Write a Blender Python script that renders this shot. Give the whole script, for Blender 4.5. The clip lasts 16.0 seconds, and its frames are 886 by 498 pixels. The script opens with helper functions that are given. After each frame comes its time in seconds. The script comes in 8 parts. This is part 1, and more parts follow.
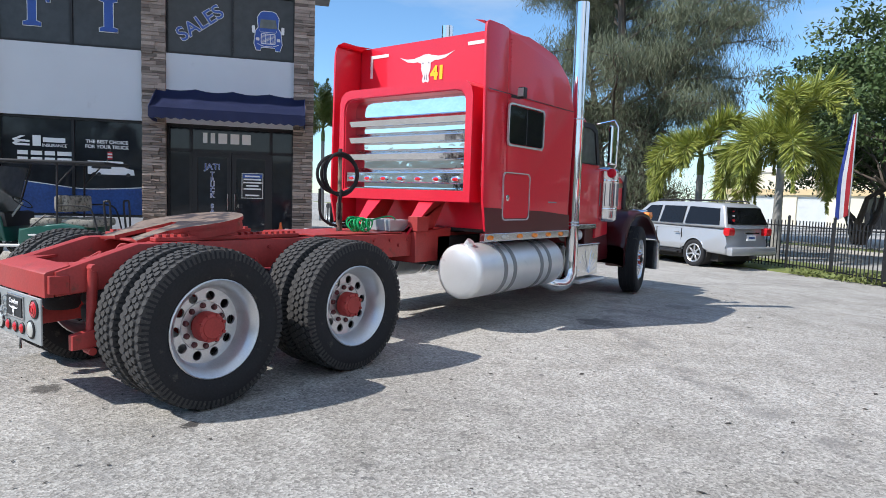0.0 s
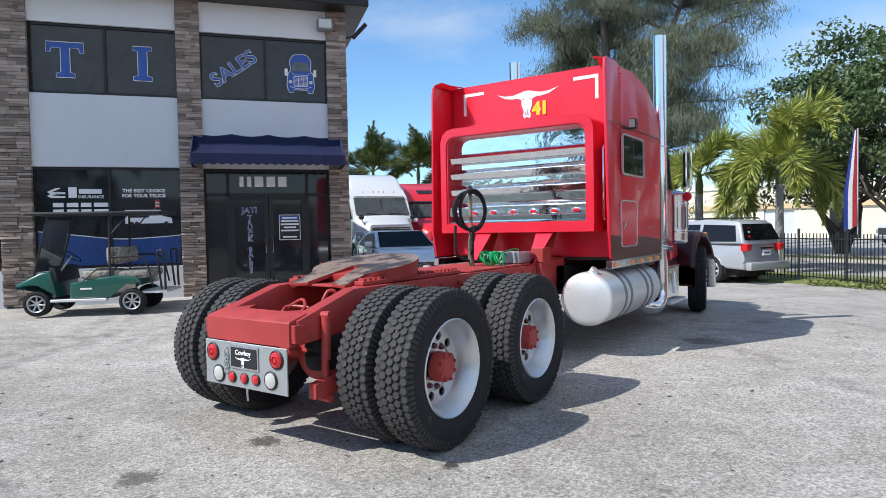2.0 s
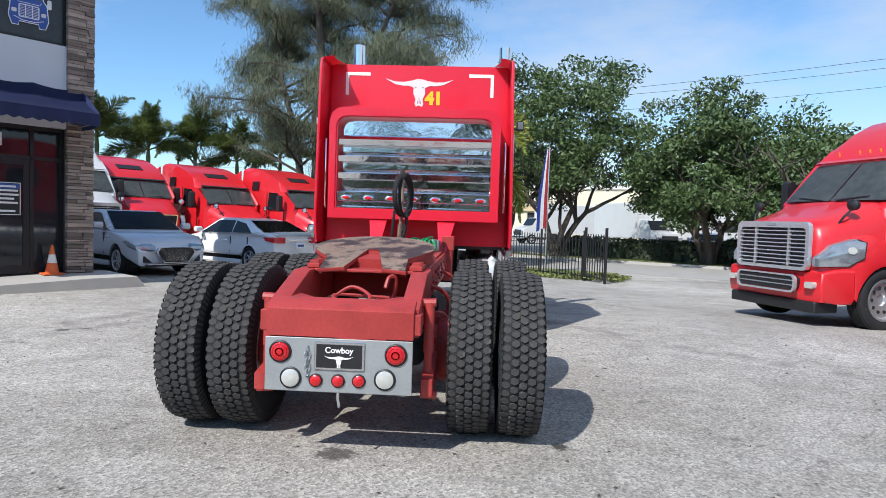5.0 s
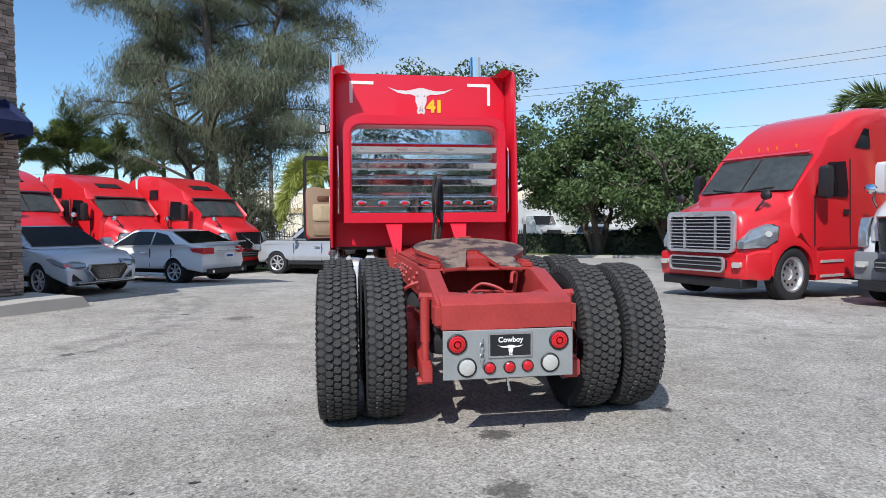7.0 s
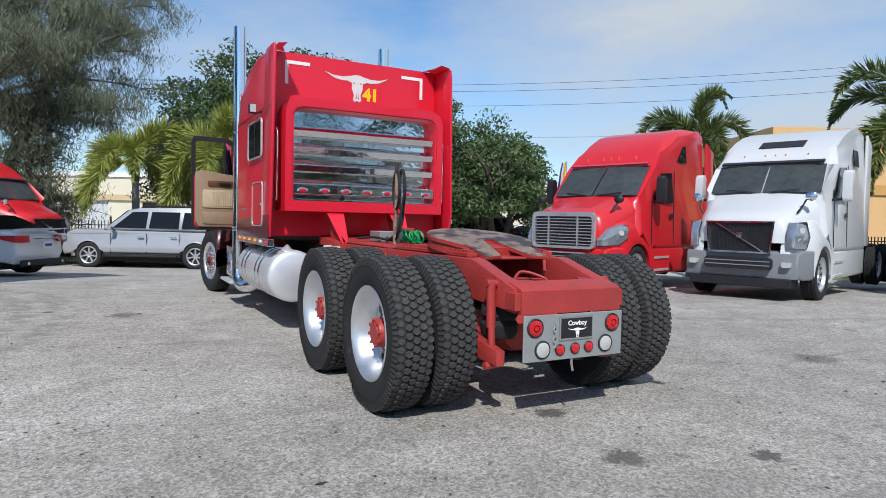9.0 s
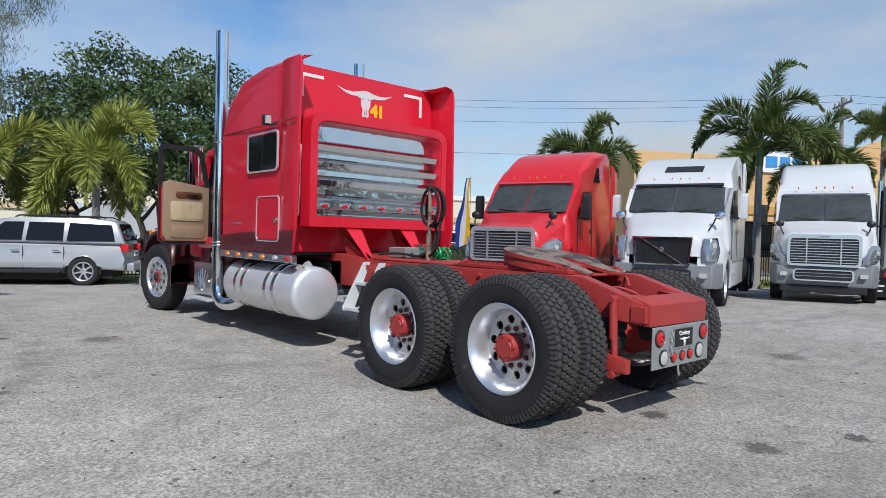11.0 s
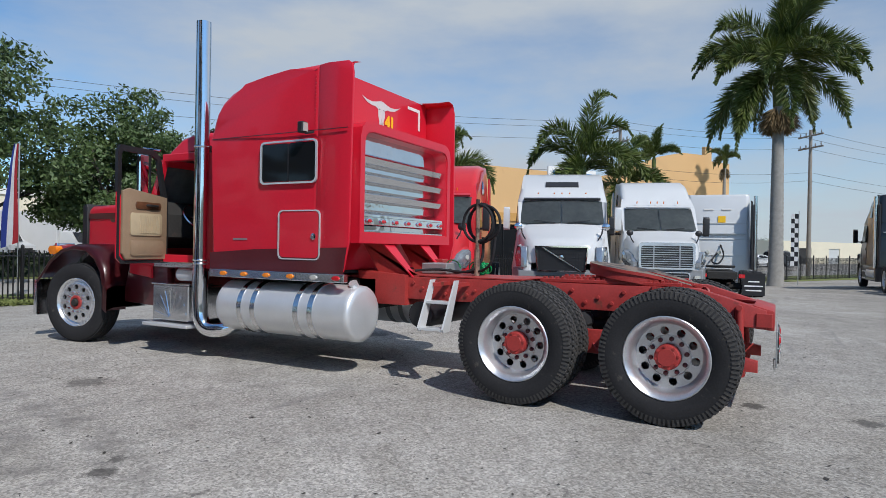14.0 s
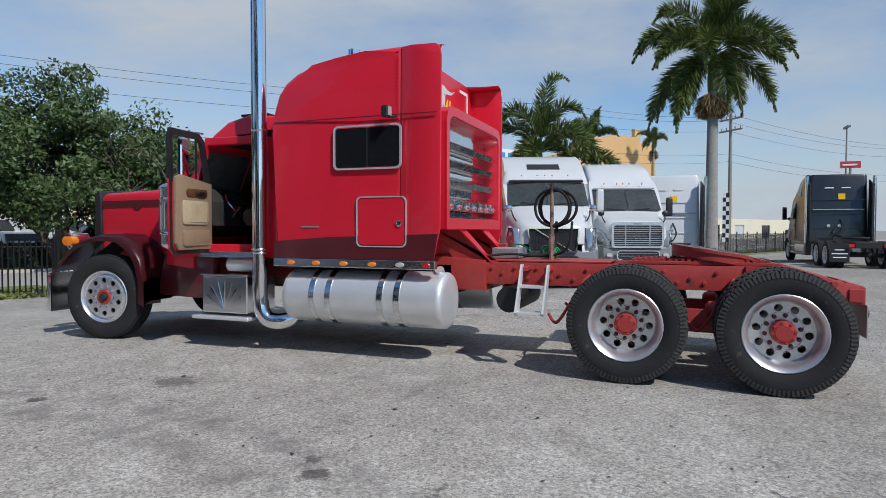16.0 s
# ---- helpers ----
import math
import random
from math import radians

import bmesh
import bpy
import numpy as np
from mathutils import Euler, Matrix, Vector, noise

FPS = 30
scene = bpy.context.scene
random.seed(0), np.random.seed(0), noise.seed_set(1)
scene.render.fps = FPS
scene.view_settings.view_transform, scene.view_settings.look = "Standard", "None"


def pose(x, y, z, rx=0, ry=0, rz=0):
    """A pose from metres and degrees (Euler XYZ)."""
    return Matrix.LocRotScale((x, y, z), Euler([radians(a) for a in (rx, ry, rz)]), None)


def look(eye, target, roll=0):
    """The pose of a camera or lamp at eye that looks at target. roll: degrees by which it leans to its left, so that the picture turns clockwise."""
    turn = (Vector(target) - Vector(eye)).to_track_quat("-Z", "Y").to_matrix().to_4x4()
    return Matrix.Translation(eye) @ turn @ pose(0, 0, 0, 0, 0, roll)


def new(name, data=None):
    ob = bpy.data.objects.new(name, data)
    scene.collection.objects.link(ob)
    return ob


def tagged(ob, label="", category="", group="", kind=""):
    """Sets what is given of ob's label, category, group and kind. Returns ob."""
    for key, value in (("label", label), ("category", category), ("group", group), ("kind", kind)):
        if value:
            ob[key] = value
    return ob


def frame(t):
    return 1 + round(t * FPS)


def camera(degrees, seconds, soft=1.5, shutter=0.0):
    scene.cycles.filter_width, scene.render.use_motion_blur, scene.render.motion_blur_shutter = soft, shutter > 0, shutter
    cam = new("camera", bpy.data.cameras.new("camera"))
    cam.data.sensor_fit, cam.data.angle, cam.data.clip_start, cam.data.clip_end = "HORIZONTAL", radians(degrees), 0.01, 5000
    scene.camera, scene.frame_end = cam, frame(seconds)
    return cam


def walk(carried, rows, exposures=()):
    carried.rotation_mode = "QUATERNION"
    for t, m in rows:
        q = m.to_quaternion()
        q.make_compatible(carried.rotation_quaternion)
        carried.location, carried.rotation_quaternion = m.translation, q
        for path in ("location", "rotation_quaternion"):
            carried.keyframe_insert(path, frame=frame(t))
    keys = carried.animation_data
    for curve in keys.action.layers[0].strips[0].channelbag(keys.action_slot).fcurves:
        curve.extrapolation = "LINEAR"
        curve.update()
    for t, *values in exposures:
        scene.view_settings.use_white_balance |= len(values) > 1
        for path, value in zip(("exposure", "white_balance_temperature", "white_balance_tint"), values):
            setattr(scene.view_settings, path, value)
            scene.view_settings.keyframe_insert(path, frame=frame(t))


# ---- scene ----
cam = camera(70.6, 16.0, 0.62)
PATH = [
    (0, (4.975, -2.387, 1.465), (3.762, -0.805, 1.297), 1.9),
    (0.5, (4.681, -2.736, 1.46), (3.465, -1.151, 1.363), -0.9),
    (1, (4.354, -3.071, 1.482), (3.095, -1.52, 1.383), -2.9),
    (1.5, (3.968, -3.312, 1.477), (2.778, -1.709, 1.36), -1.0),
    (2, (3.584, -3.537, 1.48), (2.458, -1.885, 1.412), -1.1),
    (2.5, (3.16, -3.755, 1.48), (2.163, -2.025, 1.36), -0.4),
    (3, (2.71, -3.903, 1.442), (1.786, -2.135, 1.303), 0.6),
    (3.5, (2.301, -4.055, 1.442), (1.532, -2.214, 1.305), 0.4),
    (4, (1.836, -4.164, 1.429), (1.265, -2.25, 1.314), 0.1),
    (4.2, (1.605, -4.158, 1.399), (1.171, -2.207, 1.312), 0.7),
    (6.3, (-0.326, -4.626, 1.426), (-0.21, -2.631, 1.328), -0.2),
    (6.5, (-0.515, -4.625, 1.398), (-0.343, -2.634, 1.325), -1.0),
    (7, (-0.997, -4.647, 1.391), (-0.684, -2.674, 1.31), -0.5),
    (7.5, (-1.467, -4.598, 1.391), (-0.92, -2.679, 1.258), -0.2),
    (8, (-1.916, -4.484, 1.382), (-1.202, -2.618, 1.299), -1.2),
    (8.5, (-2.356, -4.316, 1.348), (-1.502, -2.51, 1.261), 0.9),
    (9, (-2.784, -4.121, 1.324), (-1.843, -2.358, 1.235), 1.2),
    (9.5, (-3.246, -3.959, 1.315), (-2.3, -2.2, 1.215), -0.5),
    (10, (-3.669, -3.7, 1.32), (-2.454, -2.114, 1.226), 0.2),
    (10.2, (-3.839, -3.59, 1.318), (-2.601, -2.02, 1.25), 0.8),
    (12.3, (-5.545, -2.249, 1.402), (-4.033, -0.939, 1.371), -1.2),
    (12.5, (-5.652, -2.076, 1.391), (-4.122, -0.789, 1.38), -2.1),
    (13, (-5.941, -1.687, 1.369), (-4.346, -0.481, 1.373), 0.0),
    (13.5, (-6.185, -1.282, 1.38), (-4.498, -0.207, 1.352), -0.0),
    (14, (-6.429, -0.798, 1.384), (-4.669, 0.153, 1.377), 1.0),
    (14.5, (-6.715, -0.413, 1.408), (-4.932, 0.491, 1.35), 0.5),
    (15, (-6.927, 0.019, 1.395), (-5.117, 0.869, 1.376), -0.5),
    (15.5, (-7.058, 0.413, 1.393), (-5.207, 1.171, 1.35), 0.2),
    (16, (-7.179, 0.825, 1.415), (-5.312, 1.541, 1.35), 0.1),
]
walk(cam, [(t, look(eye, target, roll)) for t, eye, target, roll in PATH], [(0, 0.4), (3.5, 0.36), (7, 0.14), (9, -0.02), (12.5, -0.2), (16, -0.3)])

SKY, SUN = 0.132, 4.3

# ---- world, sun ----
SUN_EL, SUN_TO = 45.5, Vector((-0.52, -0.85, 0)).normalized()
world = bpy.data.worlds.new("sky")
scene.world = world
world.use_nodes = True
wn, wl = world.node_tree.nodes, world.node_tree.links
wn.clear()
w_out, w_bg, w_sky = wn.new("ShaderNodeOutputWorld"), wn.new("ShaderNodeBackground"), wn.new("ShaderNodeTexSky")
w_sky.sky_type, w_sky.sun_disc = "NISHITA", False
w_sky.sun_elevation, w_sky.sun_rotation = radians(SUN_EL), math.atan2(SUN_TO.x, SUN_TO.y)
w_sky.air_density, w_sky.dust_density, w_sky.ozone_density = 1.0, 0.1, 1.3
w_tc, w_map, w_noi, w_ramp, w_mix = (wn.new(k) for k in ("ShaderNodeTexCoord", "ShaderNodeMapping", "ShaderNodeTexNoise", "ShaderNodeValToRGB", "ShaderNodeMixRGB"))
w_map.inputs["Scale"].default_value = (1.1, 1.1, 3.4)
w_map.inputs["Location"].default_value = (0.35, -0.25, 0.2)
w_noi.inputs["Scale"].default_value, w_noi.inputs["Detail"].default_value = 1.7, 7.0
w_noi.inputs["Roughness"].default_value = 0.56
w_ramp.color_ramp.elements[0].position, w_ramp.color_ramp.elements[1].position = 0.50, 0.86
w_mix.inputs["Color2"].default_value = (4.4, 4.9, 5.5, 1)
# thicker cloud towards +x, as the sky runs
w_sep, w_rng, w_add = wn.new("ShaderNodeSeparateXYZ"), wn.new("ShaderNodeMapRange"), wn.new("ShaderNodeMath")
w_rng.inputs["From Min"].default_value, w_rng.inputs["From Max"].default_value = -0.35, 0.75
w_rng.inputs["To Min"].default_value, w_rng.inputs["To Max"].default_value = -0.05, 0.24
wl.new(w_tc.outputs["Generated"], w_sep.inputs[0])
wl.new(w_sep.outputs["X"], w_rng.inputs["Value"])
wl.new(w_tc.outputs["Generated"], w_map.inputs["Vector"])
wl.new(w_map.outputs[0], w_noi.inputs["Vector"])
wl.new(w_noi.outputs["Fac"], w_add.inputs[0])
wl.new(w_rng.outputs[0], w_add.inputs[1])
wl.new(w_add.outputs[0], w_ramp.inputs["Fac"])
wl.new(w_ramp.outputs["Color"], w_mix.inputs["Fac"])
w_tint = wn.new("ShaderNodeMixRGB")
w_tint.blend_type = "MULTIPLY"
w_tint.inputs["Fac"].default_value, w_tint.inputs["Color2"].default_value = 1.0, (0.72, 0.97, 1.16, 1)
wl.new(w_sky.outputs[0], w_tint.inputs["Color1"])
wl.new(w_tint.outputs[0], w_mix.inputs["Color1"])
wl.new(w_mix.outputs[0], w_bg.inputs["Color"])
wl.new(w_bg.outputs[0], w_out.inputs["Surface"])
w_bg.inputs["Strength"].default_value = SKY
sun = new("sun", bpy.data.lights.new("sun", "SUN"))
sun.data.energy, sun.data.angle, sun.data.color = SUN, radians(0.55), (1.0, 0.975, 0.94)
sun.matrix_world = look(SUN_TO * math.cos(radians(SUN_EL)) * 50 + Vector((0, 0, math.sin(radians(SUN_EL)) * 50)), (0, 0, 0))


# ---- materials ----
def mat(name, col, rough=0.6, metal=0.0, var=0.12, scale=6.0, fine=60.0, bump=0.0, coat=0.0, col2=None, spec=0.5, rnd=0.0, trans=0.0, alpha=1.0, emit=0.0, wear=None):
    """A surface with variation at two scales, fine relief, and (wear) chips or dirt in a second colour: wear = (colour, scale, threshold)."""
    m = bpy.data.materials.new(name)
    m.use_nodes = True
    n, l = m.node_tree.nodes, m.node_tree.links
    b = n["Principled BSDF"]
    b.inputs["Metallic"].default_value = metal
    b.inputs["Coat Weight"].default_value, b.inputs["Coat Roughness"].default_value = coat, 0.06
    b.inputs["Specular IOR Level"].default_value = spec
    b.inputs["Transmission Weight"].default_value, b.inputs["Alpha"].default_value = trans, alpha
    tc = n.new("ShaderNodeTexCoord")
    n1, n2 = n.new("ShaderNodeTexNoise"), n.new("ShaderNodeTexNoise")
    n1.inputs["Scale"].default_value, n1.inputs["Detail"].default_value = scale, 5
    n2.inputs["Scale"].default_value, n2.inputs["Detail"].default_value = fine, 3
    for k in (n1, n2):
        l.new(tc.outputs["Object"], k.inputs["Vector"])
    mixn = n.new("ShaderNodeMath")
    mixn.operation = "ADD"
    l.new(n1.outputs["Fac"], mixn.inputs[0])
    l.new(n2.outputs["Fac"], mixn.inputs[1])
    half = n.new("ShaderNodeMapRange")
    half.inputs["From Min"].default_value, half.inputs["From Max"].default_value = 0.6, 1.4
    l.new(mixn.outputs[0], half.inputs["Value"])
    mx = n.new("ShaderNodeMixRGB")
    c2 = col2 or tuple(min(1.0, c * (1 + var)) for c in col)
    c1 = tuple(c * (1 - var) for c in col) if not col2 else col
    mx.inputs["Color1"].default_value, mx.inputs["Color2"].default_value = (*c1, 1), (*c2, 1)
    l.new(half.outputs[0], mx.inputs["Fac"])
    out = mx.outputs[0]
    if rnd:
        oi, hs = n.new("ShaderNodeObjectInfo"), n.new("ShaderNodeHueSaturation")
        rr = n.new("ShaderNodeMapRange")
        rr.inputs["To Min"].default_value, rr.inputs["To Max"].default_value = 1 - rnd, 1 + rnd
        l.new(oi.outputs["Random"], rr.inputs["Value"])
        l.new(rr.outputs[0], hs.inputs["Value"])
        l.new(out, hs.inputs["Color"])
        out = hs.outputs[0]
    rbase = rough
    rmap = n.new("ShaderNodeMapRange")
    rmap.inputs["To Min"].default_value, rmap.inputs["To Max"].default_value = max(0.02, rbase * 0.85), min(1, rbase * 1.2)
    l.new(n1.outputs["Fac"], rmap.inputs["Value"])
    rout = rmap.outputs[0]
    if wear:
        wc, ws, wt = wear
        n3, rp, wm = n.new("ShaderNodeTexNoise"), n.new("ShaderNodeValToRGB"), n.new("ShaderNodeMixRGB")
        n3.inputs["Scale"].default_value, n3.inputs["Detail"].default_value, n3.inputs["Roughness"].default_value = ws, 8, 0.65
        l.new(tc.outputs["Object"], n3.inputs["Vector"])
        rp.color_ramp.elements[0].position, rp.color_ramp.elements[1].position = wt, min(1, wt + 0.09)
        l.new(n3.outputs["Fac"], rp.inputs["Fac"])
        wm.inputs["Color2"].default_value = (*wc, 1)
        l.new(rp.outputs["Color"], wm.inputs["Fac"])
        l.new(out, wm.inputs["Color1"])
        out = wm.outputs[0]
    l.new(out, b.inputs["Base Color"])
    l.new(rout, b.inputs["Roughness"])
    if bump:
        bp = n.new("ShaderNodeBump")
        bp.inputs["Strength"].default_value, bp.inputs["Distance"].default_value = bump, 0.01
        l.new(n2.outputs["Fac"], bp.inputs["Height"])
        l.new(bp.outputs[0], b.inputs["Normal"])
    if emit:
        b.inputs["Emission Color"].default_value, b.inputs["Emission Strength"].default_value = (*col, 1), emit
    return m


RED = mat("red_truck_paint", (0.64, 0.013, 0.034), 0.34, 0, 0.06, 1.5, 40, coat=0.35, spec=0.4)
RED_FLAT = mat("red_chassis_paint", (0.37, 0.038, 0.034), 0.48, 0, 0.2, 5, 50, bump=0.14, wear=((0.17, 0.045, 0.032), 6, 0.60))
MAROON = mat("maroon_paint", (0.09, 0.012, 0.016), 0.3, 0, 0.15, 3, 30, coat=0.6)
RED2 = mat("fleet_red_paint", (0.60, 0.014, 0.022), 0.35, 0, 0.06, 1.2, 30, coat=0.5)
WHITE = mat("white_vehicle_paint", (0.60, 0.61, 0.61), 0.3, 0, 0.05, 1.5, 30, coat=0.5)
SILVER = mat("silver_vehicle_paint", (0.37, 0.38, 0.39), 0.3, 0.25, 0.05, 2, 80, coat=0.6)
GREYCAR = mat("grey_vehicle_paint", (0.60, 0.65, 0.71), 0.28, 0.2, 0.05, 2, 80, coat=0.7)
BLACKP = mat("black_vehicle_paint", (0.012, 0.012, 0.014), 0.3, 0, 0.2, 3, 40, coat=0.5)
GREYBUMP = mat("grey_plastic", (0.20, 0.21, 0.22), 0.55, 0, 0.1, 5, 80)
GREENP = mat("green_cart_paint", (0.012, 0.085, 0.065), 0.3, 0, 0.1, 4, 40, coat=0.5)
CHROME = mat("chrome", (0.82, 0.83, 0.85), 0.07, 1.0, 0.03, 6, 60)
STEEL = mat("polished_steel", (0.72, 0.73, 0.75), 0.16, 1.0, 0.06, 8, 90)
ALU = mat("brushed_aluminium", (0.74, 0.75, 0.76), 0.38, 0.55, 0.07, 5, 120, wear=((0.5, 0.5, 0.5), 4, 0.64))
ALUW = mat("dusty_aluminium_wheel", (0.66, 0.67, 0.69), 0.33, 0.8, 0.1, 9, 90, wear=((0.36, 0.34, 0.32), 7, 0.66))
GALV = mat("galvanised_plate", (0.42, 0.44, 0.44), 0.45, 0.6, 0.1, 6, 90)
RUBBER = mat("tyre_rubber", (0.022, 0.022, 0.024), 0.82, 0, 0.25, 6, 70, bump=0.1, spec=0.3, wear=((0.075, 0.068, 0.06), 9, 0.6))
TREAD = mat("worn_tread_rubber", (0.055, 0.053, 0.052), 0.85, 0, 0.25, 8, 90, bump=0.15, spec=0.25, wear=((0.11, 0.10, 0.09), 12, 0.6))
BLACK = mat("black_plastic", (0.014, 0.014, 0.016), 0.5, 0, 0.25, 6, 60)
# grimy undersides; also the near-black that stands for shade inside the cab
DARK = mat("dark_underside_and_shade", (0.02, 0.019, 0.018), 0.8, 0, 0.3, 5, 40, wear=((0.06, 0.03, 0.025), 4, 0.6))
IRON = mat("black_painted_iron", (0.011, 0.011, 0.012), 0.45, 0, 0.25, 7, 60)
GLASS = mat("tinted_glass", (0.010, 0.011, 0.013), 0.05, 0, 0.1, 1, 10, spec=0.28)
GLASS2 = mat("windscreen_glass", (0.11, 0.125, 0.125), 0.05, 0, 0.3, 1.6, 8, spec=0.6)
BRIGHT = mat("bright_trim", (0.78, 0.79, 0.81), 0.2, 0.55, 0.05, 6, 60)
SHOPGLASS = mat("shop_window_glass", (0.018, 0.021, 0.026), 0.05, 0, 0.4, 0.6, 5, spec=0.5)
SHOPGLASS2 = mat("tinted_upper_glass", (0.035, 0.04, 0.045), 0.12, 0, 0.3, 0.7, 6, spec=0.45)
REDLENS = mat("red_lens", (0.55, 0.01, 0.015), 0.15, 0, 0.15, 30, 200, coat=0.6, bump=0.2)
AMBER = mat("amber_lens", (0.85, 0.24, 0.02), 0.2, 0, 0.15, 30, 200, coat=0.5)
CLEAR = mat("clear_lens", (0.56, 0.56, 0.52), 0.12, 0.2, 0.1, 30, 200, coat=0.8, bump=0.2)
HEADL = mat("headlamp_lens", (0.34, 0.37, 0.40), 0.08, 0.6, 0.3, 9, 60, coat=0.8)
GREASE = mat("greasy_fifth_wheel_steel", (0.30, 0.215, 0.16), 0.5, 0.3, 0.35, 5, 40, bump=0.2, wear=((0.06, 0.045, 0.042), 4.2, 0.47))
TAN = mat("tan_door_trim", (0.28, 0.19, 0.12), 0.6, 0, 0.12, 8, 90, bump=0.1)
TAN2 = mat("cream_door_insert", (0.46, 0.36, 0.23), 0.65, 0, 0.12, 8, 90)
WOODTRIM = mat("brown_wood_trim", (0.12, 0.05, 0.025), 0.3, 0, 0.3, 8, 60, coat=0.4)
STICKER = mat("white_sticker", (0.80, 0.78, 0.74), 0.5, 0, 0.08, 12, 60)
WHITETXT = mat("white_lettering", (0.82, 0.82, 0.82), 0.5, 0, 0.03, 5, 40)
SILVERDEC = mat("silver_decal", (0.68, 0.66, 0.64), 0.45, 0.1, 0.1, 12, 60)
YELLOW = mat("yellow_sticker", (0.9, 0.52, 0.01), 0.5, 0, 0.05, 9, 60)
BLUELET = mat("blue_window_lettering", (0.03, 0.09, 0.36), 0.5, 0, 0.12, 5, 40)
BLUEBAND = mat("blue_window_film", (0.02, 0.07, 0.26), 0.35, 0, 0.4, 1.5, 20)
STUCCO = mat("pale_painted_stucco", (0.62, 0.64, 0.68), 0.85, 0, 0.05, 1.5, 90, bump=0.25, wear=((0.54, 0.55, 0.58), 1.3, 0.62))
STUCCO_W = mat("white_upper_stucco", (0.74, 0.74, 0.75), 0.85, 0, 0.05, 1.5, 90, bump=0.2)
ORANGE = mat("orange_yellow_stucco", (0.66, 0.41, 0.19), 0.85, 0, 0.05, 0.3, 20, wear=((0.58, 0.35, 0.16), 0.4, 0.62))
BEIGE = mat("cream_warehouse_wall", (0.66, 0.60, 0.46), 0.85, 0, 0.06, 0.25, 20, wear=((0.6, 0.53, 0.4), 0.3, 0.62))
WAREH = mat("white_warehouse_wall", (0.72, 0.71, 0.68), 0.85, 0, 0.06, 0.25, 20)
NAVY = mat("navy_awning_canvas", (0.018, 0.028, 0.10), 0.75, 0, 0.2, 6, 90, bump=0.2)
FRAME = mat("dark_bronze_frame", (0.018, 0.018, 0.02), 0.4, 0.3, 0.2, 6, 60)
STONE = mat("ledgestone", (0.22, 0.17, 0.14), 0.85, 0, 0.35, 9, 60, bump=0.4, rnd=0.5, col2=(0.36, 0.29, 0.25))
MORTAR = mat("stone_backing", (0.09, 0.08, 0.075), 0.9, 0, 0.2, 8, 60)
CONC = mat("concrete", (0.42, 0.40, 0.37), 0.85, 0, 0.1, 3, 60, bump=0.2, wear=((0.3, 0.29, 0.27), 2.5, 0.62))
CAMO = mat("camouflage_upholstery", (0.30, 0.28, 0.24), 0.8, 0, 0.3, 9, 60, wear=((0.07, 0.065, 0.055), 14, 0.52))
GREENH = mat("green_coiled_hose", (0.0, 0.33, 0.10), 0.4, 0, 0.15, 8, 60)
BARK = mat("grey_brown_bark", (0.085, 0.068, 0.055), 0.9, 0, 0.35, 6, 40, bump=0.6)
PALMBARK = mat("ringed_palm_trunk", (0.25, 0.24, 0.22), 0.9, 0, 0.25, 6, 40, bump=0.5)
LEAF_OAK = mat("oak_leaves", (0.036, 0.068, 0.02), 0.55, 0, 0.4, 1.2, 15, col2=(0.095, 0.145, 0.042))
LEAF_PINE = mat("feathery_needles", (0.06, 0.08, 0.05), 0.7, 0, 0.4, 0.8, 15, col2=(0.16, 0.175, 0.10))
LEAF_PALM = mat("palm_leaflets", (0.045, 0.085, 0.022), 0.45, 0, 0.4, 1.5, 15, col2=(0.16, 0.19, 0.04))
LEAF_PALM2 = mat("yellow_green_palm_leaflets", (0.12, 0.17, 0.03), 0.45, 0, 0.4, 2.5, 15, col2=(0.42, 0.43, 0.09))
LEAF_DRY = mat("dry_palm_leaflets", (0.20, 0.14, 0.07), 0.7, 0, 0.3, 3, 15)
HEDGE = mat("hedge_leaves", (0.02, 0.032, 0.014), 0.6, 0, 0.4, 2, 15, col2=(0.05, 0.07, 0.03))
GRASS = mat("verge_grass", (0.10, 0.14, 0.03), 0.8, 0, 0.35, 0.7, 15, col2=(0.20, 0.21, 0.07))
WOODPOLE = mat("weathered_pole", (0.26, 0.23, 0.20), 0.9, 0, 0.2, 3, 40)
FLAGR, FLAGW, FLAGB = mat("red_cloth", (0.45, 0.03, 0.04), 0.8), mat("white_cloth", (0.75, 0.75, 0.75), 0.8), mat("blue_cloth", (0.03, 0.06, 0.30), 0.8)
CONEM = mat("orange_cone_plastic", (0.75, 0.14, 0.03), 0.5)


# ---- mesh helpers ----
def finish(bm, material, smooth=35):
    me = bpy.data.meshes.new("mesh")
    bmesh.ops.recalc_face_normals(bm, faces=bm.faces[:])
    bm.to_mesh(me)
    bm.free()
    for m in material if isinstance(material, (list, tuple)) else [material]:
        me.materials.append(m)
    if smooth:
        me.polygons.foreach_set("use_smooth", [True] * len(me.polygons))
        me.set_sharp_from_angle(angle=radians(smooth))
    return me


def part(name, bm, material, parent=None, label="", m=None, smooth=35):
    """One mesh object; bm may be a bmesh or a finished mesh to share."""
    me = bm if isinstance(bm, bpy.types.Mesh) else finish(bm, material, smooth)
    ob = new(name, me)
    if parent:
        ob.parent = parent
    if m is not None:
        ob.matrix_basis = m
    return tagged(ob, label) if label else ob


def thing(name, m, label, category, group="", kind=""):
    e = new(name)
    e.empty_display_size = 0.2
    e.matrix_basis = m
    return tagged(e, label, category, group, kind)


def solid(name, bm, material, label, category, m=None, kind="", group="", smooth=35):
    return tagged(part(name, bm, material, None, "", m, smooth), label, category, group, kind)


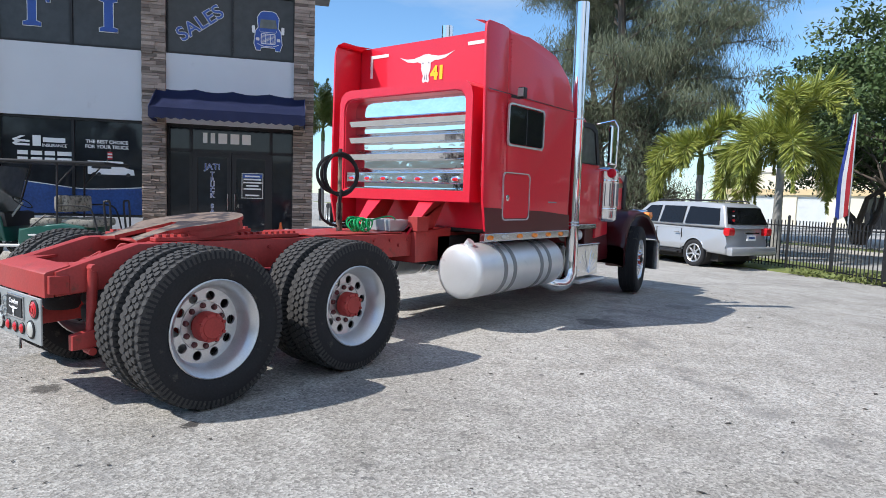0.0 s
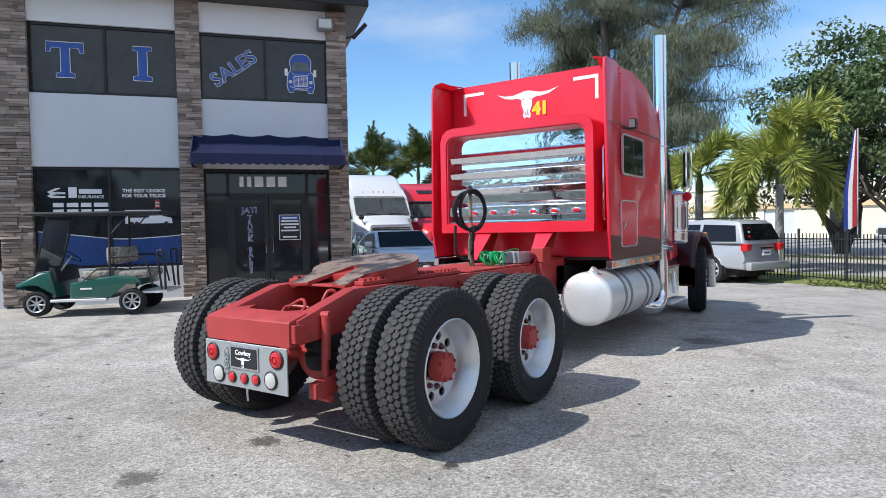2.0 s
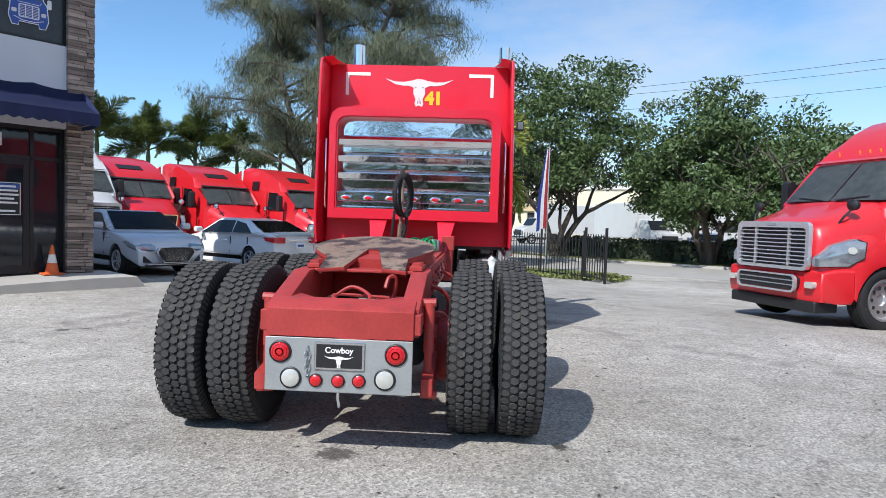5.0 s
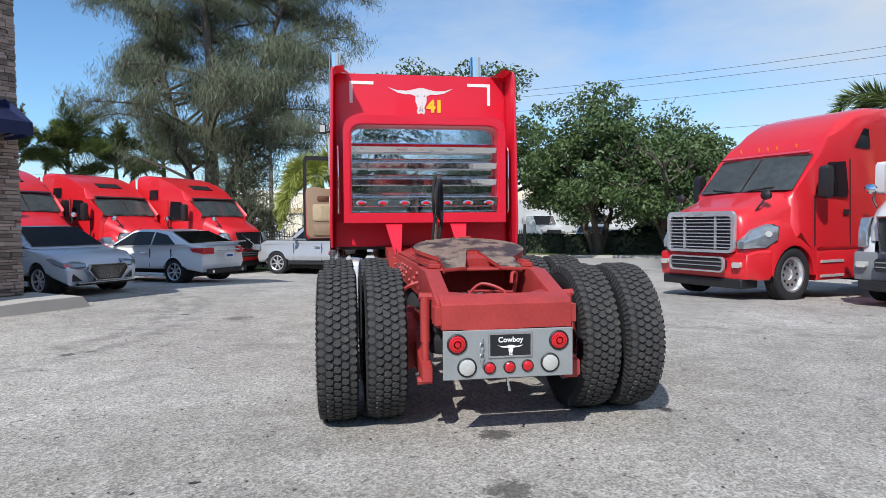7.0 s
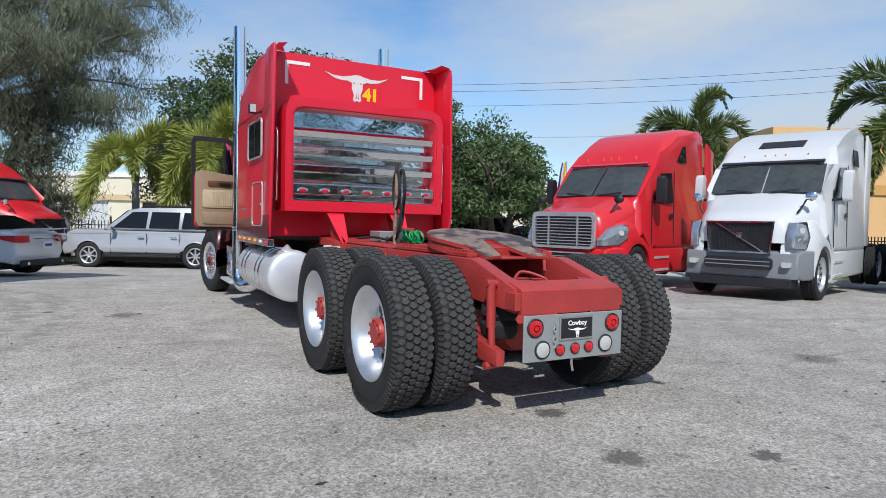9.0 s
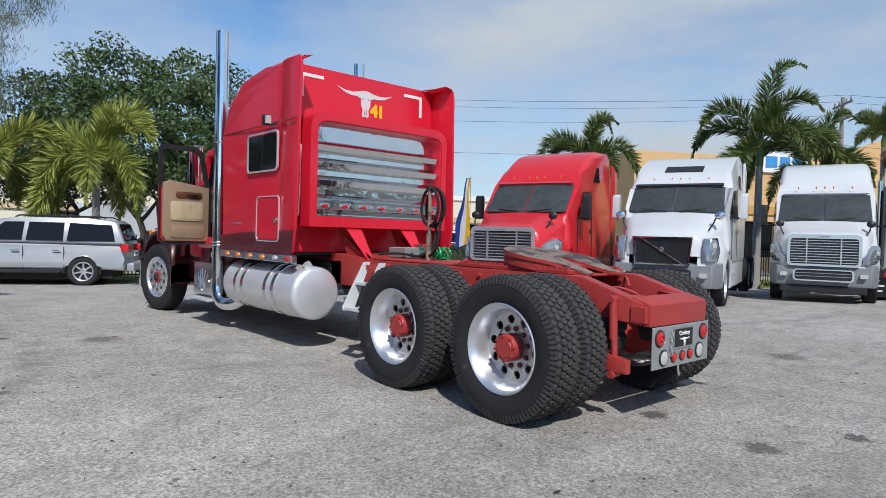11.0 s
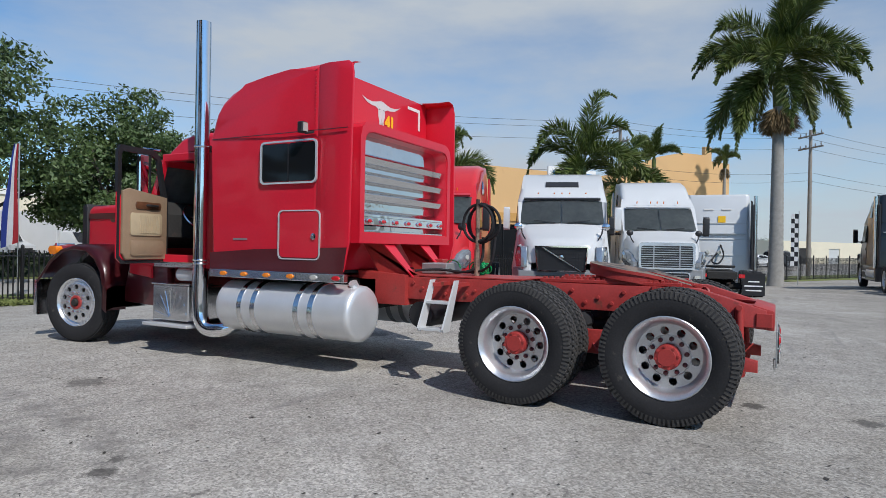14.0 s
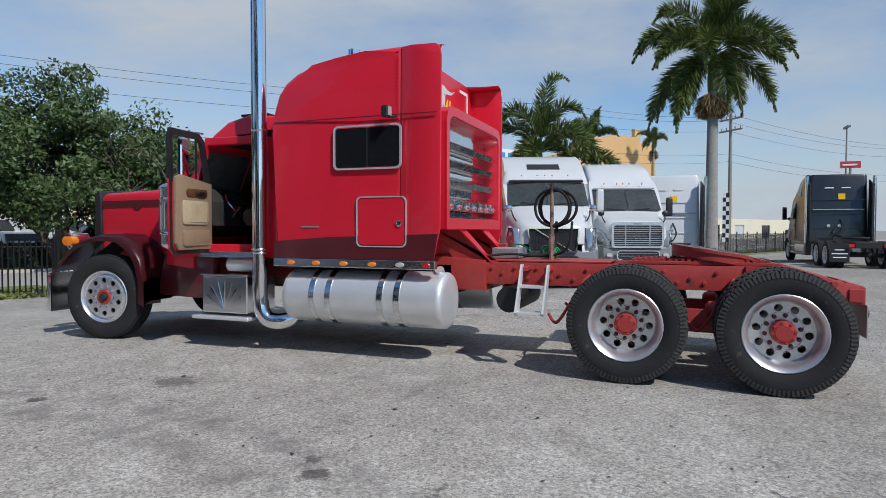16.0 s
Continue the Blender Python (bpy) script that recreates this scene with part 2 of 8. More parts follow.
def box(bm, x0, x1, y0, y1, z0, z1, bev=0.0, m=None, seg=1):
    r = bmesh.ops.create_cube(bm, size=1.0)
    for v in r["verts"]:
        v.co = Vector((x0 + (v.co.x + 0.5) * (x1 - x0), y0 + (v.co.y + 0.5) * (y1 - y0), z0 + (v.co.z + 0.5) * (z1 - z0)))
    vs = r["verts"]
    if bev:
        es = list({e for v in vs for e in v.link_edges})
        vs = [v for v in bmesh.ops.bevel(bm, geom=es, offset=bev, segments=seg, affect="EDGES", profile=0.5)["verts"]] + [v for v in vs if v.is_valid]
    if m is not None:
        for v in set(vs):
            v.co = m @ v.co
    return bm


def B(*a, **k):
    return box(bmesh.new(), *a, **k)


def prism(pts, x0, x1, bev=0.0, seg=2, axis="x", bm=None, warp=None):
    """A (y, z) outline swept from x0 to x1; axis y: an (x, z) outline; z: an (x, y) outline."""
    bm = bm or bmesh.new()
    order = {"x": lambda u, a, b: (u, a, b), "y": lambda u, a, b: (a, u, b), "z": lambda u, a, b: (a, b, u)}[axis]
    v0 = [bm.verts.new(order(x0, a, b)) for a, b in pts]
    v1 = [bm.verts.new(order(x1, a, b)) for a, b in pts]
    f0, f1 = bm.faces.new(v0), bm.faces.new(list(reversed(v1)))
    n = len(pts)
    for i in range(n):
        bm.faces.new((v0[i], v1[i], v1[(i + 1) % n], v0[(i + 1) % n]))
    if bev:
        es = list(set(f0.edges) | set(f1.edges))
        bmesh.ops.bevel(bm, geom=es, offset=bev, segments=seg, affect="EDGES", profile=0.5)
    if warp:
        for v in bm.verts:
            v.co = Vector(warp(*v.co))
    return bm


def lathe(prof, seg=32, axis="x", bm=None, m=None):
    """(h, r) outline turned round the axis."""
    bm = bm or bmesh.new()
    rings = []
    for h, r in prof:
        ring = []
        for i in range(seg):
            a = 2 * math.pi * i / seg
            p = {"x": (h, r * math.cos(a), r * math.sin(a)), "y": (r * math.cos(a), h, r * math.sin(a)), "z": (r * math.cos(a), r * math.sin(a), h)}[axis]
            ring.append(bm.verts.new(m @ Vector(p) if m is not None else p))
        rings.append(ring)
    for a, b in zip(rings, rings[1:]):
        for i in range(seg):
            bm.faces.new((a[i], a[(i + 1) % seg], b[(i + 1) % seg], b[i]))
    for ring, (h, r) in ((rings[0], prof[0]), (rings[-1], prof[-1])):
        if 0 < r and prof[0] != prof[-1]:
            bm.faces.new(ring)
    return bm


def cyl(p0, p1, r, seg=14, bm=None, r1=None):
    bm = bm or bmesh.new()
    p0, p1 = Vector(p0), Vector(p1)
    d = p1 - p0
    m = Matrix.Translation(p0) @ d.to_track_quat("Z", "Y").to_matrix().to_4x4()
    return lathe([(0, r), (d.length, r if r1 is None else r1)], seg, "z", bm, m)


def tube(pts, r, seg=8, bm=None, smooth=0):
    bm = bm or bmesh.new()
    P = [Vector(p) for p in pts]
    if smooth:
        Q = []
        for i in range(len(P) - 1):
            a, b, c, d = P[max(i - 1, 0)], P[i], P[i + 1], P[min(i + 2, len(P) - 1)]
            for k in range(smooth):
                t = k / smooth
                Q.append(0.5 * ((2 * b) + (c - a) * t + (2 * a - 5 * b + 4 * c - d) * t * t + (3 * b - a - 3 * c + d) * t ** 3))
        P = Q + [P[-1]]
    rr = r if isinstance(r, (list, tuple)) else [r] * len(P)
    if len(rr) != len(P):
        rr = [rr[0] + (rr[-1] - rr[0]) * i / (len(P) - 1) for i in range(len(P))]
    rings, side = [], None
    for i, p in enumerate(P):
        d = (P[min(i + 1, len(P) - 1)] - P[max(i - 1, 0)]).normalized()
        if side is None:
            side = d.orthogonal().normalized()
        side = (side - d * side.dot(d)).normalized()
        up = d.cross(side)
        rings.append([bm.verts.new(p + (side * math.cos(2 * math.pi * k / seg) + up * math.sin(2 * math.pi * k / seg)) * rr[i]) for k in range(seg)])
    for a, b in zip(rings, rings[1:]):
        for k in range(seg):
            bm.faces.new((a[k], a[(k + 1) % seg], b[(k + 1) % seg], b[k]))
    bm.faces.new(rings[0])
    bm.faces.new(rings[-1])
    return bm


def rrect(a0, a1, b0, b1, r, n=5):
    """A rounded rectangle as an outline."""
    out = []
    for ca, cb, s in ((a1 - r, b0 + r, -90), (a1 - r, b1 - r, 0), (a0 + r, b1 - r, 90), (a0 + r, b0 + r, 180)):
        out += [(ca + r * math.cos(radians(s + 90 * i / n)), cb + r * math.sin(radians(s + 90 * i / n))) for i in range(n + 1)]
    return out


def ringframe(outer, inner, x0, x1, axis="x"):
    """A frame between two outlines of equal count, swept from x0 to x1."""
    bm = bmesh.new()
    order = {"x": lambda u, a, b: (u, a, b), "y": lambda u, a, b: (a, u, b)}[axis]
    L = [[bm.verts.new(order(u, a, b)) for a, b in o] for u, o in ((x0, outer), (x1, outer), (x1, inner), (x0, inner))]
    n = len(outer)
    for p, q in ((0, 1), (1, 2), (2, 3), (3, 0)):
        for i in range(n):
            bm.faces.new((L[p][i], L[p][(i + 1) % n], L[q][(i + 1) % n], L[q][i]))
    return bm


def text_mesh(s, size, depth=0.003, align="CENTER", bold=0.0):
    c = bpy.data.curves.new("lettering", "FONT")
    c.body, c.size, c.extrude, c.align_x, c.align_y, c.offset = s, size, depth, align, "CENTER", bold
    ob = bpy.data.objects.new("lettering", c)
    scene.collection.objects.link(ob)
    me = bpy.data.meshes.new_from_object(ob.evaluated_get(bpy.context.evaluated_depsgraph_get()))
    bpy.data.objects.remove(ob)
    return me


def lettering(s, size, material, parent, m, name="lettering", bold=0.0, depth=0.003):
    me = text_mesh(s, size, depth, bold=bold)
    me.materials.clear()
    me.materials.append(material)
    return part(name, me, None, parent, "", m)


def smooth01(a, b, v):
    t = min(1, max(0, (v - a) / (b - a)))
    return t * t * (3 - 2 * t)


# the street runs along STREET; toward() is the distance from the fence line towards it
FENCE0, STREET, OUTWARD = Vector((4.3, 15.95)), Vector((0.89, -0.455)).normalized(), Vector((0.455, 0.89)).normalized()


def toward(x, y):
    return (Vector((x, y)) - FENCE0).dot(OUTWARD)


def gz(x, y):
    q = toward(x, y)
    z = -0.33 * smooth01(-10, -0.9, q)
    return z - 0.03


def on_ground(x, y, rz=0, dz=0.0):
    return pose(x, y, gz(x, y) + dz, 0, 0, rz)


def at_fence(s, q):
    p = FENCE0 + STREET * s + OUTWARD * q
    return p.x, p.y


# ---- ground, road, verges ----
def ground_material():
    m = bpy.data.materials.new("dusty_pale_asphalt")
    m.use_nodes = True
    n, l = m.node_tree.nodes, m.node_tree.links
    b = n["Principled BSDF"]
    tc = n.new("ShaderNodeTexCoord")

    def noise_tex(scale, detail=6, rough=0.6, dist=0.0):
        k = n.new("ShaderNodeTexNoise")
        k.inputs["Scale"].default_value, k.inputs["Detail"].default_value = scale, detail
        k.inputs["Roughness"].default_value, k.inputs["Distortion"].default_value = rough, dist
        l.new(tc.outputs["Object"], k.inputs["Vector"])
        return k

    def ramp(src, p0, p1, c0=(0, 0, 0, 1), c1=(1, 1, 1, 1)):
        r = n.new("ShaderNodeValToRGB")
        r.color_ramp.elements[0].position, r.color_ramp.elements[1].position = p0, p1
        r.color_ramp.elements[0].color, r.color_ramp.elements[1].color = c0, c1
        l.new(src, r.inputs["Fac"])
        return r.outputs["Color"]

    def mix(fac, a, c, kind="MIX"):
        k = n.new("ShaderNodeMixRGB")
        k.blend_type = kind
        for src, sock in ((fac, "Fac"), (a, "Color1"), (c, "Color2")):
            if isinstance(src, (tuple, float)):
                k.inputs[sock].default_value = src
            else:
                l.new(src, k.inputs[sock])
        return k.outputs[0]

    big = ramp(noise_tex(0.22, 6, 0.6, 0.6).outputs["Fac"], 0.35, 0.68, (0.375, 0.356, 0.326, 1), (0.51, 0.488, 0.452, 1))
    mid = ramp(noise_tex(2.6, 7, 0.68, 0.3).outputs["Fac"], 0.3, 0.7, (0.83, 0.825, 0.82, 1), (1.07, 1.07, 1.07, 1))
    c = mix(1.0, big, mid, "MULTIPLY")
    # darker tone on the south side of the yard, with a ragged edge
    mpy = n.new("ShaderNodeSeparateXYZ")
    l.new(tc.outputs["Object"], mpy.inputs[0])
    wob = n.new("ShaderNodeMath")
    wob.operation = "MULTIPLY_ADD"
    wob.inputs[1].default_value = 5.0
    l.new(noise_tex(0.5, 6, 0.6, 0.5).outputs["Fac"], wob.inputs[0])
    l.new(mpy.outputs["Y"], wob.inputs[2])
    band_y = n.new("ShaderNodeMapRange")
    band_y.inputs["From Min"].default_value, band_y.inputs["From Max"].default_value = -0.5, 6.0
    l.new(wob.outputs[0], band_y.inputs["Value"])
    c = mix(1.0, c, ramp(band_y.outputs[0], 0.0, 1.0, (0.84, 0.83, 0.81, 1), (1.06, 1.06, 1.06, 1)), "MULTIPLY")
    # exposed aggregate
    vo = n.new("ShaderNodeTexVoronoi")
    vo.inputs["Scale"].default_value = 70
    l.new(tc.outputs["Object"], vo.inputs["Vector"])
    agg = ramp(vo.outputs["Color"], 0.12, 0.9, (0.54, 0.535, 0.53, 1), (1.32, 1.32, 1.32, 1))
    c = mix(0.95, c, agg, "MULTIPLY")
    grit = ramp(noise_tex(26, 4, 0.75, 0.2).outputs["Fac"], 0.32, 0.66, (0.74, 0.735, 0.73, 1), (1.14, 1.14, 1.14, 1))
    c = mix(1.0, c, grit, "MULTIPLY")
    worn = ramp(noise_tex(0.9, 8, 0.7, 1.4).outputs["Fac"], 0.36, 0.62, (0.84, 0.83, 0.81, 1), (1.05, 1.05, 1.05, 1))
    c = mix(1.0, c, worn, "MULTIPLY")
    # oil and dirt spots, long scuffs
    spots = ramp(noise_tex(2.1, 9, 0.72, 0.4).outputs["Fac"], 0.635, 0.70)
    c = mix(spots, c, (0.13, 0.12, 0.11, 1))
    mp = n.new("ShaderNodeMapping")
    mp.inputs["Rotation"].default_value, mp.inputs["Scale"].default_value = (0, 0, radians(24)), (0.35, 3.2, 1)
    l.new(tc.outputs["Object"], mp.inputs["Vector"])
    sc = n.new("ShaderNodeTexNoise")
    sc.inputs["Scale"].default_value, sc.inputs["Detail"].default_value, sc.inputs["Distortion"].default_value = 1.0, 6, 0.8
    l.new(mp.outputs[0], sc.inputs["Vector"])
    c = mix(ramp(sc.outputs["Fac"], 0.6, 0.72), c, mix(0.55, c, (0.20, 0.19, 0.18, 1)))
    pits = ramp(noise_tex(7.5, 5, 0.6, 0.2).outputs["Fac"], 0.66, 0.70)
    c = mix(pits, c, (0.16, 0.15, 0.14, 1))
    # single oil stains and patches: x, y, radius, strength
    for cx, cy, rad, k in ((-4.05, 2.82, 0.20, 0.75), (-3.86, 2.98, 0.14, 0.8), (-2.62, 5.27, 0.42, 0.55), (-3.54, 5.89, 0.16, 0.8), (0.67, -1.8, 0.20, 0.8), (3.72, -0.24, 0.40, 0.5), (1.40, -0.28, 0.13, 1.0), (1.85, 4.88, 0.50, 0.65), (-0.14, -1.46, 0.26, 0.7), (0.0, -0.6, 0.22, 0.8), (2.2, 7.0, 0.4, 0.4), (-6.3, 3.2, 0.3, 0.5)):
        mp3 = n.new("ShaderNodeMapping")
        mp3.inputs["Location"].default_value = (-cx, -cy, 0)
        l.new(tc.outputs["Object"], mp3.inputs["Vector"])
        ln3 = n.new("ShaderNodeVectorMath")
        ln3.operation = "LENGTH"
        l.new(mp3.outputs[0], ln3.inputs[0])
        near_ = ramp(ln3.outputs["Value"], rad * 0.25, rad, (1, 1, 1, 1), (0, 0, 0, 1))
        patchy = ramp(mix(0.68, near_, noise_tex(14, 8, 0.75, 0.6).outputs["Fac"]), 0.53, 0.60)
        kk = n.new("ShaderNodeMath")
        kk.operation = "MULTIPLY"
        kk.inputs[1].default_value = k
        l.new(patchy, kk.inputs[0])
        c = mix(kk.outputs[0], c, (0.055, 0.05, 0.046, 1))
    # curved tyre marks
    for cx, cy, rad in ((-9.5, 5.5, 6.2), (-9.5, 5.5, 5.7), (3.0, -9.5, 5.2), (9.0, 9.0, 8.0), (-12.0, -4.0, 7.6), (-12.0, -4.0, 8.1)):
        mp2 = n.new("ShaderNodeMapping")
        mp2.inputs["Location"].default_value = (-cx, -cy, 0)
        l.new(tc.outputs["Object"], mp2.inputs["Vector"])
        ln = n.new("ShaderNodeVectorMath")
        ln.operation = "LENGTH"
        l.new(mp2.outputs[0], ln.inputs[0])
        sub = n.new("ShaderNodeMath")
        sub.operation = "SUBTRACT"
        sub.inputs[1].default_value = rad
        l.new(ln.outputs["Value"], sub.inputs[0])
        ab = n.new("ShaderNodeMath")
        ab.operation = "ABSOLUTE"
        l.new(sub.outputs[0], ab.inputs[0])
        band = ramp(ab.outputs[0], 0.10, 0.22, (1, 1, 1, 1), (0, 0, 0, 1))
        broken = mix(1.0, band, ramp(noise_tex(3.5, 6).outputs["Fac"], 0.42, 0.62), "MULTIPLY")
        soft = n.new("ShaderNodeMath")
        soft.operation = "MULTIPLY"
        soft.inputs[1].default_value = 0.62
        l.new(broken, soft.inputs[0])
        c = mix(soft.outputs[0], c, (0.17, 0.16, 0.15, 1))
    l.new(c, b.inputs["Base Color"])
    b.inputs["Roughness"].default_value, b.inputs["Specular IOR Level"].default_value = 0.85, 0.35
    bp = n.new("ShaderNodeBump")
    bp.inputs["Strength"].default_value, bp.inputs["Distance"].default_value = 0.55, 0.012
    l.new(mix(0.5, vo.outputs["Distance"], noise_tex(18, 6).outputs["Fac"]), bp.inputs["Height"])
    l.new(bp.outputs[0], b.inputs["Normal"])
    return m


GROUND = ground_material()
ROADM = mat("pale_worn_road", (0.36, 0.345, 0.32), 0.85, 0, 0.12, 0.8, 40, bump=0.2, wear=((0.25, 0.24, 0.22), 0.7, 0.6))


def sheet(xs, ys, zf):
    bm = bmesh.new()
    g = [[bm.verts.new((x, y, zf(x, y))) for x in xs] for y in ys]
    for j in range(len(ys) - 1):
        for i in range(len(xs) - 1):
            bm.faces.new((g[j][i], g[j][i + 1], g[j + 1][i + 1], g[j + 1][i]))
    return bm


near = [i * 1.0 for i in range(-30, 46)]
far_lo, far_hi = [-900, -400, -160, -80, -45], [60, 90, 160, 400, 900]
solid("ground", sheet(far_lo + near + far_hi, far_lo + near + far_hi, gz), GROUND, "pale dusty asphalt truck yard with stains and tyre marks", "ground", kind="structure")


def strip(name, s0, s1, q0, q1, z0, z1, material, label, category, wob=0.0):
    bm = bmesh.new()
    n = max(2, int((s1 - s0) / 2))
    for i in range(n):
        a, c = s0 + (s1 - s0) * i / n, s0 + (s1 - s0) * (i + 1) / n
        w = [random.uniform(-wob, wob) for _ in range(2)]
        ps = [at_fence(a, q0), at_fence(c, q0), at_fence(c, q1), at_fence(a, q1)]
        lo, hi = [bm.verts.new((*p, z0)) for p in ps], [bm.verts.new((*p, z1)) for p in ps]
        bm.faces.new(hi)
        for k in range(4):
            bm.faces.new((lo[k], lo[(k + 1) % 4], hi[(k + 1) % 4], hi[k]))
    bmesh.ops.remove_doubles(bm, verts=bm.verts[:], dist=0.001)
    return solid(name, bm, material, label, category, kind="structure")


RZ = -0.33
strip("road", -120, 160, 3.6, 10.2, RZ - 0.2, RZ + 0.006, ROADM, "pale worn two-lane street beyond the yard fence", "road")
strip("kerb", -120, 60, 10.2, 10.38, RZ - 0.2, RZ + 0.13, CONC, "low concrete kerb along the far side of the street", "kerb")
strip("verge_far", -120, 18, 10.38, 12.4, RZ - 0.2, RZ + 0.12, GRASS, "strip of sunlit grass behind the kerb", "grass")
strip("verge_near", -40, 0.2, 0.15, 3.6, RZ - 0.2, RZ + 0.02, GRASS, "narrow grass strip outside the iron fence", "grass")
strip("verge_near_east", 14, 90, -0.6, 3.6, RZ - 0.2, RZ + 0.02, GRASS, "narrow grass strip under the iron fence behind parked trucks", "grass")
strip("parking_far", -120, 18, 14.2, 44, RZ - 0.2, RZ + 0.08, ROADM, "pale car park behind the hedge across the street", "car park")


# ---- shop building ----
SHOP = pose(-9.09, 4.76, 0, 0, 0, 51.3)
BAYS = ((-9.9, -6.98), (-6.44, -3.46), (-2.92, 0.0))
COLS = ((-10.4, -9.9), (-6.98, -6.44), (-3.46, -2.92), (0.0, 0.44), (3.29, 3.70))


def local(bm, m):
    for v in bm.verts:
        v.co = m @ v.co
    return bm


def wall(name, x0, x1, y0, y1, z0, z1, material, label, bm=None):
    return solid(name, local(bm or B(x0, x1, y0, y1, z0, z1), Matrix()), material, label, "wall", SHOP, "structure")


wall("wall_spandrel", -10.4, 3.70, 0.0, 0.3, 2.93, 4.47, STUCCO, "pale grey painted stucco band between the two storeys")
wall("wall_parapet", -10.4, 3.70, 0.0, 0.3, 5.96, 6.62, STUCCO_W, "white stucco band above the upper windows")
wall("wall_plinth", -10.4, 0.0, 0.0, 0.3, -0.1, 0.75, STUCCO, "pale stucco plinth under the shop windows")
for i, (a, c) in enumerate(COLS):
    wall("wall_pier_%d" % (i + 1), a, c, 0.0, 0.3, -0.1, 6.62, MORTAR, "dark backing of a stone-clad pier")
# unseen rear: shallow upper storey and added low wing let sun reach the saloons
wall("wall_side", 3.4, 3.70, 0.3, 2.6, -0.4, 6.62, STUCCO, "pale stucco side wall of the shop")
wall("wall_side_low", 3.4, 3.70, 2.6, 12, -0.4, 3.1, STUCCO, "pale stucco side wall of an unseen rear wing, low to let sun past")
wall("wall_upper_back", -10.1, 3.4, 2.3, 2.6, 3.3, 6.62, STUCCO, "unseen stucco rear wall of the upper storey, set forward to let sun past")
wall("wall_west", -10.4, -10.1, 0.3, 2.6, 3.1, 6.62, STUCCO, "pale stucco end wall of the upper storey")
wall("wall_west_low", -10.4, -10.1, 0.3, 12, -0.1, 3.1, STUCCO, "pale stucco end wall of the shop")
wall("wall_back", -10.1, 3.4, 11.7, 12, -0.1, 3.1, STUCCO, "pale stucco rear wall of the shop")
solid("roof", B(-10.7, 4.2, -0.6, 2.8, 6.62, 6.86, 0.02), FRAME, "dark flat roof slab with a broad overhanging eave", "roof", SHOP, "structure")
solid("roof_low", B(-10.4, 3.7, 2.6, 12.1, 3.1, 3.3, 0.02), CONC, "flat roof slab of an unseen rear wing, low to let sun past", "roof", SHOP, "structure")
ROOFTILE = mat("red_brown_clay_tile", (0.16, 0.075, 0.06), 0.8, 0, 0.25, 6, 60, bump=0.2, rnd=0.25)
eave = solid("roof_slope", prism([(-0.62, 6.862), (-0.62, 6.90), (0.9, 7.42), (2.75, 6.90), (2.75, 6.862)], -10.6, 4.1), ROOFTILE, "shallow clay-tiled roof slope above the eave", "roof", SHOP, "structure")
half = lathe([(0.0, 0.078), (0.44, 0.062)], 10, "y")
TILE = finish(half, ROOFTILE, 60)
for row in range(2):
    for k in range(73):
        part("roof_tile", TILE, None, eave, "", pose(-10.5 + k * 0.20, -0.70 + row * 0.40, 6.915 + row * 0.137, 18.9, 0, 0))
solid("floor_shop", B(-10.1, 3.4, 0.3, 11.7, -0.1, 0.02), CONC, "plain concrete floor inside the shop", "floor", SHOP, "structure")
solid("ceiling_shop", B(-10.1, 3.4, 0.35, 11.7, 3.0, 3.1), STUCCO_W, "plain ceiling inside the shop", "ceiling", SHOP, "structure")


def window(name, x0, x1, z0, z1, label, glass, y=0.10, mull=1):
    w = thing(name, SHOP, label, "window", kind="structure")
    bm = bmesh.new()
    f = 0.055
    box(bm, x0, x1, y - 0.04, y + 0.06, z1 - f, z1)
    box(bm, x0, x1, y - 0.04, y + 0.06, z0, z0 + f)
    for k in range(mull + 2):
        cx = x0 + f / 2 + (x1 - x0 - f) * k / (mull + 1)
        box(bm, cx - f / 2, cx + f / 2, y - 0.042, y + 0.062, z0 + f, z1 - f)
    part("window_frame", bm, FRAME, w)
    for k in range(mull + 1):
        a, c = x0 + f + (x1 - x0 - f) * k / (mull + 1), x0 + (x1 - x0 - f) * (k + 1) / (mull + 1)
        part("pane", B(a, c, y, y + 0.012, z0 + f, z1 - f), glass, w)
    return w


for i, (a, c) in enumerate(BAYS):
    window("window_%d" % (i + 1), a, c, 0.75, 2.93, "dark shop window with a bronze frame", SHOPGLASS)
    window("window_%d" % (i + 11), a, c, 4.47, 5.96, "tinted upper window with a bronze frame", SHOPGLASS2)
window("window_14", 0.44, 3.29, 4.47, 5.96, "tinted upper window with blue lettering", SHOPGLASS2)

# glazed entrance
door_wall = thing("door_1", SHOP, "closed dark glazed double door with side lights under an awning", "door", kind="structure")
DZ = 0.16
bm = bmesh.new()
for x0, x1, z0, z1 in ((0.44, 3.29, 2.86, 2.93), (0.44, 3.29, 2.30, 2.37), (0.44, 0.50, DZ, 2.86), (3.23, 3.29, DZ, 2.86), (0.93, 1.0, DZ, 2.86), (2.72, 2.79, DZ, 2.86), (0.44, 3.29, DZ - 0.1, DZ)):
    box(bm, x0, x1, 0.2, 0.3, z0, z1)
part("door_frame", bm, FRAME, door_wall)
for x0, x1, z0, z1 in ((0.5, 0.93, DZ, 2.30), (2.79, 3.23, DZ, 2.30), (0.5, 0.93, 2.37, 2.86), (1.0, 2.72, 2.37, 2.86), (2.79, 3.23, 2.37, 2.86)):
    part("pane", B(x0, x1, 0.245, 0.257, z0, z1), SHOPGLASS, door_wall)
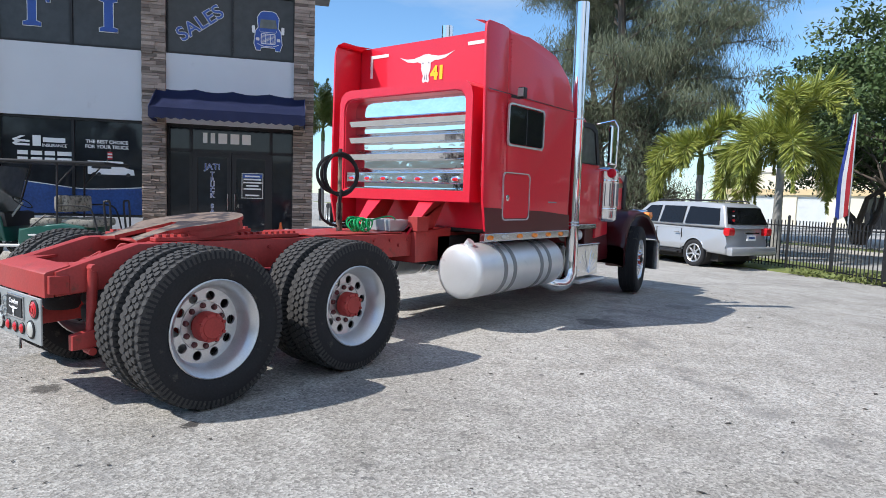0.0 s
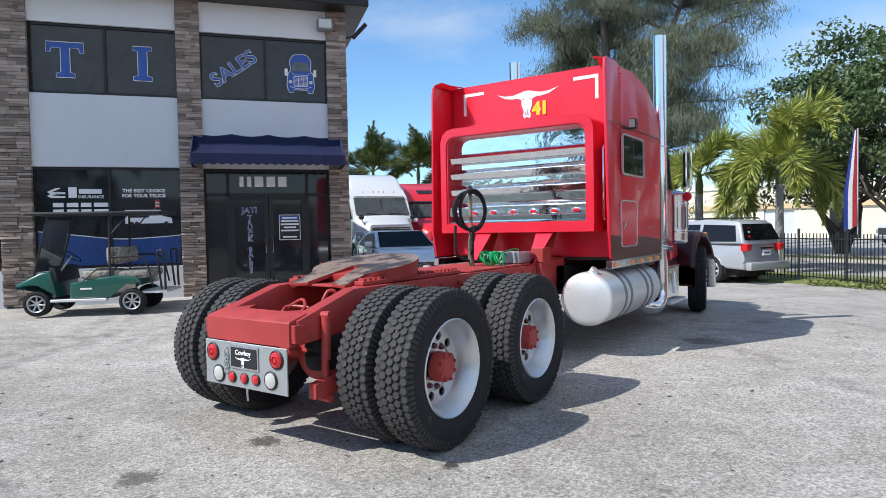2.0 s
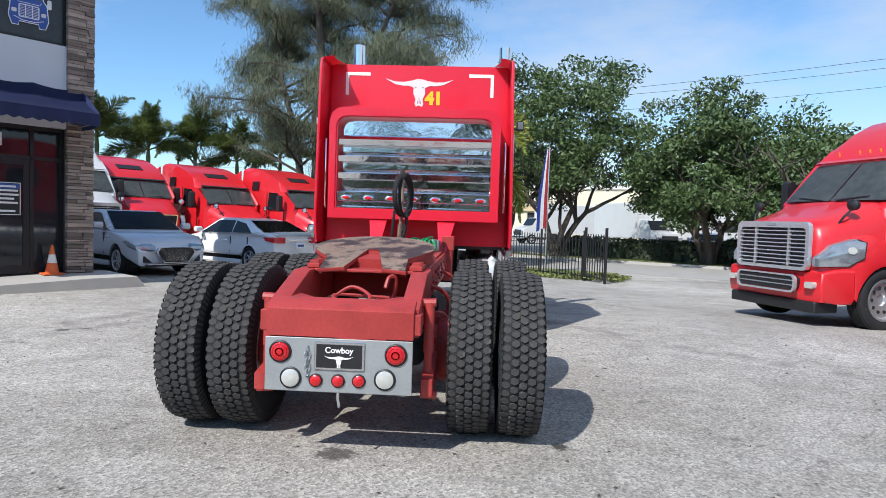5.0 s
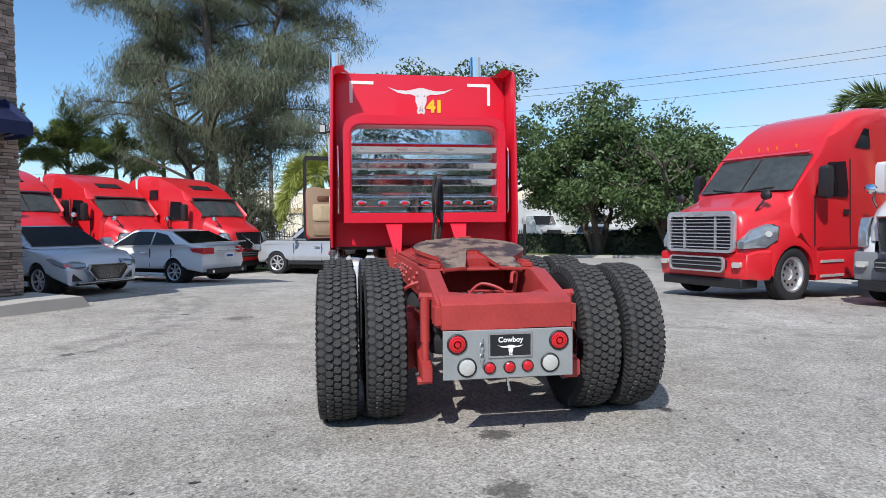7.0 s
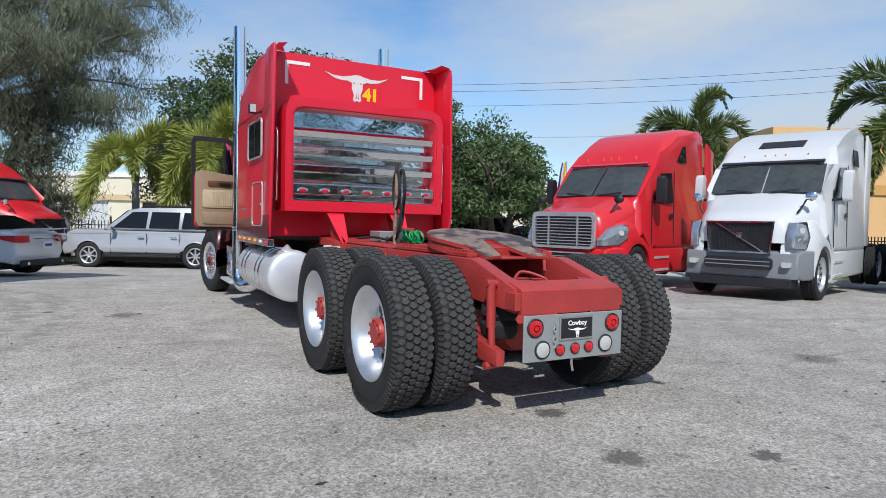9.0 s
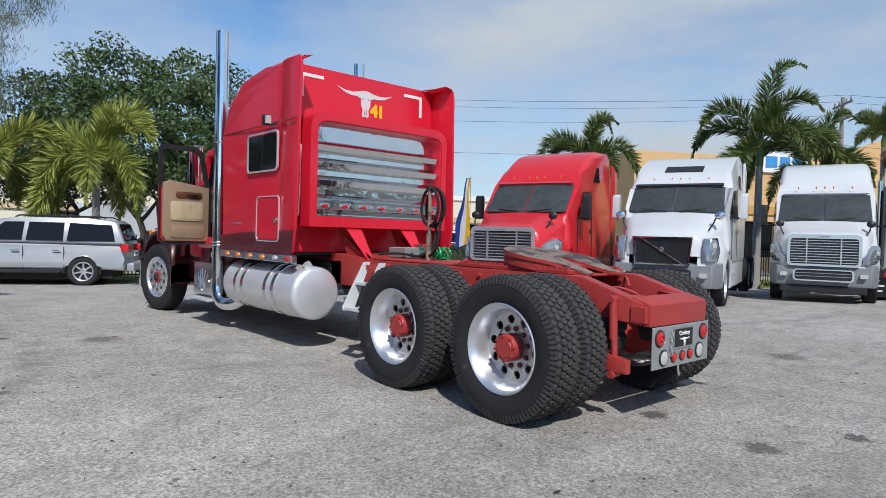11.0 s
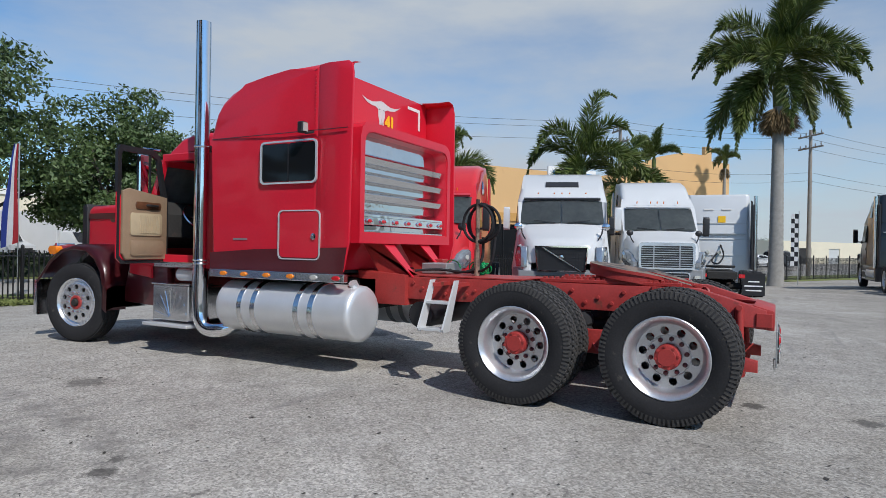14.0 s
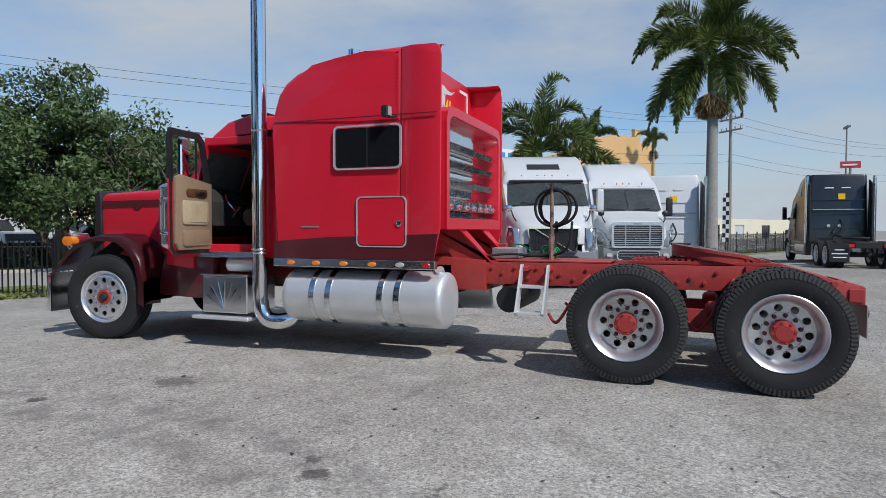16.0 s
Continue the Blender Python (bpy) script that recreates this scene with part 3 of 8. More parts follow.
for x0, x1, hx in ((1.0, 1.855, 1.78), (1.865, 2.72, 1.94)):
    leaf = part("door_leaf", ringframe(rrect(x0, x1, DZ + 0.01, 2.30, 0.004, 1), rrect(x0 + 0.1, x1 - 0.1, DZ + 0.16, 2.2, 0.004, 1), 0.215, 0.27, "y"), FRAME, door_wall)
    part("pane", B(x0 + 0.1, x1 - 0.1, 0.24, 0.252, DZ + 0.16, 2.2), SHOPGLASS, leaf)
    part("handle", tube([(hx, 0.21, 0.95), (hx, 0.15, 0.97), (hx, 0.15, 1.35), (hx, 0.21, 1.37)], 0.012, 6), STEEL, leaf)

# stone courses on the piers: each stone its own piece
stone_meshes = []
for k in range(10):
    bmx = B(-0.5, 0.5, -0.5, 0.5, -0.5, 0.5, 0.045)
    for v in bmx.verts:
        v.co += Vector((random.uniform(-0.02, 0.02), random.uniform(-0.12, 0.12), random.uniform(-0.05, 0.05)))
    stone_meshes.append(finish(bmx, STONE, 0))


def stone_pier(a, c, parts):
    holder = thing("stone_cladding", SHOP, "stacked ledgestone cladding in brown and grey on a pier", "stone cladding", "stone piers")
    z = 0.0
    extra = bmesh.new()
    while z < 6.58:
        h = random.uniform(0.042, 0.085)
        x = a - 0.03
        while x < c + 0.02:
            w = min(random.uniform(0.16, 0.42), c + 0.03 - x)
            if c + 0.03 - x - w < 0.08:
                w = c + 0.03 - x
            d = random.uniform(0.05, 0.085)
            m = Matrix.Translation((x + w / 2, -d / 2 + 0.01, z + h / 2)) @ Matrix.Diagonal((w - 0.006, d + 0.05, h - 0.006, 1))
            if parts and z < 3.6:
                part("stone", random.choice(stone_meshes), None, holder, "", m)
            else:
                r = bmesh.ops.create_cube(extra, size=1.0)
                for v in r["verts"]:
                    v.co = m @ v.co
            x += w
        z += h
    st = part("stone_facing", extra, STONE_J, holder, "", smooth=0)
    tagged(st, kind="stuff")


STONE_J = mat("ledgestone_joined", (0.22, 0.17, 0.14), 0.85, 0, 0.35, 5, 60, bump=0.4, col2=(0.36, 0.29, 0.25))
_n, _l = STONE_J.node_tree.nodes, STONE_J.node_tree.links
_geo, _hs, _mr = _n.new("ShaderNodeNewGeometry"), _n.new("ShaderNodeHueSaturation"), _n.new("ShaderNodeMapRange")
_mr.inputs["To Min"].default_value, _mr.inputs["To Max"].default_value = 0.5, 1.5
_l.new(_geo.outputs["Random Per Island"], _mr.inputs["Value"])
_src = _n["Principled BSDF"].inputs["Base Color"].links[0].from_socket
_l.new(_mr.outputs[0], _hs.inputs["Value"])
_l.new(_src, _hs.inputs["Color"])
_l.new(_hs.outputs[0], _n["Principled BSDF"].inputs["Base Color"])

# awning over the door
awning = thing("awning", SHOP, "navy blue canvas awning with a scalloped edge over the shop door", "awning")
bm = bmesh.new()
N = 36
X0, X1 = 0.28, 3.52
rows = []
for j in range(6):
    t = j / 5
    y = -0.02 - 0.95 * (t ** 1.25)
    row = []
    for i in range(N + 1):
        s = i / N
        sag = 0.05 * abs(math.sin(math.pi * s * 4)) * (1 - t)
        row.append(bm.verts.new((X0 + (X1 - X0) * s, y, 3.66 - 0.55 * (t ** 1.0) - 0.07 * math.sin(math.pi * t) + 0.04 - sag)))
    rows.append(row)
last = []
for i in range(N + 1):
    s = i / N
    last.append(bm.verts.new((X0 + (X1 - X0) * s, -0.985 - 0.015 * math.sin(s * 40), 2.94 - 0.035 * abs(math.sin(math.pi * s * 18)))))
rows.append(last)
for a, c in zip(rows, rows[1:]):
    for i in range(N):
        bm.faces.new((a[i], a[i + 1], c[i + 1], c[i]))
bmesh.ops.solidify(bm, geom=bm.faces[:], thickness=0.012)
part("canvas", bm, NAVY, awning)
for x, s in ((X0, 1), (X1, -1)):
    part("side_canvas", prism([(-0.02, 3.68), (-0.40, 3.50), (-0.97, 3.15), (-0.98, 2.94), (-0.5, 2.90), (-0.02, 2.92)], x, x + 0.01 * s), NAVY, awning)
part("support_bar", tube([(X0 + 0.03, 0, 2.98), (X0 + 0.03, -0.94, 3.0), (X1 - 0.03, -0.94, 3.0), (X1 - 0.03, 0, 2.98)], 0.014, 6), GALV, awning)


# lettering and film on the glass
def up(x, y, z, rot=0):
    """A pose on the facade facing outward."""
    return pose(x, y, z, 90, 0, 0) @ pose(0, 0, 0, 0, 0, rot)


sign = thing("window_lettering", SHOP, "large blue white-edged letters across the upper windows", "lettering")
for ch, x in (("J", -5.75), ("A", -4.25)):
    lettering(ch, 0.98, WHITETXT, sign, up(x, 0.094, 5.20), "letter_edge", 0.022, 0.001)
    lettering(ch, 0.98, BLUELET, sign, up(x, 0.09, 5.20), "letter", 0.008, 0.001)
T_OUT = [(-0.17, 0.0), (0.17, 0.0), (0.17, 0.08), (0.085, 0.11), (0.085, 0.60), (0.24, 0.60), (0.27, 0.50), (0.34, 0.50), (0.34, 0.72), (-0.34, 0.72), (-0.34, 0.50), (-0.27, 0.50), (-0.24, 0.60), (-0.085, 0.60), (-0.085, 0.11), (-0.17, 0.08)]
I_OUT = [(-0.18, 0.0), (0.18, 0.0), (0.18, 0.08), (0.09, 0.11), (0.09, 0.61), (0.18, 0.64), (0.18, 0.72), (-0.18, 0.72), (-0.18, 0.64), (-0.09, 0.61), (-0.09, 0.11), (-0.18, 0.08)]
for x, outl in ((-2.22, T_OUT), (-0.72, I_OUT)):
    part("letter", prism([(x + a, 4.84 + b) for a, b in outl], 0.086, 0.09, axis="y"), BLUELET, sign)
    part("letter_edge", tube([(x + a * 1.05, 0.088, 5.20 + (b - 0.36) * 1.04) for a, b in outl + outl[:1]], 0.009, 4), WHITETXT, sign)
lettering("SALES", 0.44, WHITETXT, sign, up(1.18, 0.094, 5.20, 36), "letter_edge", 0.014, 0.001)
lettering("SALES", 0.44, BLUELET, sign, up(1.18, 0.09, 5.20, 36), "letter", 0.004, 0.001)
decal = thing("truck_decal", SHOP, "blue and white drawing of a truck front on upper glass", "decal")
DECAL = [(-0.26, -0.45), (-0.16, -0.45), (-0.15, -0.38), (0.15, -0.38), (0.16, -0.45), (0.26, -0.45), (0.31, -0.30), (0.28, -0.02), (0.22, 0.06), (0.24, 0.28), (0.17, 0.40), (0.10, 0.43), (-0.10, 0.43), (-0.17, 0.40), (-0.24, 0.28), (-0.22, 0.06), (-0.28, -0.02), (-0.31, -0.30)]
DX, DZ2 = 2.67, 5.17
part("body", prism([(DX + a, DZ2 + b) for a, b in DECAL], 0.083, 0.088, axis="y"), BLUELET, decal)
part("outline", tube([(DX + a * 1.03, 0.084, DZ2 + b * 1.02) for a, b in DECAL + DECAL[:1]], 0.009, 4), WHITETXT, decal)
part("windscreen", prism([(DX - 0.20, 5.22), (DX + 0.20, 5.22), (DX + 0.17, 5.42), (DX - 0.17, 5.42)], 0.078, 0.083, axis="y"), GLASS2, decal)
part("hood_line", tube([(DX - 0.20, 0.08, 5.18), (DX - 0.17, 0.08, 5.13), (DX + 0.17, 0.08, 5.13), (DX + 0.20, 0.08, 5.18)], 0.006, 4), WHITETXT, decal)
part("grille_frame", ringframe(rrect(DX - 0.165, DX + 0.165, 4.86, 5.10, 0.03), rrect(DX - 0.15, DX + 0.15, 4.875, 5.085, 0.02), 0.076, 0.083, "y"), WHITETXT, decal)
for i in range(7):
    part("grille_bar", B(DX - 0.15, DX + 0.15, 0.079, 0.083, 4.885 + i * 0.028, 4.893 + i * 0.028), SILVERDEC, decal)
for x in (DX - 0.055, DX + 0.055):
    part("grille_post", B(x - 0.006, x + 0.006, 0.077, 0.083, 4.875, 5.085), WHITETXT, decal)
part("bumper_line", tube([(DX - 0.24, 0.08, 4.86), (DX - 0.1, 0.08, 4.81), (DX + 0.1, 0.08, 4.81), (DX + 0.24, 0.08, 4.86)], 0.008, 4), WHITETXT, decal)
for s_ in (-1, 1):
    part("headlamp", prism(rrect(DX + s_ * 0.235 - 0.04, DX + s_ * 0.235 + 0.04, 4.93, 5.0, 0.02), 0.078, 0.083, axis="y"), SILVERDEC, decal)
    part("mirror", prism(rrect(DX + s_ * 0.33 - 0.035, DX + s_ * 0.33 + 0.035, 5.10, 5.27, 0.025), 0.083, 0.09, axis="y"), WHITETXT, decal)

num = thing("house_number", SHOP, "white raised house number above the shop door", "house number")
for x, w in ((1.27, 0.10), (1.44, 0.10), (1.66, 0.2), (1.93, 0.2), (2.19, 0.2)):
    part("bar", B(x - w / 2, x + w / 2, 0.225, 0.245, 2.52, 2.76, 0.008), WHITETXT, num)
jt = thing("door_lettering", SHOP, "small blue white-edged lettering on the glass door", "lettering")
lettering("JATI", 0.20, WHITETXT, jt, up(1.43, 0.235, 1.97), "letter_edge", 0.006, 0.001)
lettering("JATI", 0.20, BLUELET, jt, up(1.43, 0.231, 1.97), "letter", 0.0, 0.001)
for i, ch in enumerate("TRUCK SALES"):
    if ch != " ":
        lettering(ch, 0.15, WHITETXT, jt, up(1.43, 0.235, 1.80 - i * 0.125), "letter_edge", 0.006, 0.001)
        lettering(ch, 0.15, BLUELET, jt, up(1.43, 0.231, 1.80 - i * 0.125), "letter", 0.0, 0.001)
hours = thing("hours_sign", SHOP, "blue and black opening hours sign with white lines", "sign")
part("panel", B(2.09, 2.58, 0.222, 0.234, 1.26, 1.86), WHITETXT, hours)
part("face", B(2.105, 2.565, 0.216, 0.222, 1.275, 1.845), BLACK, hours)
part("header", B(2.115, 2.555, 0.212, 0.216, 1.74, 1.835), BLUELET, hours)
for i in range(7):
    w = (0.17, 0.2, 0.21, 0.14, 0.2, 0.0, 0.16)[i]
    if w:
        part("bar", B(2.335 - w, 2.335 + w, 0.207, 0.211, 1.785 - i * 0.075 - 0.018, 1.785 - i * 0.075 + 0.018), WHITETXT, hours)
ins = thing("window_advert", SHOP, "white insurance lettering and blue film on the shop window", "window advert")
part("film", prism([(-2.86, 0.81), (-0.06, 0.81), (-0.06, 1.42), (-0.6, 1.38), (-1.3, 1.36), (-2.0, 1.44), (-2.86, 1.55)], 0.088, 0.096, axis="y"), BLUEBAND, ins)
part("film_edge", tube([(-2.86, 0.086, 1.56), (-2.0, 0.086, 1.45), (-1.3, 0.086, 1.37), (-0.6, 0.086, 1.39), (-0.06, 0.086, 1.43)], 0.011, 6, smooth=5), WHITETXT, ins)
for k, z in enumerate((2.42, 2.34)):
    part("mark", prism([(-2.66, z - 0.02), (-2.60, z - 0.07), (-2.32, z - 0.07), (-2.32, z - 0.03), (-2.56, z - 0.02), (-2.40, z + 0.06), (-2.50, z + 0.06)], 0.088, 0.094, axis="y"), WHITETXT, ins)
part("name_bar", B(-2.06, -1.62, 0.088, 0.094, 2.36, 2.46), WHITETXT, ins)
part("initial_bar", B(-2.26, -2.10, 0.086, 0.092, 2.27, 2.50), WHITETXT, ins)
lettering("INSURANCE", 0.09, WHITETXT, ins, up(-1.83, 0.09, 2.29), "lettering", 0.002, 0.001)
for z in (2.12, 1.98):
    for x0, x1 in ((-2.56, -2.36), (-2.30, -2.08), (-2.03, -1.83), (-1.78, -1.5)):
        part("bar", B(x0, x1, 0.088, 0.094, z - 0.045, z + 0.045), WHITETXT, ins)
lettering("THE BEST CHOICE", 0.105, WHITETXT, ins, up(-0.78, 0.09, 2.42), "lettering", 0.003, 0.001)
lettering("FOR YOUR TRUCK", 0.105, WHITETXT, ins, up(-0.78, 0.09, 2.31), "lettering", 0.003, 0.001)
part("van_picture", B(-1.18, -0.62, 0.088, 0.094, 1.70, 2.0), WHITETXT, ins)
part("van_cab", prism([(-0.62, 1.70), (-0.22, 1.70), (-0.24, 1.82), (-0.42, 1.86), (-0.46, 2.0), (-0.62, 2.0)], 0.088, 0.094, axis="y"), WHITETXT, ins)
part("van_bar", B(-1.1, -0.7, 0.084, 0.088, 1.83, 1.9), BLACK, ins)
for x in (-1.05, -0.95, -0.35):
    part("van_wheel", lathe([(0.083, 0.045), (0.088, 0.045)], 14, "y", None, pose(x, 0, 1.70)), BLACK, ins)

fl = thing("flood_lamp", SHOP, "grey floodlight fixed under the eave", "lamp")
part("housing", B(3.05, 3.40, -0.28, -0.06, 6.12, 6.40, 0.03), GREYBUMP, fl)
part("lens", B(3.08, 3.37, -0.30, -0.28, 6.16, 6.36), CLEAR, fl)
part("bracket", B(3.18, 3.26, -0.08, 0.0, 6.2, 6.32), GREYBUMP, fl)
fl2 = thing("wall_lamp", SHOP, "slim black lamp on an arm at the building corner", "lamp")
part("arm", tube([(3.7, 0.1, 6.05), (3.95, -0.05, 6.1)], 0.02, 6), IRON, fl2)
part("head", tube([(3.9, -0.02, 6.04), (4.2, -0.2, 6.35)], 0.05, 8), IRON, fl2)
walkway = solid("walkway", prism([(-0.6, -0.1), (-0.6, 0.03), (0.4, 0.06), (3.3, 0.17), (4.1, 0.17), (4.3, -0.1)], -1.25, 0.32, axis="y"), CONC, "concrete walkway sloping up to the shop door", "walkway", SHOP, "structure")


# ---- wheels ----
WHEELP = mat("polished_wheel_alloy", (0.80, 0.81, 0.83), 0.24, 0.85, 0.06, 8, 90)
def tyre_mesh(R, W, tread, rim_r, seg=56):
    """A tyre round the x axis, W wide, from -W/2 to W/2, with real tread blocks."""
    h = W / 2
    prof = [(-h * 0.72, rim_r), (-h * 0.92, rim_r + 0.03), (-h, (R + rim_r) / 2), (-h * 0.97, R - 0.045), (-h * 0.86, R - 0.018), (-h * 0.6, R - 0.012),
            (h * 0.6, R - 0.012), (h * 0.86, R - 0.018), (h * 0.97, R - 0.045), (h, (R + rim_r) / 2), (h * 0.92, rim_r + 0.03), (h * 0.72, rim_r)]
    bm = lathe(prof, seg, "x")
    ends = [f for f in bm.faces if len(f.verts) > 4]
    bmesh.ops.delete(bm, geom=ends, context="FACES_ONLY")
    for f in bm.faces:
        f.material_index = 0
    if tread == "block":
        rows, cols = 60, 5
        cw = W * 0.93 / cols
        for i in range(rows):
            for j in range(cols):
                a = 2 * math.pi * (i + (0.5 if j % 2 else 0)) / rows
                x = -W * 0.465 + (j + 0.5) * cw
                r0, r1 = R - 0.03, R - (0.012 if j in (0, 4) else 0.0)
                da = 2 * math.pi / rows * 0.43
                hw = cw * 0.44
                hexa = ((-hw, -0.45), (-hw, 0.45), (0, 0.95), (hw, 0.45), (hw, -0.45), (0, -0.95))
                top = [bm.verts.new((x + px, r1 * math.cos(a + da * pa), r1 * math.sin(a + da * pa))) for px, pa in hexa]
                bot = [bm.verts.new((x + px * 1.06, r0 * math.cos(a + da * pa * 1.06), r0 * math.sin(a + da * pa * 1.06))) for px, pa in hexa]
                fs = [bm.faces.new(top)] + [bm.faces.new((top[k], bot[k], bot[(k + 1) % 6], top[(k + 1) % 6])) for k in range(6)]
                for f in fs:
                    f.material_index = 1
        for i in range(90):
            a = 2 * math.pi * i / 90
            for s in (-1, 1):
                da = math.pi / 90 * 0.55
                q = [(s * h * 0.995, R - 0.07), (s * h * 0.9, R - 0.012)]
                vs = [bm.verts.new((x + s * 0.004, r * math.cos(a + d), r * math.sin(a + d))) for (x, r), d in ((q[0], -da), (q[0], da), (q[1], da), (q[1], -da))]
                bm.faces.new(vs).material_index = 1
    else:
        for j in range(4 if tread == "rib" else 3):
            nn = 4 if tread == "rib" else 3
            x = -W * 0.40 + (j + 0.5) * W * 0.80 / nn
            w = W * 0.80 / nn * 0.42
            lathe([(x - w, R - 0.02), (x - w * 0.95, R), (x + w * 0.95, R), (x + w, R - 0.02)], seg, "x", bm)
        bmesh.ops.delete(bm, geom=[f for f in bm.faces if len(f.verts) > 4], context="FACES_ONLY")
    return finish(bm, (RUBBER, TREAD), 40)


def disc_with_holes(x, r_out, r_in, n, r_ring, r_hole, bm=None, extra=()):
    """A flat disc at x round the x axis, with round holes right through."""
    bm = bm or bmesh.new()
    edges = []

    def circle(cy, cz, r, k):
        vs = [bm.verts.new((x, cy + r * math.cos(2 * math.pi * i / k), cz + r * math.sin(2 * math.pi * i / k))) for i in range(k)]
        edges.extend(bm.edges.new((vs[i], vs[(i + 1) % k])) for i in range(k))
        return vs
    circle(0, 0, r_out, 40)
    circle(0, 0, r_in, 24)
    for i in range(n):
        a = 2 * math.pi * (i + 0.5) / n
        hole = circle(r_ring * math.cos(a), r_ring * math.sin(a), r_hole, 12)
        inner = [bm.verts.new((v.co.x - 0.02, v.co.y, v.co.z)) for v in hole]
        for k in range(12):
            bm.faces.new((hole[k], hole[(k + 1) % 12], inner[(k + 1) % 12], inner[k]))
    bmesh.ops.triangle_fill(bm, use_beauty=True, edges=edges)
    return bm


def rim_drive(out=True):
    """Deep-dish outer wheel of a dual pair; its open side faces +x. The tyre spans x -0.14 to 0.14."""
    bm = disc_with_holes(-0.035, 0.262, 0.10, 10, 0.21, 0.034)
    lathe([(-0.035, 0.262), (-0.02, 0.272), (0.075, 0.285), (0.098, 0.305), (0.118, 0.318), (0.130, 0.334), (0.124, 0.342), (0.105, 0.338), (-0.12, 0.33)], 40, "x", bm)
    bmesh.ops.delete(bm, geom=[f for f in bm.faces if len(f.verts) > 12], context="FACES_ONLY")
    lathe([(-0.034, 0.165), (-0.026, 0.168), (-0.026, 0.172), (-0.034, 0.175)], 40, "x", bm)
    bmesh.ops.delete(bm, geom=[f for f in bm.faces if len(f.verts) > 12], context="FACES_ONLY")
    return finish(bm, ALUW, 40)


def rim_steer():
    """Bulged front wheel; its outer side faces +x."""
    bm = disc_with_holes(0.115, 0.262, 0.09, 10, 0.215, 0.033)
    lathe([(0.115, 0.262), (0.108, 0.275), (0.075, 0.285), (0.085, 0.305), (0.118, 0.318), (0.130, 0.334), (0.124, 0.342), (0.105, 0.338), (-0.12, 0.33)], 40, "x", bm)
    bmesh.ops.delete(bm, geom=[f for f in bm.faces if len(f.verts) > 12], context="FACES_ONLY")
    return finish(bm, WHEELP, 40)


def hub_mesh(x, r, material):
    prof = [(x - 0.09, r), (x - 0.02, r * 0.98), (x - 0.005, r * 0.9), (x, r * 0.7), (x + 0.006, r * 0.66), (x + 0.008, 0.001)]
    bm = lathe(prof, 28, "x")
    return finish(bm, material, 40)


TYRE_DRIVE, TYRE_STEER = tyre_mesh(0.552, 0.28, "block", 0.325), tyre_mesh(0.55, 0.29, "rib", 0.325)
RIM_DRIVE, RIM_STEER = rim_drive(), rim_steer()
HUB_DRIVE = hub_mesh(0.075, 0.105, RED_FLAT)
HUB_CAP_RED = finish(lathe([(0.10, 0.098), (0.125, 0.098), (0.132, 0.09), (0.132, 0.062), (0.12, 0.058), (0.12, 0.001)], 28, "x"), RED_FLAT, 40)
HUB_CENTRE = finish(lathe([(0.11, 0.055), (0.15, 0.052), (0.162, 0.042), (0.165, 0.001)], 24, "x"), DARK, 40)
WHEEL_BACK = finish(lathe([(0.05, 0.27), (0.06, 0.27), (0.062, 0.001)], 28, "x"), DARK, 40)
NUT_DRIVE = finish(lathe([(-0.04, 0.021), (-0.018, 0.02), (-0.008, 0.012), (-0.006, 0.001)], 8, "x"), MAROON, 40)
NUT_STEER = finish(lathe([(0.095, 0.019), (0.125, 0.019), (0.137, 0.014), (0.149, 0.011), (0.151, 0.001)], 8, "x"), STEEL, 40)
HUB_BOLT = finish(lathe([(0.045, 0.013), (0.083, 0.013), (0.086, 0.001)], 6, "x"), RED_FLAT, 40)


def ring_of(name, mesh, parent, radius, n):
    for i in range(n):
        a = 2 * math.pi * i / n
        part(name, mesh, None, parent, "", pose(0, radius * math.cos(a), radius * math.sin(a)))


def truck_wheel(parent, x, y, z, side, kind):
    """side +1: open side towards +x."""
    m = pose(x, y, z, 0, 0, 0 if side > 0 else 180) @ pose(0, 0, 0, random.uniform(0, 36), 0, 0)
    if kind == "steer":
        m = pose(x, y, z, 0, 0, 11 + (0 if side > 0 else 180))
        w = part("wheel", RIM_STEER, None, parent, "polished aluminium front wheel", m)
        part("tyre", TYRE_STEER, None, w)
        part("hub_cap", HUB_CAP_RED, None, w, "red-painted hub ring")
        part("hub_centre", HUB_CENTRE, None, w)
        part("brake_backing", WHEEL_BACK, None, w)
        ring_of("wheel_nut", NUT_STEER, w, 0.143, 10)
    else:
        w = part("wheel", RIM_DRIVE, None, parent, "dusty aluminium drive wheel", m)
        part("tyre", TYRE_DRIVE, None, w)
        if kind == "outer":
            part("hub_cap", HUB_DRIVE, None, w, "red-painted axle hub")
            ring_of("wheel_nut", NUT_DRIVE, w, 0.143, 10)
            ring_of("hub_bolt", HUB_BOLT, w, 0.09, 8)
    return w


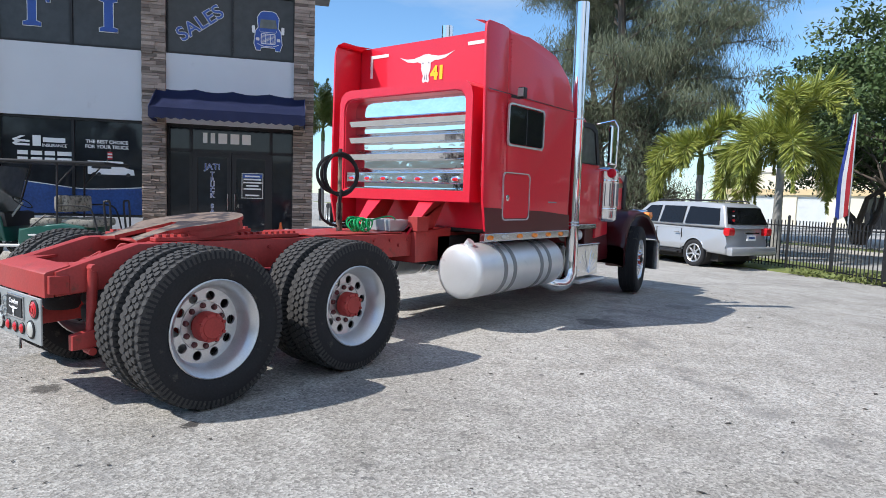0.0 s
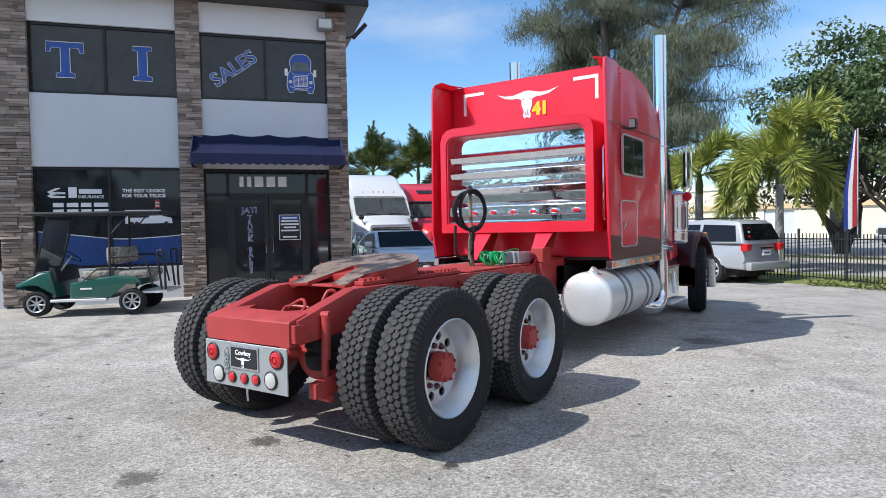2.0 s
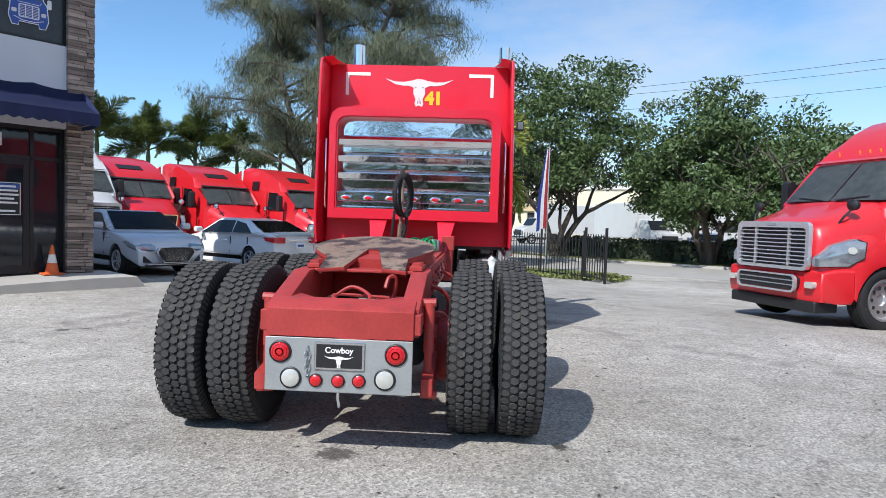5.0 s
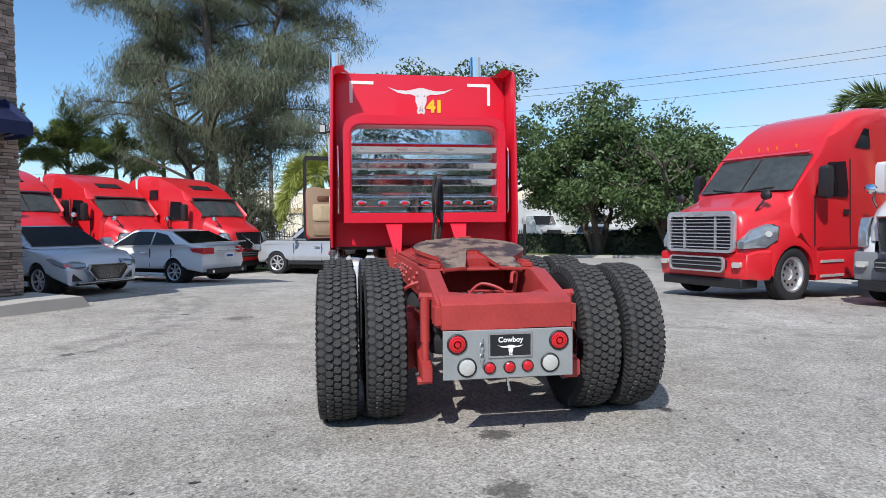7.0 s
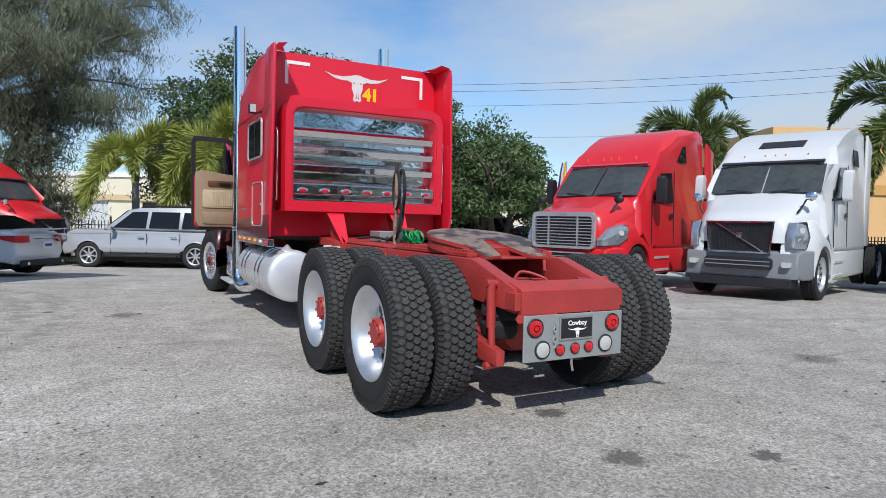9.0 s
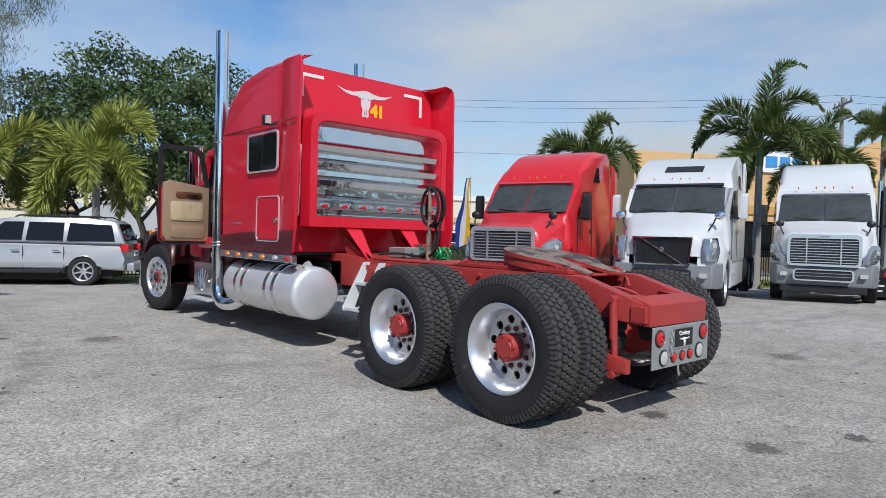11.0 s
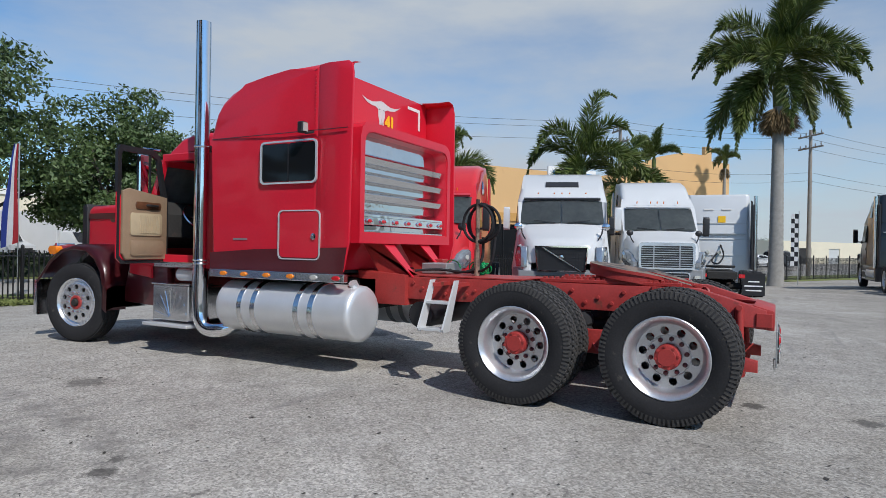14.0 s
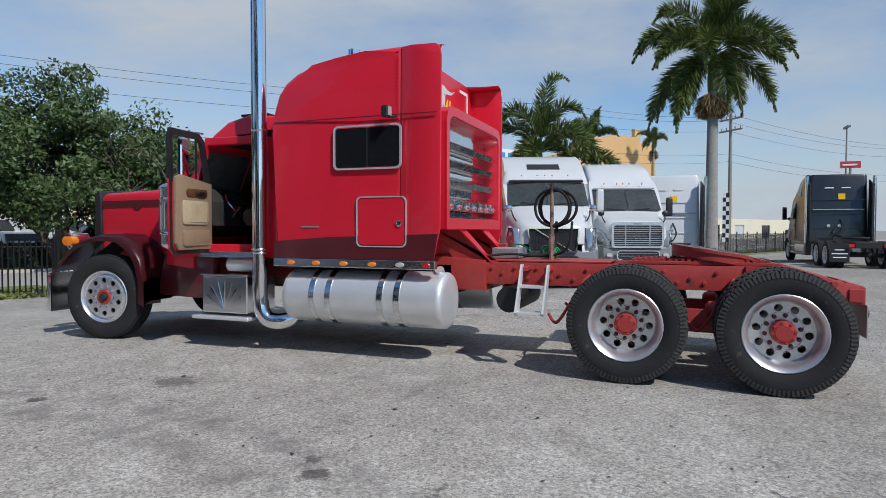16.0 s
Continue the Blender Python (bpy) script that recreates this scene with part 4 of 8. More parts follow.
# ---- the red sleeper truck ----
truck = thing("semi_truck", pose(0.035, 0, 0), "red conventional sleeper truck with no trailer and its driver door open", "truck")
HUBZ = 0.52
for y in (0.0, 1.32):
    for s in (-1, 1):
        truck_wheel(truck, s * 1.085, y, HUBZ, s, "outer")
        truck_wheel(truck, s * 0.755, y, HUBZ, -s, "inner")
    part("axle", cyl((-0.7, y, HUBZ), (0.7, y, HUBZ), 0.085, 14), RED_FLAT, truck)
    for s in (-1, 1):
        part("brake_drum", lathe([(s * 0.53, 0.001), (s * 0.53, 0.20), (s * 0.55, 0.212), (s * 0.66, 0.212), (s * 0.68, 0.19)], 28, "x", None, pose(0, y, HUBZ)), RED_FLAT, truck)
    part("differential", lathe([(-0.2, 0.08), (-0.14, 0.19), (0, 0.22), (0.14, 0.19), (0.2, 0.08)], 20, "y", None, pose(0.02, y, HUBZ)), RED_FLAT, truck)
for s in (-1, 1):
    truck_wheel(truck, s * 1.09, 7.88, HUBZ, s, "steer")
part("front_axle", B(-0.95, 0.95, 7.78, 7.92, 0.42, 0.54, 0.02), DARK, truck)

# chassis
for s in (-1, 1):
    x0, x1 = (s * 0.35, s * 0.43) if s > 0 else (-0.43, -0.35)
    rail = part("frame_rail", prism([(-0.15, 0.80), (8.5, 0.78), (8.5, 1.02), (-0.15, 1.05)], x0, x1, 0.008), RED_FLAT, truck)
    bm = bmesh.new()
    for k in range(26):
        y = 0.1 + k * 0.13 + random.uniform(-0.02, 0.02)
        z = (0.87, 0.98)[k % 2] if k % 5 else 0.92
        lathe([(0, 0.02), (0.018, 0.018), (0.02, 0.001)], 8, "x", bm, pose(s * 0.43, y, z) @ (Matrix() if s > 0 else pose(0, 0, 0, 0, 0, 180)))
    tagged(part("bolt_row", bm, RED_FLAT, rail), kind="stuff")
    # tail: the rail swells out and slopes down to the cross beam
    tail = prism([(-0.70, 0.72), (-0.70, 0.885), (-0.15, 1.05), (0.25, 1.05), (0.25, 0.82), (-0.15, 0.76)], s * 0.34, s * 0.455, 0.01)
    part("tail_side", tail, RED_FLAT, truck)
part("tail_beam", prism([(-0.76, 0.715), (-0.76, 0.872), (-0.745, 0.886), (-0.60, 0.925), (-0.60, 0.90), (-0.70, 0.86), (-0.70, 0.715)], -0.43, 0.43, 0.006), RED_FLAT, truck, "sunbleached red rear cross beam")
part("tail_plate_front", B(-0.35, 0.35, -0.02, 0.26, 1.03, 1.052, 0.006), RED_FLAT, truck)
for s in (-1, 1):
    part("tail_gusset", prism([(s * 0.345, -0.61), (s * 0.17, -0.61), (s * 0.34, -0.38)], 0.905, 0.922, axis="z"), RED_FLAT, truck)
for y, z0, z1 in ((-0.45, 0.74, 0.80), (0.66, 0.8, 1.0), (2.2, 0.8, 1.0), (3.1, 0.8, 1.0), (5.0, 0.8, 1.0)):
    part("cross_member", B(-0.35, 0.35, y - 0.05, y + 0.05, z0, z1, 0.01), RED_FLAT, truck)
part("coiled_air_line", tube([(-0.2, -0.3, 0.84), (-0.05, -0.2, 0.95), (0.1, -0.32, 0.9), (0.0, -0.4, 0.84), (-0.15, -0.25, 0.9), (0.2, -0.15, 0.88)], 0.012, 6, smooth=6), RED_FLAT, truck)
part("hook", tube([(0.22, -0.1, 0.84), (0.24, -0.12, 1.0), (0.20, -0.16, 1.02), (0.18, -0.2, 0.95)], 0.014, 6, smooth=5), RED_FLAT, truck)
deck = part("deck_plate", B(-0.40, 0.40, 1.55, 3.4, 1.05, 1.062), RED_FLAT, truck)

# rear lamp panel
panel = part("lamp_panel", B(-0.425, 0.43, -0.785, -0.772, 0.40, 0.712, 0.003), GALV, truck, "dull galvanised tail lamp panel")


def lamp(x, z, r, material, label):
    m = pose(x, -0.785, z)
    g = part("grommet", lathe([(0, r * 1.18), (-0.008, r * 1.16), (-0.012, r * 1.04), (-0.006, r)], 24, "y", None, m), BLACK, panel)
    return part("lamp_lens", lathe([(-0.002, r), (-0.012, r * 0.95), (-0.02, r * 0.6), (-0.022, 0.001)], 24, "y", None, m), material, panel, label)


for x, z, r, k in ((-0.335, 0.628, 0.056, 0), (0.335, 0.632, 0.056, 0), (-0.272, 0.478, 0.054, 1), (0.275, 0.488, 0.054, 1), (-0.125, 0.468, 0.034, 0), (0.005, 0.47, 0.034, 0), (0.125, 0.474, 0.034, 0)):
    lamp(x, z, r, (REDLENS, CLEAR)[k], ("round red tail lamp", "round clear reversing lamp")[k])
    if k == 0 and r > 0.05:
        for rr in (0.025, 0.042):
            part("lens_ring", lathe([(-0.806 + (0.006 if rr > 0.03 else 0.0), rr - 0.002), (-0.81 + (0.006 if rr > 0.03 else 0.0), rr), (-0.806 + (0.006 if rr > 0.03 else 0.0), rr + 0.002)], 20, "y", None, pose(x, 0, z)), REDLENS, panel)
plate = part("plate", B(-0.135, 0.155, -0.795, -0.787, 0.532, 0.695, 0.002), STEEL, truck, "black novelty plate in a chrome frame")
part("plate_face", B(-0.122, 0.142, -0.799, -0.795, 0.546, 0.681), BLACK, plate)
lettering("Cowboy", 0.047, WHITETXT, plate, pose(0.01, -0.801, 0.648, 90, 0, 0), bold=0.001, depth=0.001)


def longhorn(w, m, parent, material, name="longhorn_emblem"):
    """A steer-skull emblem of horn span w, in its own x, z plane."""
    q = w / 2
    horns = [(0.12, 0.10), (0.22, 0.115), (0.45, 0.10), (0.7, 0.14), (1.0, 0.30), (0.72, 0.22), (0.45, 0.21), (0.2, 0.26), (0.10, 0.29)]
    skull = [(0.0, 0.30), (0.10, 0.29), (0.2, 0.2), (0.30, 0.10), (0.17, 0.05), (0.17, -0.12), (0.10, -0.3), (0.13, -0.42), (0.09, -0.5), (0.0, -0.46)]
    bm = bmesh.new()
    for s in (-1, 1):
        for o in (horns, skull):
            pts = [(s * a * q, b * q) for a, b in o]
            prism(pts if s > 0 else pts[::-1], 0, -0.002 if o is horns else -0.004, axis="y", bm=bm)
    ob = part(name, bm, material, parent, "", m)
    dk = bmesh.new()
    for s in (-1, 1):
        prism([(s * 0.10 * q, 0.09 * q), (s * 0.14 * q, 0.03 * q), (s * 0.08 * q, 0.04 * q)], -0.004, -0.006, axis="y", bm=dk)
        prism([(s * 0.02 * q, -0.22 * q), (s * 0.06 * q, -0.42 * q), (s * 0.015 * q, -0.40 * q)], -0.004, -0.006, axis="y", bm=dk)
    part("skull_marks", dk, GREYBUMP, ob)
    return ob


longhorn(0.17, pose(0.01, -0.801, 0.590), plate, WHITETXT)
part("chain", tube([(0.0, -0.76, 0.42), (0.0, -0.762, 0.36), (0.01, -0.765, 0.31)], 0.009, 6), STEEL, truck)
bm = bmesh.new()
for k in range(5):
    r = tube([(0.016 * math.cos(a) * (1 if k % 2 else 0.3), 0.016 * math.cos(a) * (0.3 if k % 2 else 1), 0.024 * math.sin(a)) for a in [2 * math.pi * i / 8 for i in range(9)]], 0.005, 5)
    for v in r.verts:
        v.co += Vector((-0.175, -0.795, 0.645 - k * 0.034))
    me_tmp = bpy.data.meshes.new("m")
    r.to_mesh(me_tmp)
    bm.from_mesh(me_tmp)
    bpy.data.meshes.remove(me_tmp)
    r.free()
part("safety_chain", bm, GALV, panel)
for s in (-1, 1):
    sh = part("shock_absorber", cyl((s * 0.50, -0.52, 0.34), (s * 0.50, -0.50, 0.74), 0.026, 14), RED_FLAT, truck)
    part("sleeve", cyl((s * 0.50, -0.50, 0.60), (s * 0.50, -0.49, 0.90), 0.033, 14), RED_FLAT, sh)
    part("mount", tube([(s * 0.44, -0.49, 0.90), (s * 0.54, -0.49, 0.905)], 0.026, 8), RED_FLAT, sh)
    part("foot", tube([(s * 0.46, -0.52, 0.345), (s * 0.56, -0.52, 0.34)], 0.028, 8), RED_FLAT, sh)
    part("spring_beam", prism([(-0.64, 0.36), (-0.64, 0.46), (0.2, 0.62), (0.9, 0.62), (1.8, 0.50), (1.8, 0.42)], s * 0.47, s * 0.54, 0.01), RED_FLAT, truck)
    part("tail_bracket", B(min(s * 0.40, s * 0.47), max(s * 0.40, s * 0.47), -0.745, -0.62, 0.74, 0.86, 0.004), RED_FLAT, truck)
    for y in (-0.36, 0.95):
        part("air_spring", lathe([(0.50, 0.11), (0.53, 0.13), (0.60, 0.135), (0.63, 0.115), (0.66, 0.135), (0.73, 0.13), (0.77, 0.10)], 20, "z", None, pose(s * 0.34, y, 0)), RUBBER, truck)
    for y0 in (0.35, 1.75):
        part("brake_hose", tube([(s * 0.44, y0, 0.92), (s * 0.56, y0 + 0.05, 0.85), (s * 0.62, y0 + 0.18, 0.62), (s * 0.6, y0 + 0.32, 0.42), (s * 0.52, y0 + 0.42, 0.5)], 0.017, 7, smooth=6), RED_FLAT, truck)
    part("brake_chamber", lathe([(-0.1, 0.05), (-0.07, 0.085), (0.03, 0.085), (0.06, 0.05)], 16, "y", None, pose(s * 0.5, 0.55, 0.62)), RED_FLAT, truck)

# fifth wheel
tri = [(-0.30, -0.60), (-0.13, -0.56), (-0.045, -0.12), (0.045, -0.12), (0.13, -0.56), (0.30, -0.60)]
circ = [(0.46 * math.cos(radians(a)), 0.46 * math.sin(radians(a)) * 0.96) for a in range(-52, 233, 6)]
shape = circ + tri
FW = pose(0, 0.50, 1.165, 8.5, 0, 0)
def fw_warp(x, y, z):
    return (x, y, z + (0.05 * ((y + 0.22) / 0.40) if y < -0.22 else 0.0))
fwb = prism(shape, 0.0, 0.03, 0.005, axis="z", warp=fw_warp)
fwb.normal_update()
bmesh.ops.recalc_face_normals(fwb, faces=fwb.faces[:])
for f in fwb.faces:
    f.material_index = 0 if f.normal.z > 0.6 else 1
fw = part("fifth_wheel", fwb, (GREASE, RED_FLAT), truck, "greasy horseshoe coupling plate, tilted rearward", FW)
part("skirt", prism([(x * 0.97, y * 0.97) for x, y in circ], -0.075, -0.001, axis="z"), RED_FLAT, fw)
part("locking_jaw", prism([(-0.07, -0.2), (0.07, -0.2), (0.05, 0.08), (-0.05, 0.08)], -0.05, -0.002, axis="z"), DARK, fw)
for s in (-1, 1):
    part("ramp_web", prism([(-0.58, -0.06), (-0.25, -0.10), (0.3, -0.10), (0.3, 0.0), (-0.25, 0.0)], s * 0.26, s * 0.30), RED_FLAT, fw)
    part("pivot_bracket", prism([(0.28, 1.06), (0.74, 1.06), (0.62, 1.17), (0.40, 1.15)], s * 0.30, s * 0.40, 0.008), RED_FLAT, truck)
    part("slide_rail", B(s * 0.36 - 0.045, s * 0.36 + 0.045, 0.0, 1.35, 1.053, 1.085, 0.004), RED_FLAT, truck)
    bm = bmesh.new()
    for k in range(22):
        box(bm, s * 0.36 - 0.03, s * 0.36 + 0.03, 0.03 + k * 0.06, 0.06 + k * 0.06, 1.085, 1.105)
    tagged(part("rack", bm, RED_FLAT, truck), kind="stuff")

# sleeper shell
SL = [(3.22, 1.07), (3.18, 1.35), (3.18, 3.28), (3.205, 3.335), (3.64, 3.35), (4.05, 3.33), (4.4, 3.29), (4.72, 3.235), (4.94, 3.16), (5.08, 3.06), (5.17, 2.93), (5.215, 2.78), (5.225, 2.60), (5.22, 1.07)]


def sl_warp(x, y, z):
    k = 1 - 0.035 * smooth01(2.6, 3.4, z)
    return (x * k, y, z)


body_pts = [(3.60, 1.10), (3.60, 3.34)] + [(y, z) for y, z in SL[4:]]
sleeper = part("sleeper", prism(body_pts, -1.195, 1.195, 0.07, 4, warp=sl_warp), RED, truck, "glossy red tall sleeper body")
for s in (-1, 1):
    wing = prism([(3.62, 1.10), (3.62, 3.33)] + [(y, z) for y, z in ((3.5, 3.34), (3.24, 3.335), (3.19, 3.30), (3.17, 3.2), (3.17, 1.42), (3.24, 1.10))], s * 1.197, s * 1.165, 0.006, warp=sl_warp)
    part("side_wing", wing, RED, sleeper)
    # curled lip along the top corner of each wing
    lipo = []
    for y in (3.18, 3.4, 3.61):
        lipo.append([(s * 1.155, y, 3.10), (s * 1.150, y, 3.25), (s * 1.11, y, 3.325), (s * 1.02, y, 3.35 - (3.61 - y) * 0.02), (s * (0.93 if y > 3.5 else 1.0), y, 3.345)])
    bm = bmesh.new()
    g = [[bm.verts.new(p) for p in r] for r in lipo]
    for a, c in zip(g, g[1:]):
        for i in range(4):
            bm.faces.new((a[i], a[i + 1], c[i + 1], c[i]))
    bmesh.ops.solidify(bm, geom=bm.faces[:], thickness=0.02)
    part("wing_lip", bm, RED, sleeper)
    part("grab_rail", tube([(s * 1.09, 3.60, 2.36), (s * 1.09, 3.30, 2.36), (s * 1.09, 3.28, 2.32), (s * 1.09, 3.28, 1.58), (s * 1.09, 3.30, 1.54), (s * 1.09, 3.60, 1.54)], 0.014, 8), CHROME, sleeper)
    sx = lambda a: s * a
    # side window with its two panes
    o, i_ = rrect(3.60, 4.42, 2.05, 2.53, 0.06), rrect(3.62, 4.40, 2.07, 2.51, 0.05)
    wf = part("side_window", ringframe(o, i_, s * 1.19, s * 1.212), BRIGHT, sleeper)
    for a, c in ((3.63, 4.0), (4.015, 4.39)):
        part("pane", prism(rrect(a, c, 2.08, 2.5, 0.03), s * 1.19, s * 1.203), GLASS, wf)
    part("mullion", B(min(s * 1.19, s * 1.206), max(s * 1.19, s * 1.206), 4.0, 4.015, 2.085, 2.495), BLACK, wf)
    o, i_ = rrect(3.545, 4.14, 1.215, 1.76, 0.06), rrect(3.558, 4.127, 1.228, 1.747, 0.055)
    hatch = part("luggage_door", ringframe(o, i_, s * 1.19, s * 1.208), BRIGHT, sleeper, "red luggage hatch in a bright frame")
    part("door_skin", prism(rrect(3.57, 4.115, 1.24, 1.735, 0.05), s * 1.19, s * 1.202), RED, hatch)
    part("latch", lathe([(s * 1.20, 0.035), (s * 1.215, 0.035), (s * 1.218, 0.02)], 14, "x", None, pose(0, 3.63, 1.47)), STEEL, hatch)
    # dark lower stripe and lamp bar
    part("lower_stripe", prism([(3.24, 1.08), (3.19, 1.36), (4.5, 1.32), (5.215, 1.27), (5.215, 1.08)], s * 1.19, s * 1.2), MAROON, sleeper)
    bar = part("lamp_bar", B(min(s * 1.13, s * 1.205), max(s * 1.13, s * 1.205), 3.22, 5.22, 0.985, 1.075, 0.006), STEEL, sleeper)
    for k, y in enumerate((3.32, 3.62, 3.95, 4.30, 4.65, 4.98)):
        mk = part("marker_lamp", lathe([(s * 1.205, 0.028), (s * 1.222, 0.024), (s * 1.226, 0.001)], 16, "x", None, pose(0, y, 1.03) @ Matrix.Diagonal((1, 1.9, 1, 1))), (REDLENS if k == 0 and s < 0 else AMBER) if k != 1 else CLEAR, bar)
    # seams and rivets
    part("roof_seam", B(min(s * 1.19, s * 1.2005), max(s * 1.19, s * 1.2005), 3.2, 5.2, 2.612, 2.622), MAROON, sleeper)
    bm = bmesh.new()
    for k in range(30):
        for y in (3.55, 3.49) if k % 2 else (3.55,):
            lathe([(s * 1.19, 0.006), (s * 1.197, 0.005), (s * 1.198, 0.001)], 6, "x", bm, pose(0, y, 1.42 + k * 0.039))
    for k in range(14):
        lathe([(s * 1.16, 0.006), (s * 1.178, 0.005), (s * 1.179, 0.001)], 6, "x", bm, pose(0, 3.66, 2.70 + k * 0.04))
    tagged(part("rivet_row", bm, RED, sleeper), kind="stuff")
    wl_ = part("work_lamp", B(min(s * 1.24, s * 1.33), max(s * 1.24, s * 1.33), 3.70, 3.78, 2.58, 2.70, 0.012), BLACK, sleeper)
    part("lamp_face", B(min(s * 1.25, s * 1.32), max(s * 1.25, s * 1.32), 3.692, 3.70, 2.595, 2.688), CLEAR, wl_)
    part("bracket", tube([(s * 1.19, 3.66, 2.60), (s * 1.27, 3.72, 2.58)], 0.014, 6), BLACK, wl_)
    part("vin_bars", B(min(s * 1.19, s * 1.1985), max(s * 1.19, s * 1.1985), 4.62, 4.84, 1.425, 1.442), GREYBUMP, sleeper)
    # stacks
    st = part("exhaust_stack", tube([(s * 1.13, 5.46, 0.98), (s * 1.13, 5.46, 2.5), (s * 1.13, 5.46, 4.08)], 0.0885, 24), CHROME, truck, "tall chrome exhaust stack")
    part("elbow", tube([(s * 1.13, 5.46, 1.0), (s * 1.13, 5.455, 0.6), (s * 1.13, 5.42, 0.42), (s * 1.10, 5.32, 0.33), (s * 1.02, 5.15, 0.34), (s * 0.85, 5.05, 0.42)], 0.093, 20, smooth=6), CHROME, st)
    for z in (1.13, 1.17, 2.55):
        part("clamp", lathe([(z - 0.012, 0.094), (z, 0.100), (z + 0.012, 0.094)], 24, "z", None, pose(s * 1.13, 5.46, 0)), STEEL, st)
    part("stack_bracket", B(min(s * 0.9, s * 1.1), max(s * 0.9, s * 1.1), 5.40, 5.44, 2.50, 2.58), BLACK, st)
    # tank
    tank = part("fuel_tank", lathe([(3.13, 0.001), (3.135, 0.10), (3.15, 0.24), (3.165, 0.285), (3.19, 0.305), (3.23, 0.308), (5.04, 0.308), (5.08, 0.305), (5.11, 0.285), (5.12, 0.2), (5.125, 0.001)], 44, "y", None, pose(s * 0.91, 0, 0.64)), ALU, truck, "large cylindrical aluminium fuel tank")
    for y in (3.66, 3.86, 4.50, 4.71):
        part("tank_strap", lathe([(y - 0.036, 0.309), (y - 0.034, 0.315), (y + 0.034, 0.315), (y + 0.036, 0.309)], 44, "y", None, pose(s * 0.91, 0, 0.64)), STEEL if s < 0 else GREYBUMP, tank)
    part("filler_cap", cyl((s * 0.95, 3.25, 0.92), (s * 1.0, 3.25, 0.98), 0.05, 14), ALU, tank)
    # step box
    sb = part("step_box", B(min(s * 0.62, s * 1.17), max(s * 0.62, s * 1.17), 5.62, 6.28, 0.40, 0.84, 0.012), STEEL, truck, "polished tread-plate battery step box")
    bm = bmesh.new()
    for k in range(9):
        a = radians(10 + 20 * k)
        prism([(5.95 + 0.02 * math.cos(a), 0.44 + 0.02 * math.sin(a)), (5.95 + 0.3 * math.cos(a - 0.04), 0.44 + 0.34 * math.sin(a - 0.04)), (5.95 + 0.3 * math.cos(a + 0.04), 0.44 + 0.34 * math.sin(a + 0.04))], s * 1.17, s * 1.176, bm=bm)
    tagged(part("sunburst_relief", bm, CHROME, sb), kind="stuff")
    part("step_plate", B(min(s * 0.85, s * 1.25), max(s * 0.85, s * 1.25), 5.55, 6.38, 0.325, 0.365, 0.008), ALU, sb)
    part("step_top", B(min(s * 0.8, s * 1.18), max(s * 0.8, s * 1.18), 5.60, 6.3, 0.845, 0.862, 0.004), STEEL, sb)
    part("air_tank", cyl((s * 0.93, 5.62, 0.97), (s * 0.93, 6.05, 0.97), 0.085, 18), ALU, truck)
    part("cab_lamp_bar", B(min(s * 0.98, s * 1.06), max(s * 0.98, s * 1.06), 5.5, 6.42, 1.06, 1.13, 0.006), STEEL, truck)

# louvred rear wall and its frame
LOUVRE = mat("polished_louvre_steel", (0.86, 0.87, 0.89), 0.10, 1.0, 0.04, 6, 7, bump=0.4)
MIRROR = mat("rippled_mirror_steel", (0.72, 0.73, 0.75), 0.06, 1.0, 0.04, 5, 5, bump=0.35)
o2 = [(-1.02, 1.41), (1.02, 1.41), (1.02, 2.56), (0.99, 2.66), (0.92, 2.715), (0.84, 2.73), (-0.84, 2.73), (-0.92, 2.715), (-0.99, 2.66), (-1.02, 2.56)]
i2 = [(-0.925, 1.53), (0.925, 1.53), (0.925, 2.50), (0.905, 2.565), (0.86, 2.605), (0.79, 2.62), (-0.79, 2.62), (-0.86, 2.605), (-0.905, 2.565), (-0.925, 2.50)]
surround = part("louvre_frame", ringframe(o2, i2, 3.17, 3.60, "y"), RED, sleeper, "red frame round a polished louvre wall")
part("frame_lip", ringframe([(a * 1.004, (b - 2.07) * 1.004 + 2.07) for a, b in o2], [(a * 1.02, (b - 2.07) * 1.02 + 2.07) for a, b in i2], 3.155, 3.17, "y"), RED, surround)
part("mirror_back", B(-0.93, 0.93, 3.34, 3.35, 1.52, 2.63), MIRROR, surround, "mirror-polished steel sheet")
for z in (2.36, 2.16, 1.955):
    part("louvre", prism([(3.337, z + 0.06), (3.21, z + 0.006), (3.20, z - 0.004), (3.215, z - 0.07), (3.225, z - 0.074), (3.337, z - 0.06)], -0.92, 0.92, 0), LOUVRE, surround)
part("rail_hood", prism([(3.337, 1.79), (3.20, 1.735), (3.19, 1.725), (3.19, 1.702), (3.337, 1.702)], -0.92, 0.92, 0), LOUVRE, surround)
part("bottom_channel", prism([(3.337, 1.56), (3.19, 1.545), (3.19, 1.533), (3.337, 1.533)], -0.92, 0.92, 0), LOUVRE, surround)
part("lamp_rail", B(-0.92, 0.92, 3.19, 3.22, 1.612, 1.70, 0.004), LOUVRE, surround)
for k in range(7):
    x = -0.81 + k * 0.27
    mk = part("tail_marker", lathe([(3.19, 0.032), (3.178, 0.03), (3.172, 0.02)], 18, "y", None, pose(x, 0, 1.655) @ Matrix.Diagonal((2.1, 1, 1, 1))), CHROME, surround)
    part("marker_lens", lathe([(3.176, 0.022), (3.168, 0.018), (3.164, 0.001)], 18, "y", None, pose(x, 0, 1.655) @ Matrix.Diagonal((2.1, 1, 1, 1))), REDLENS, mk)
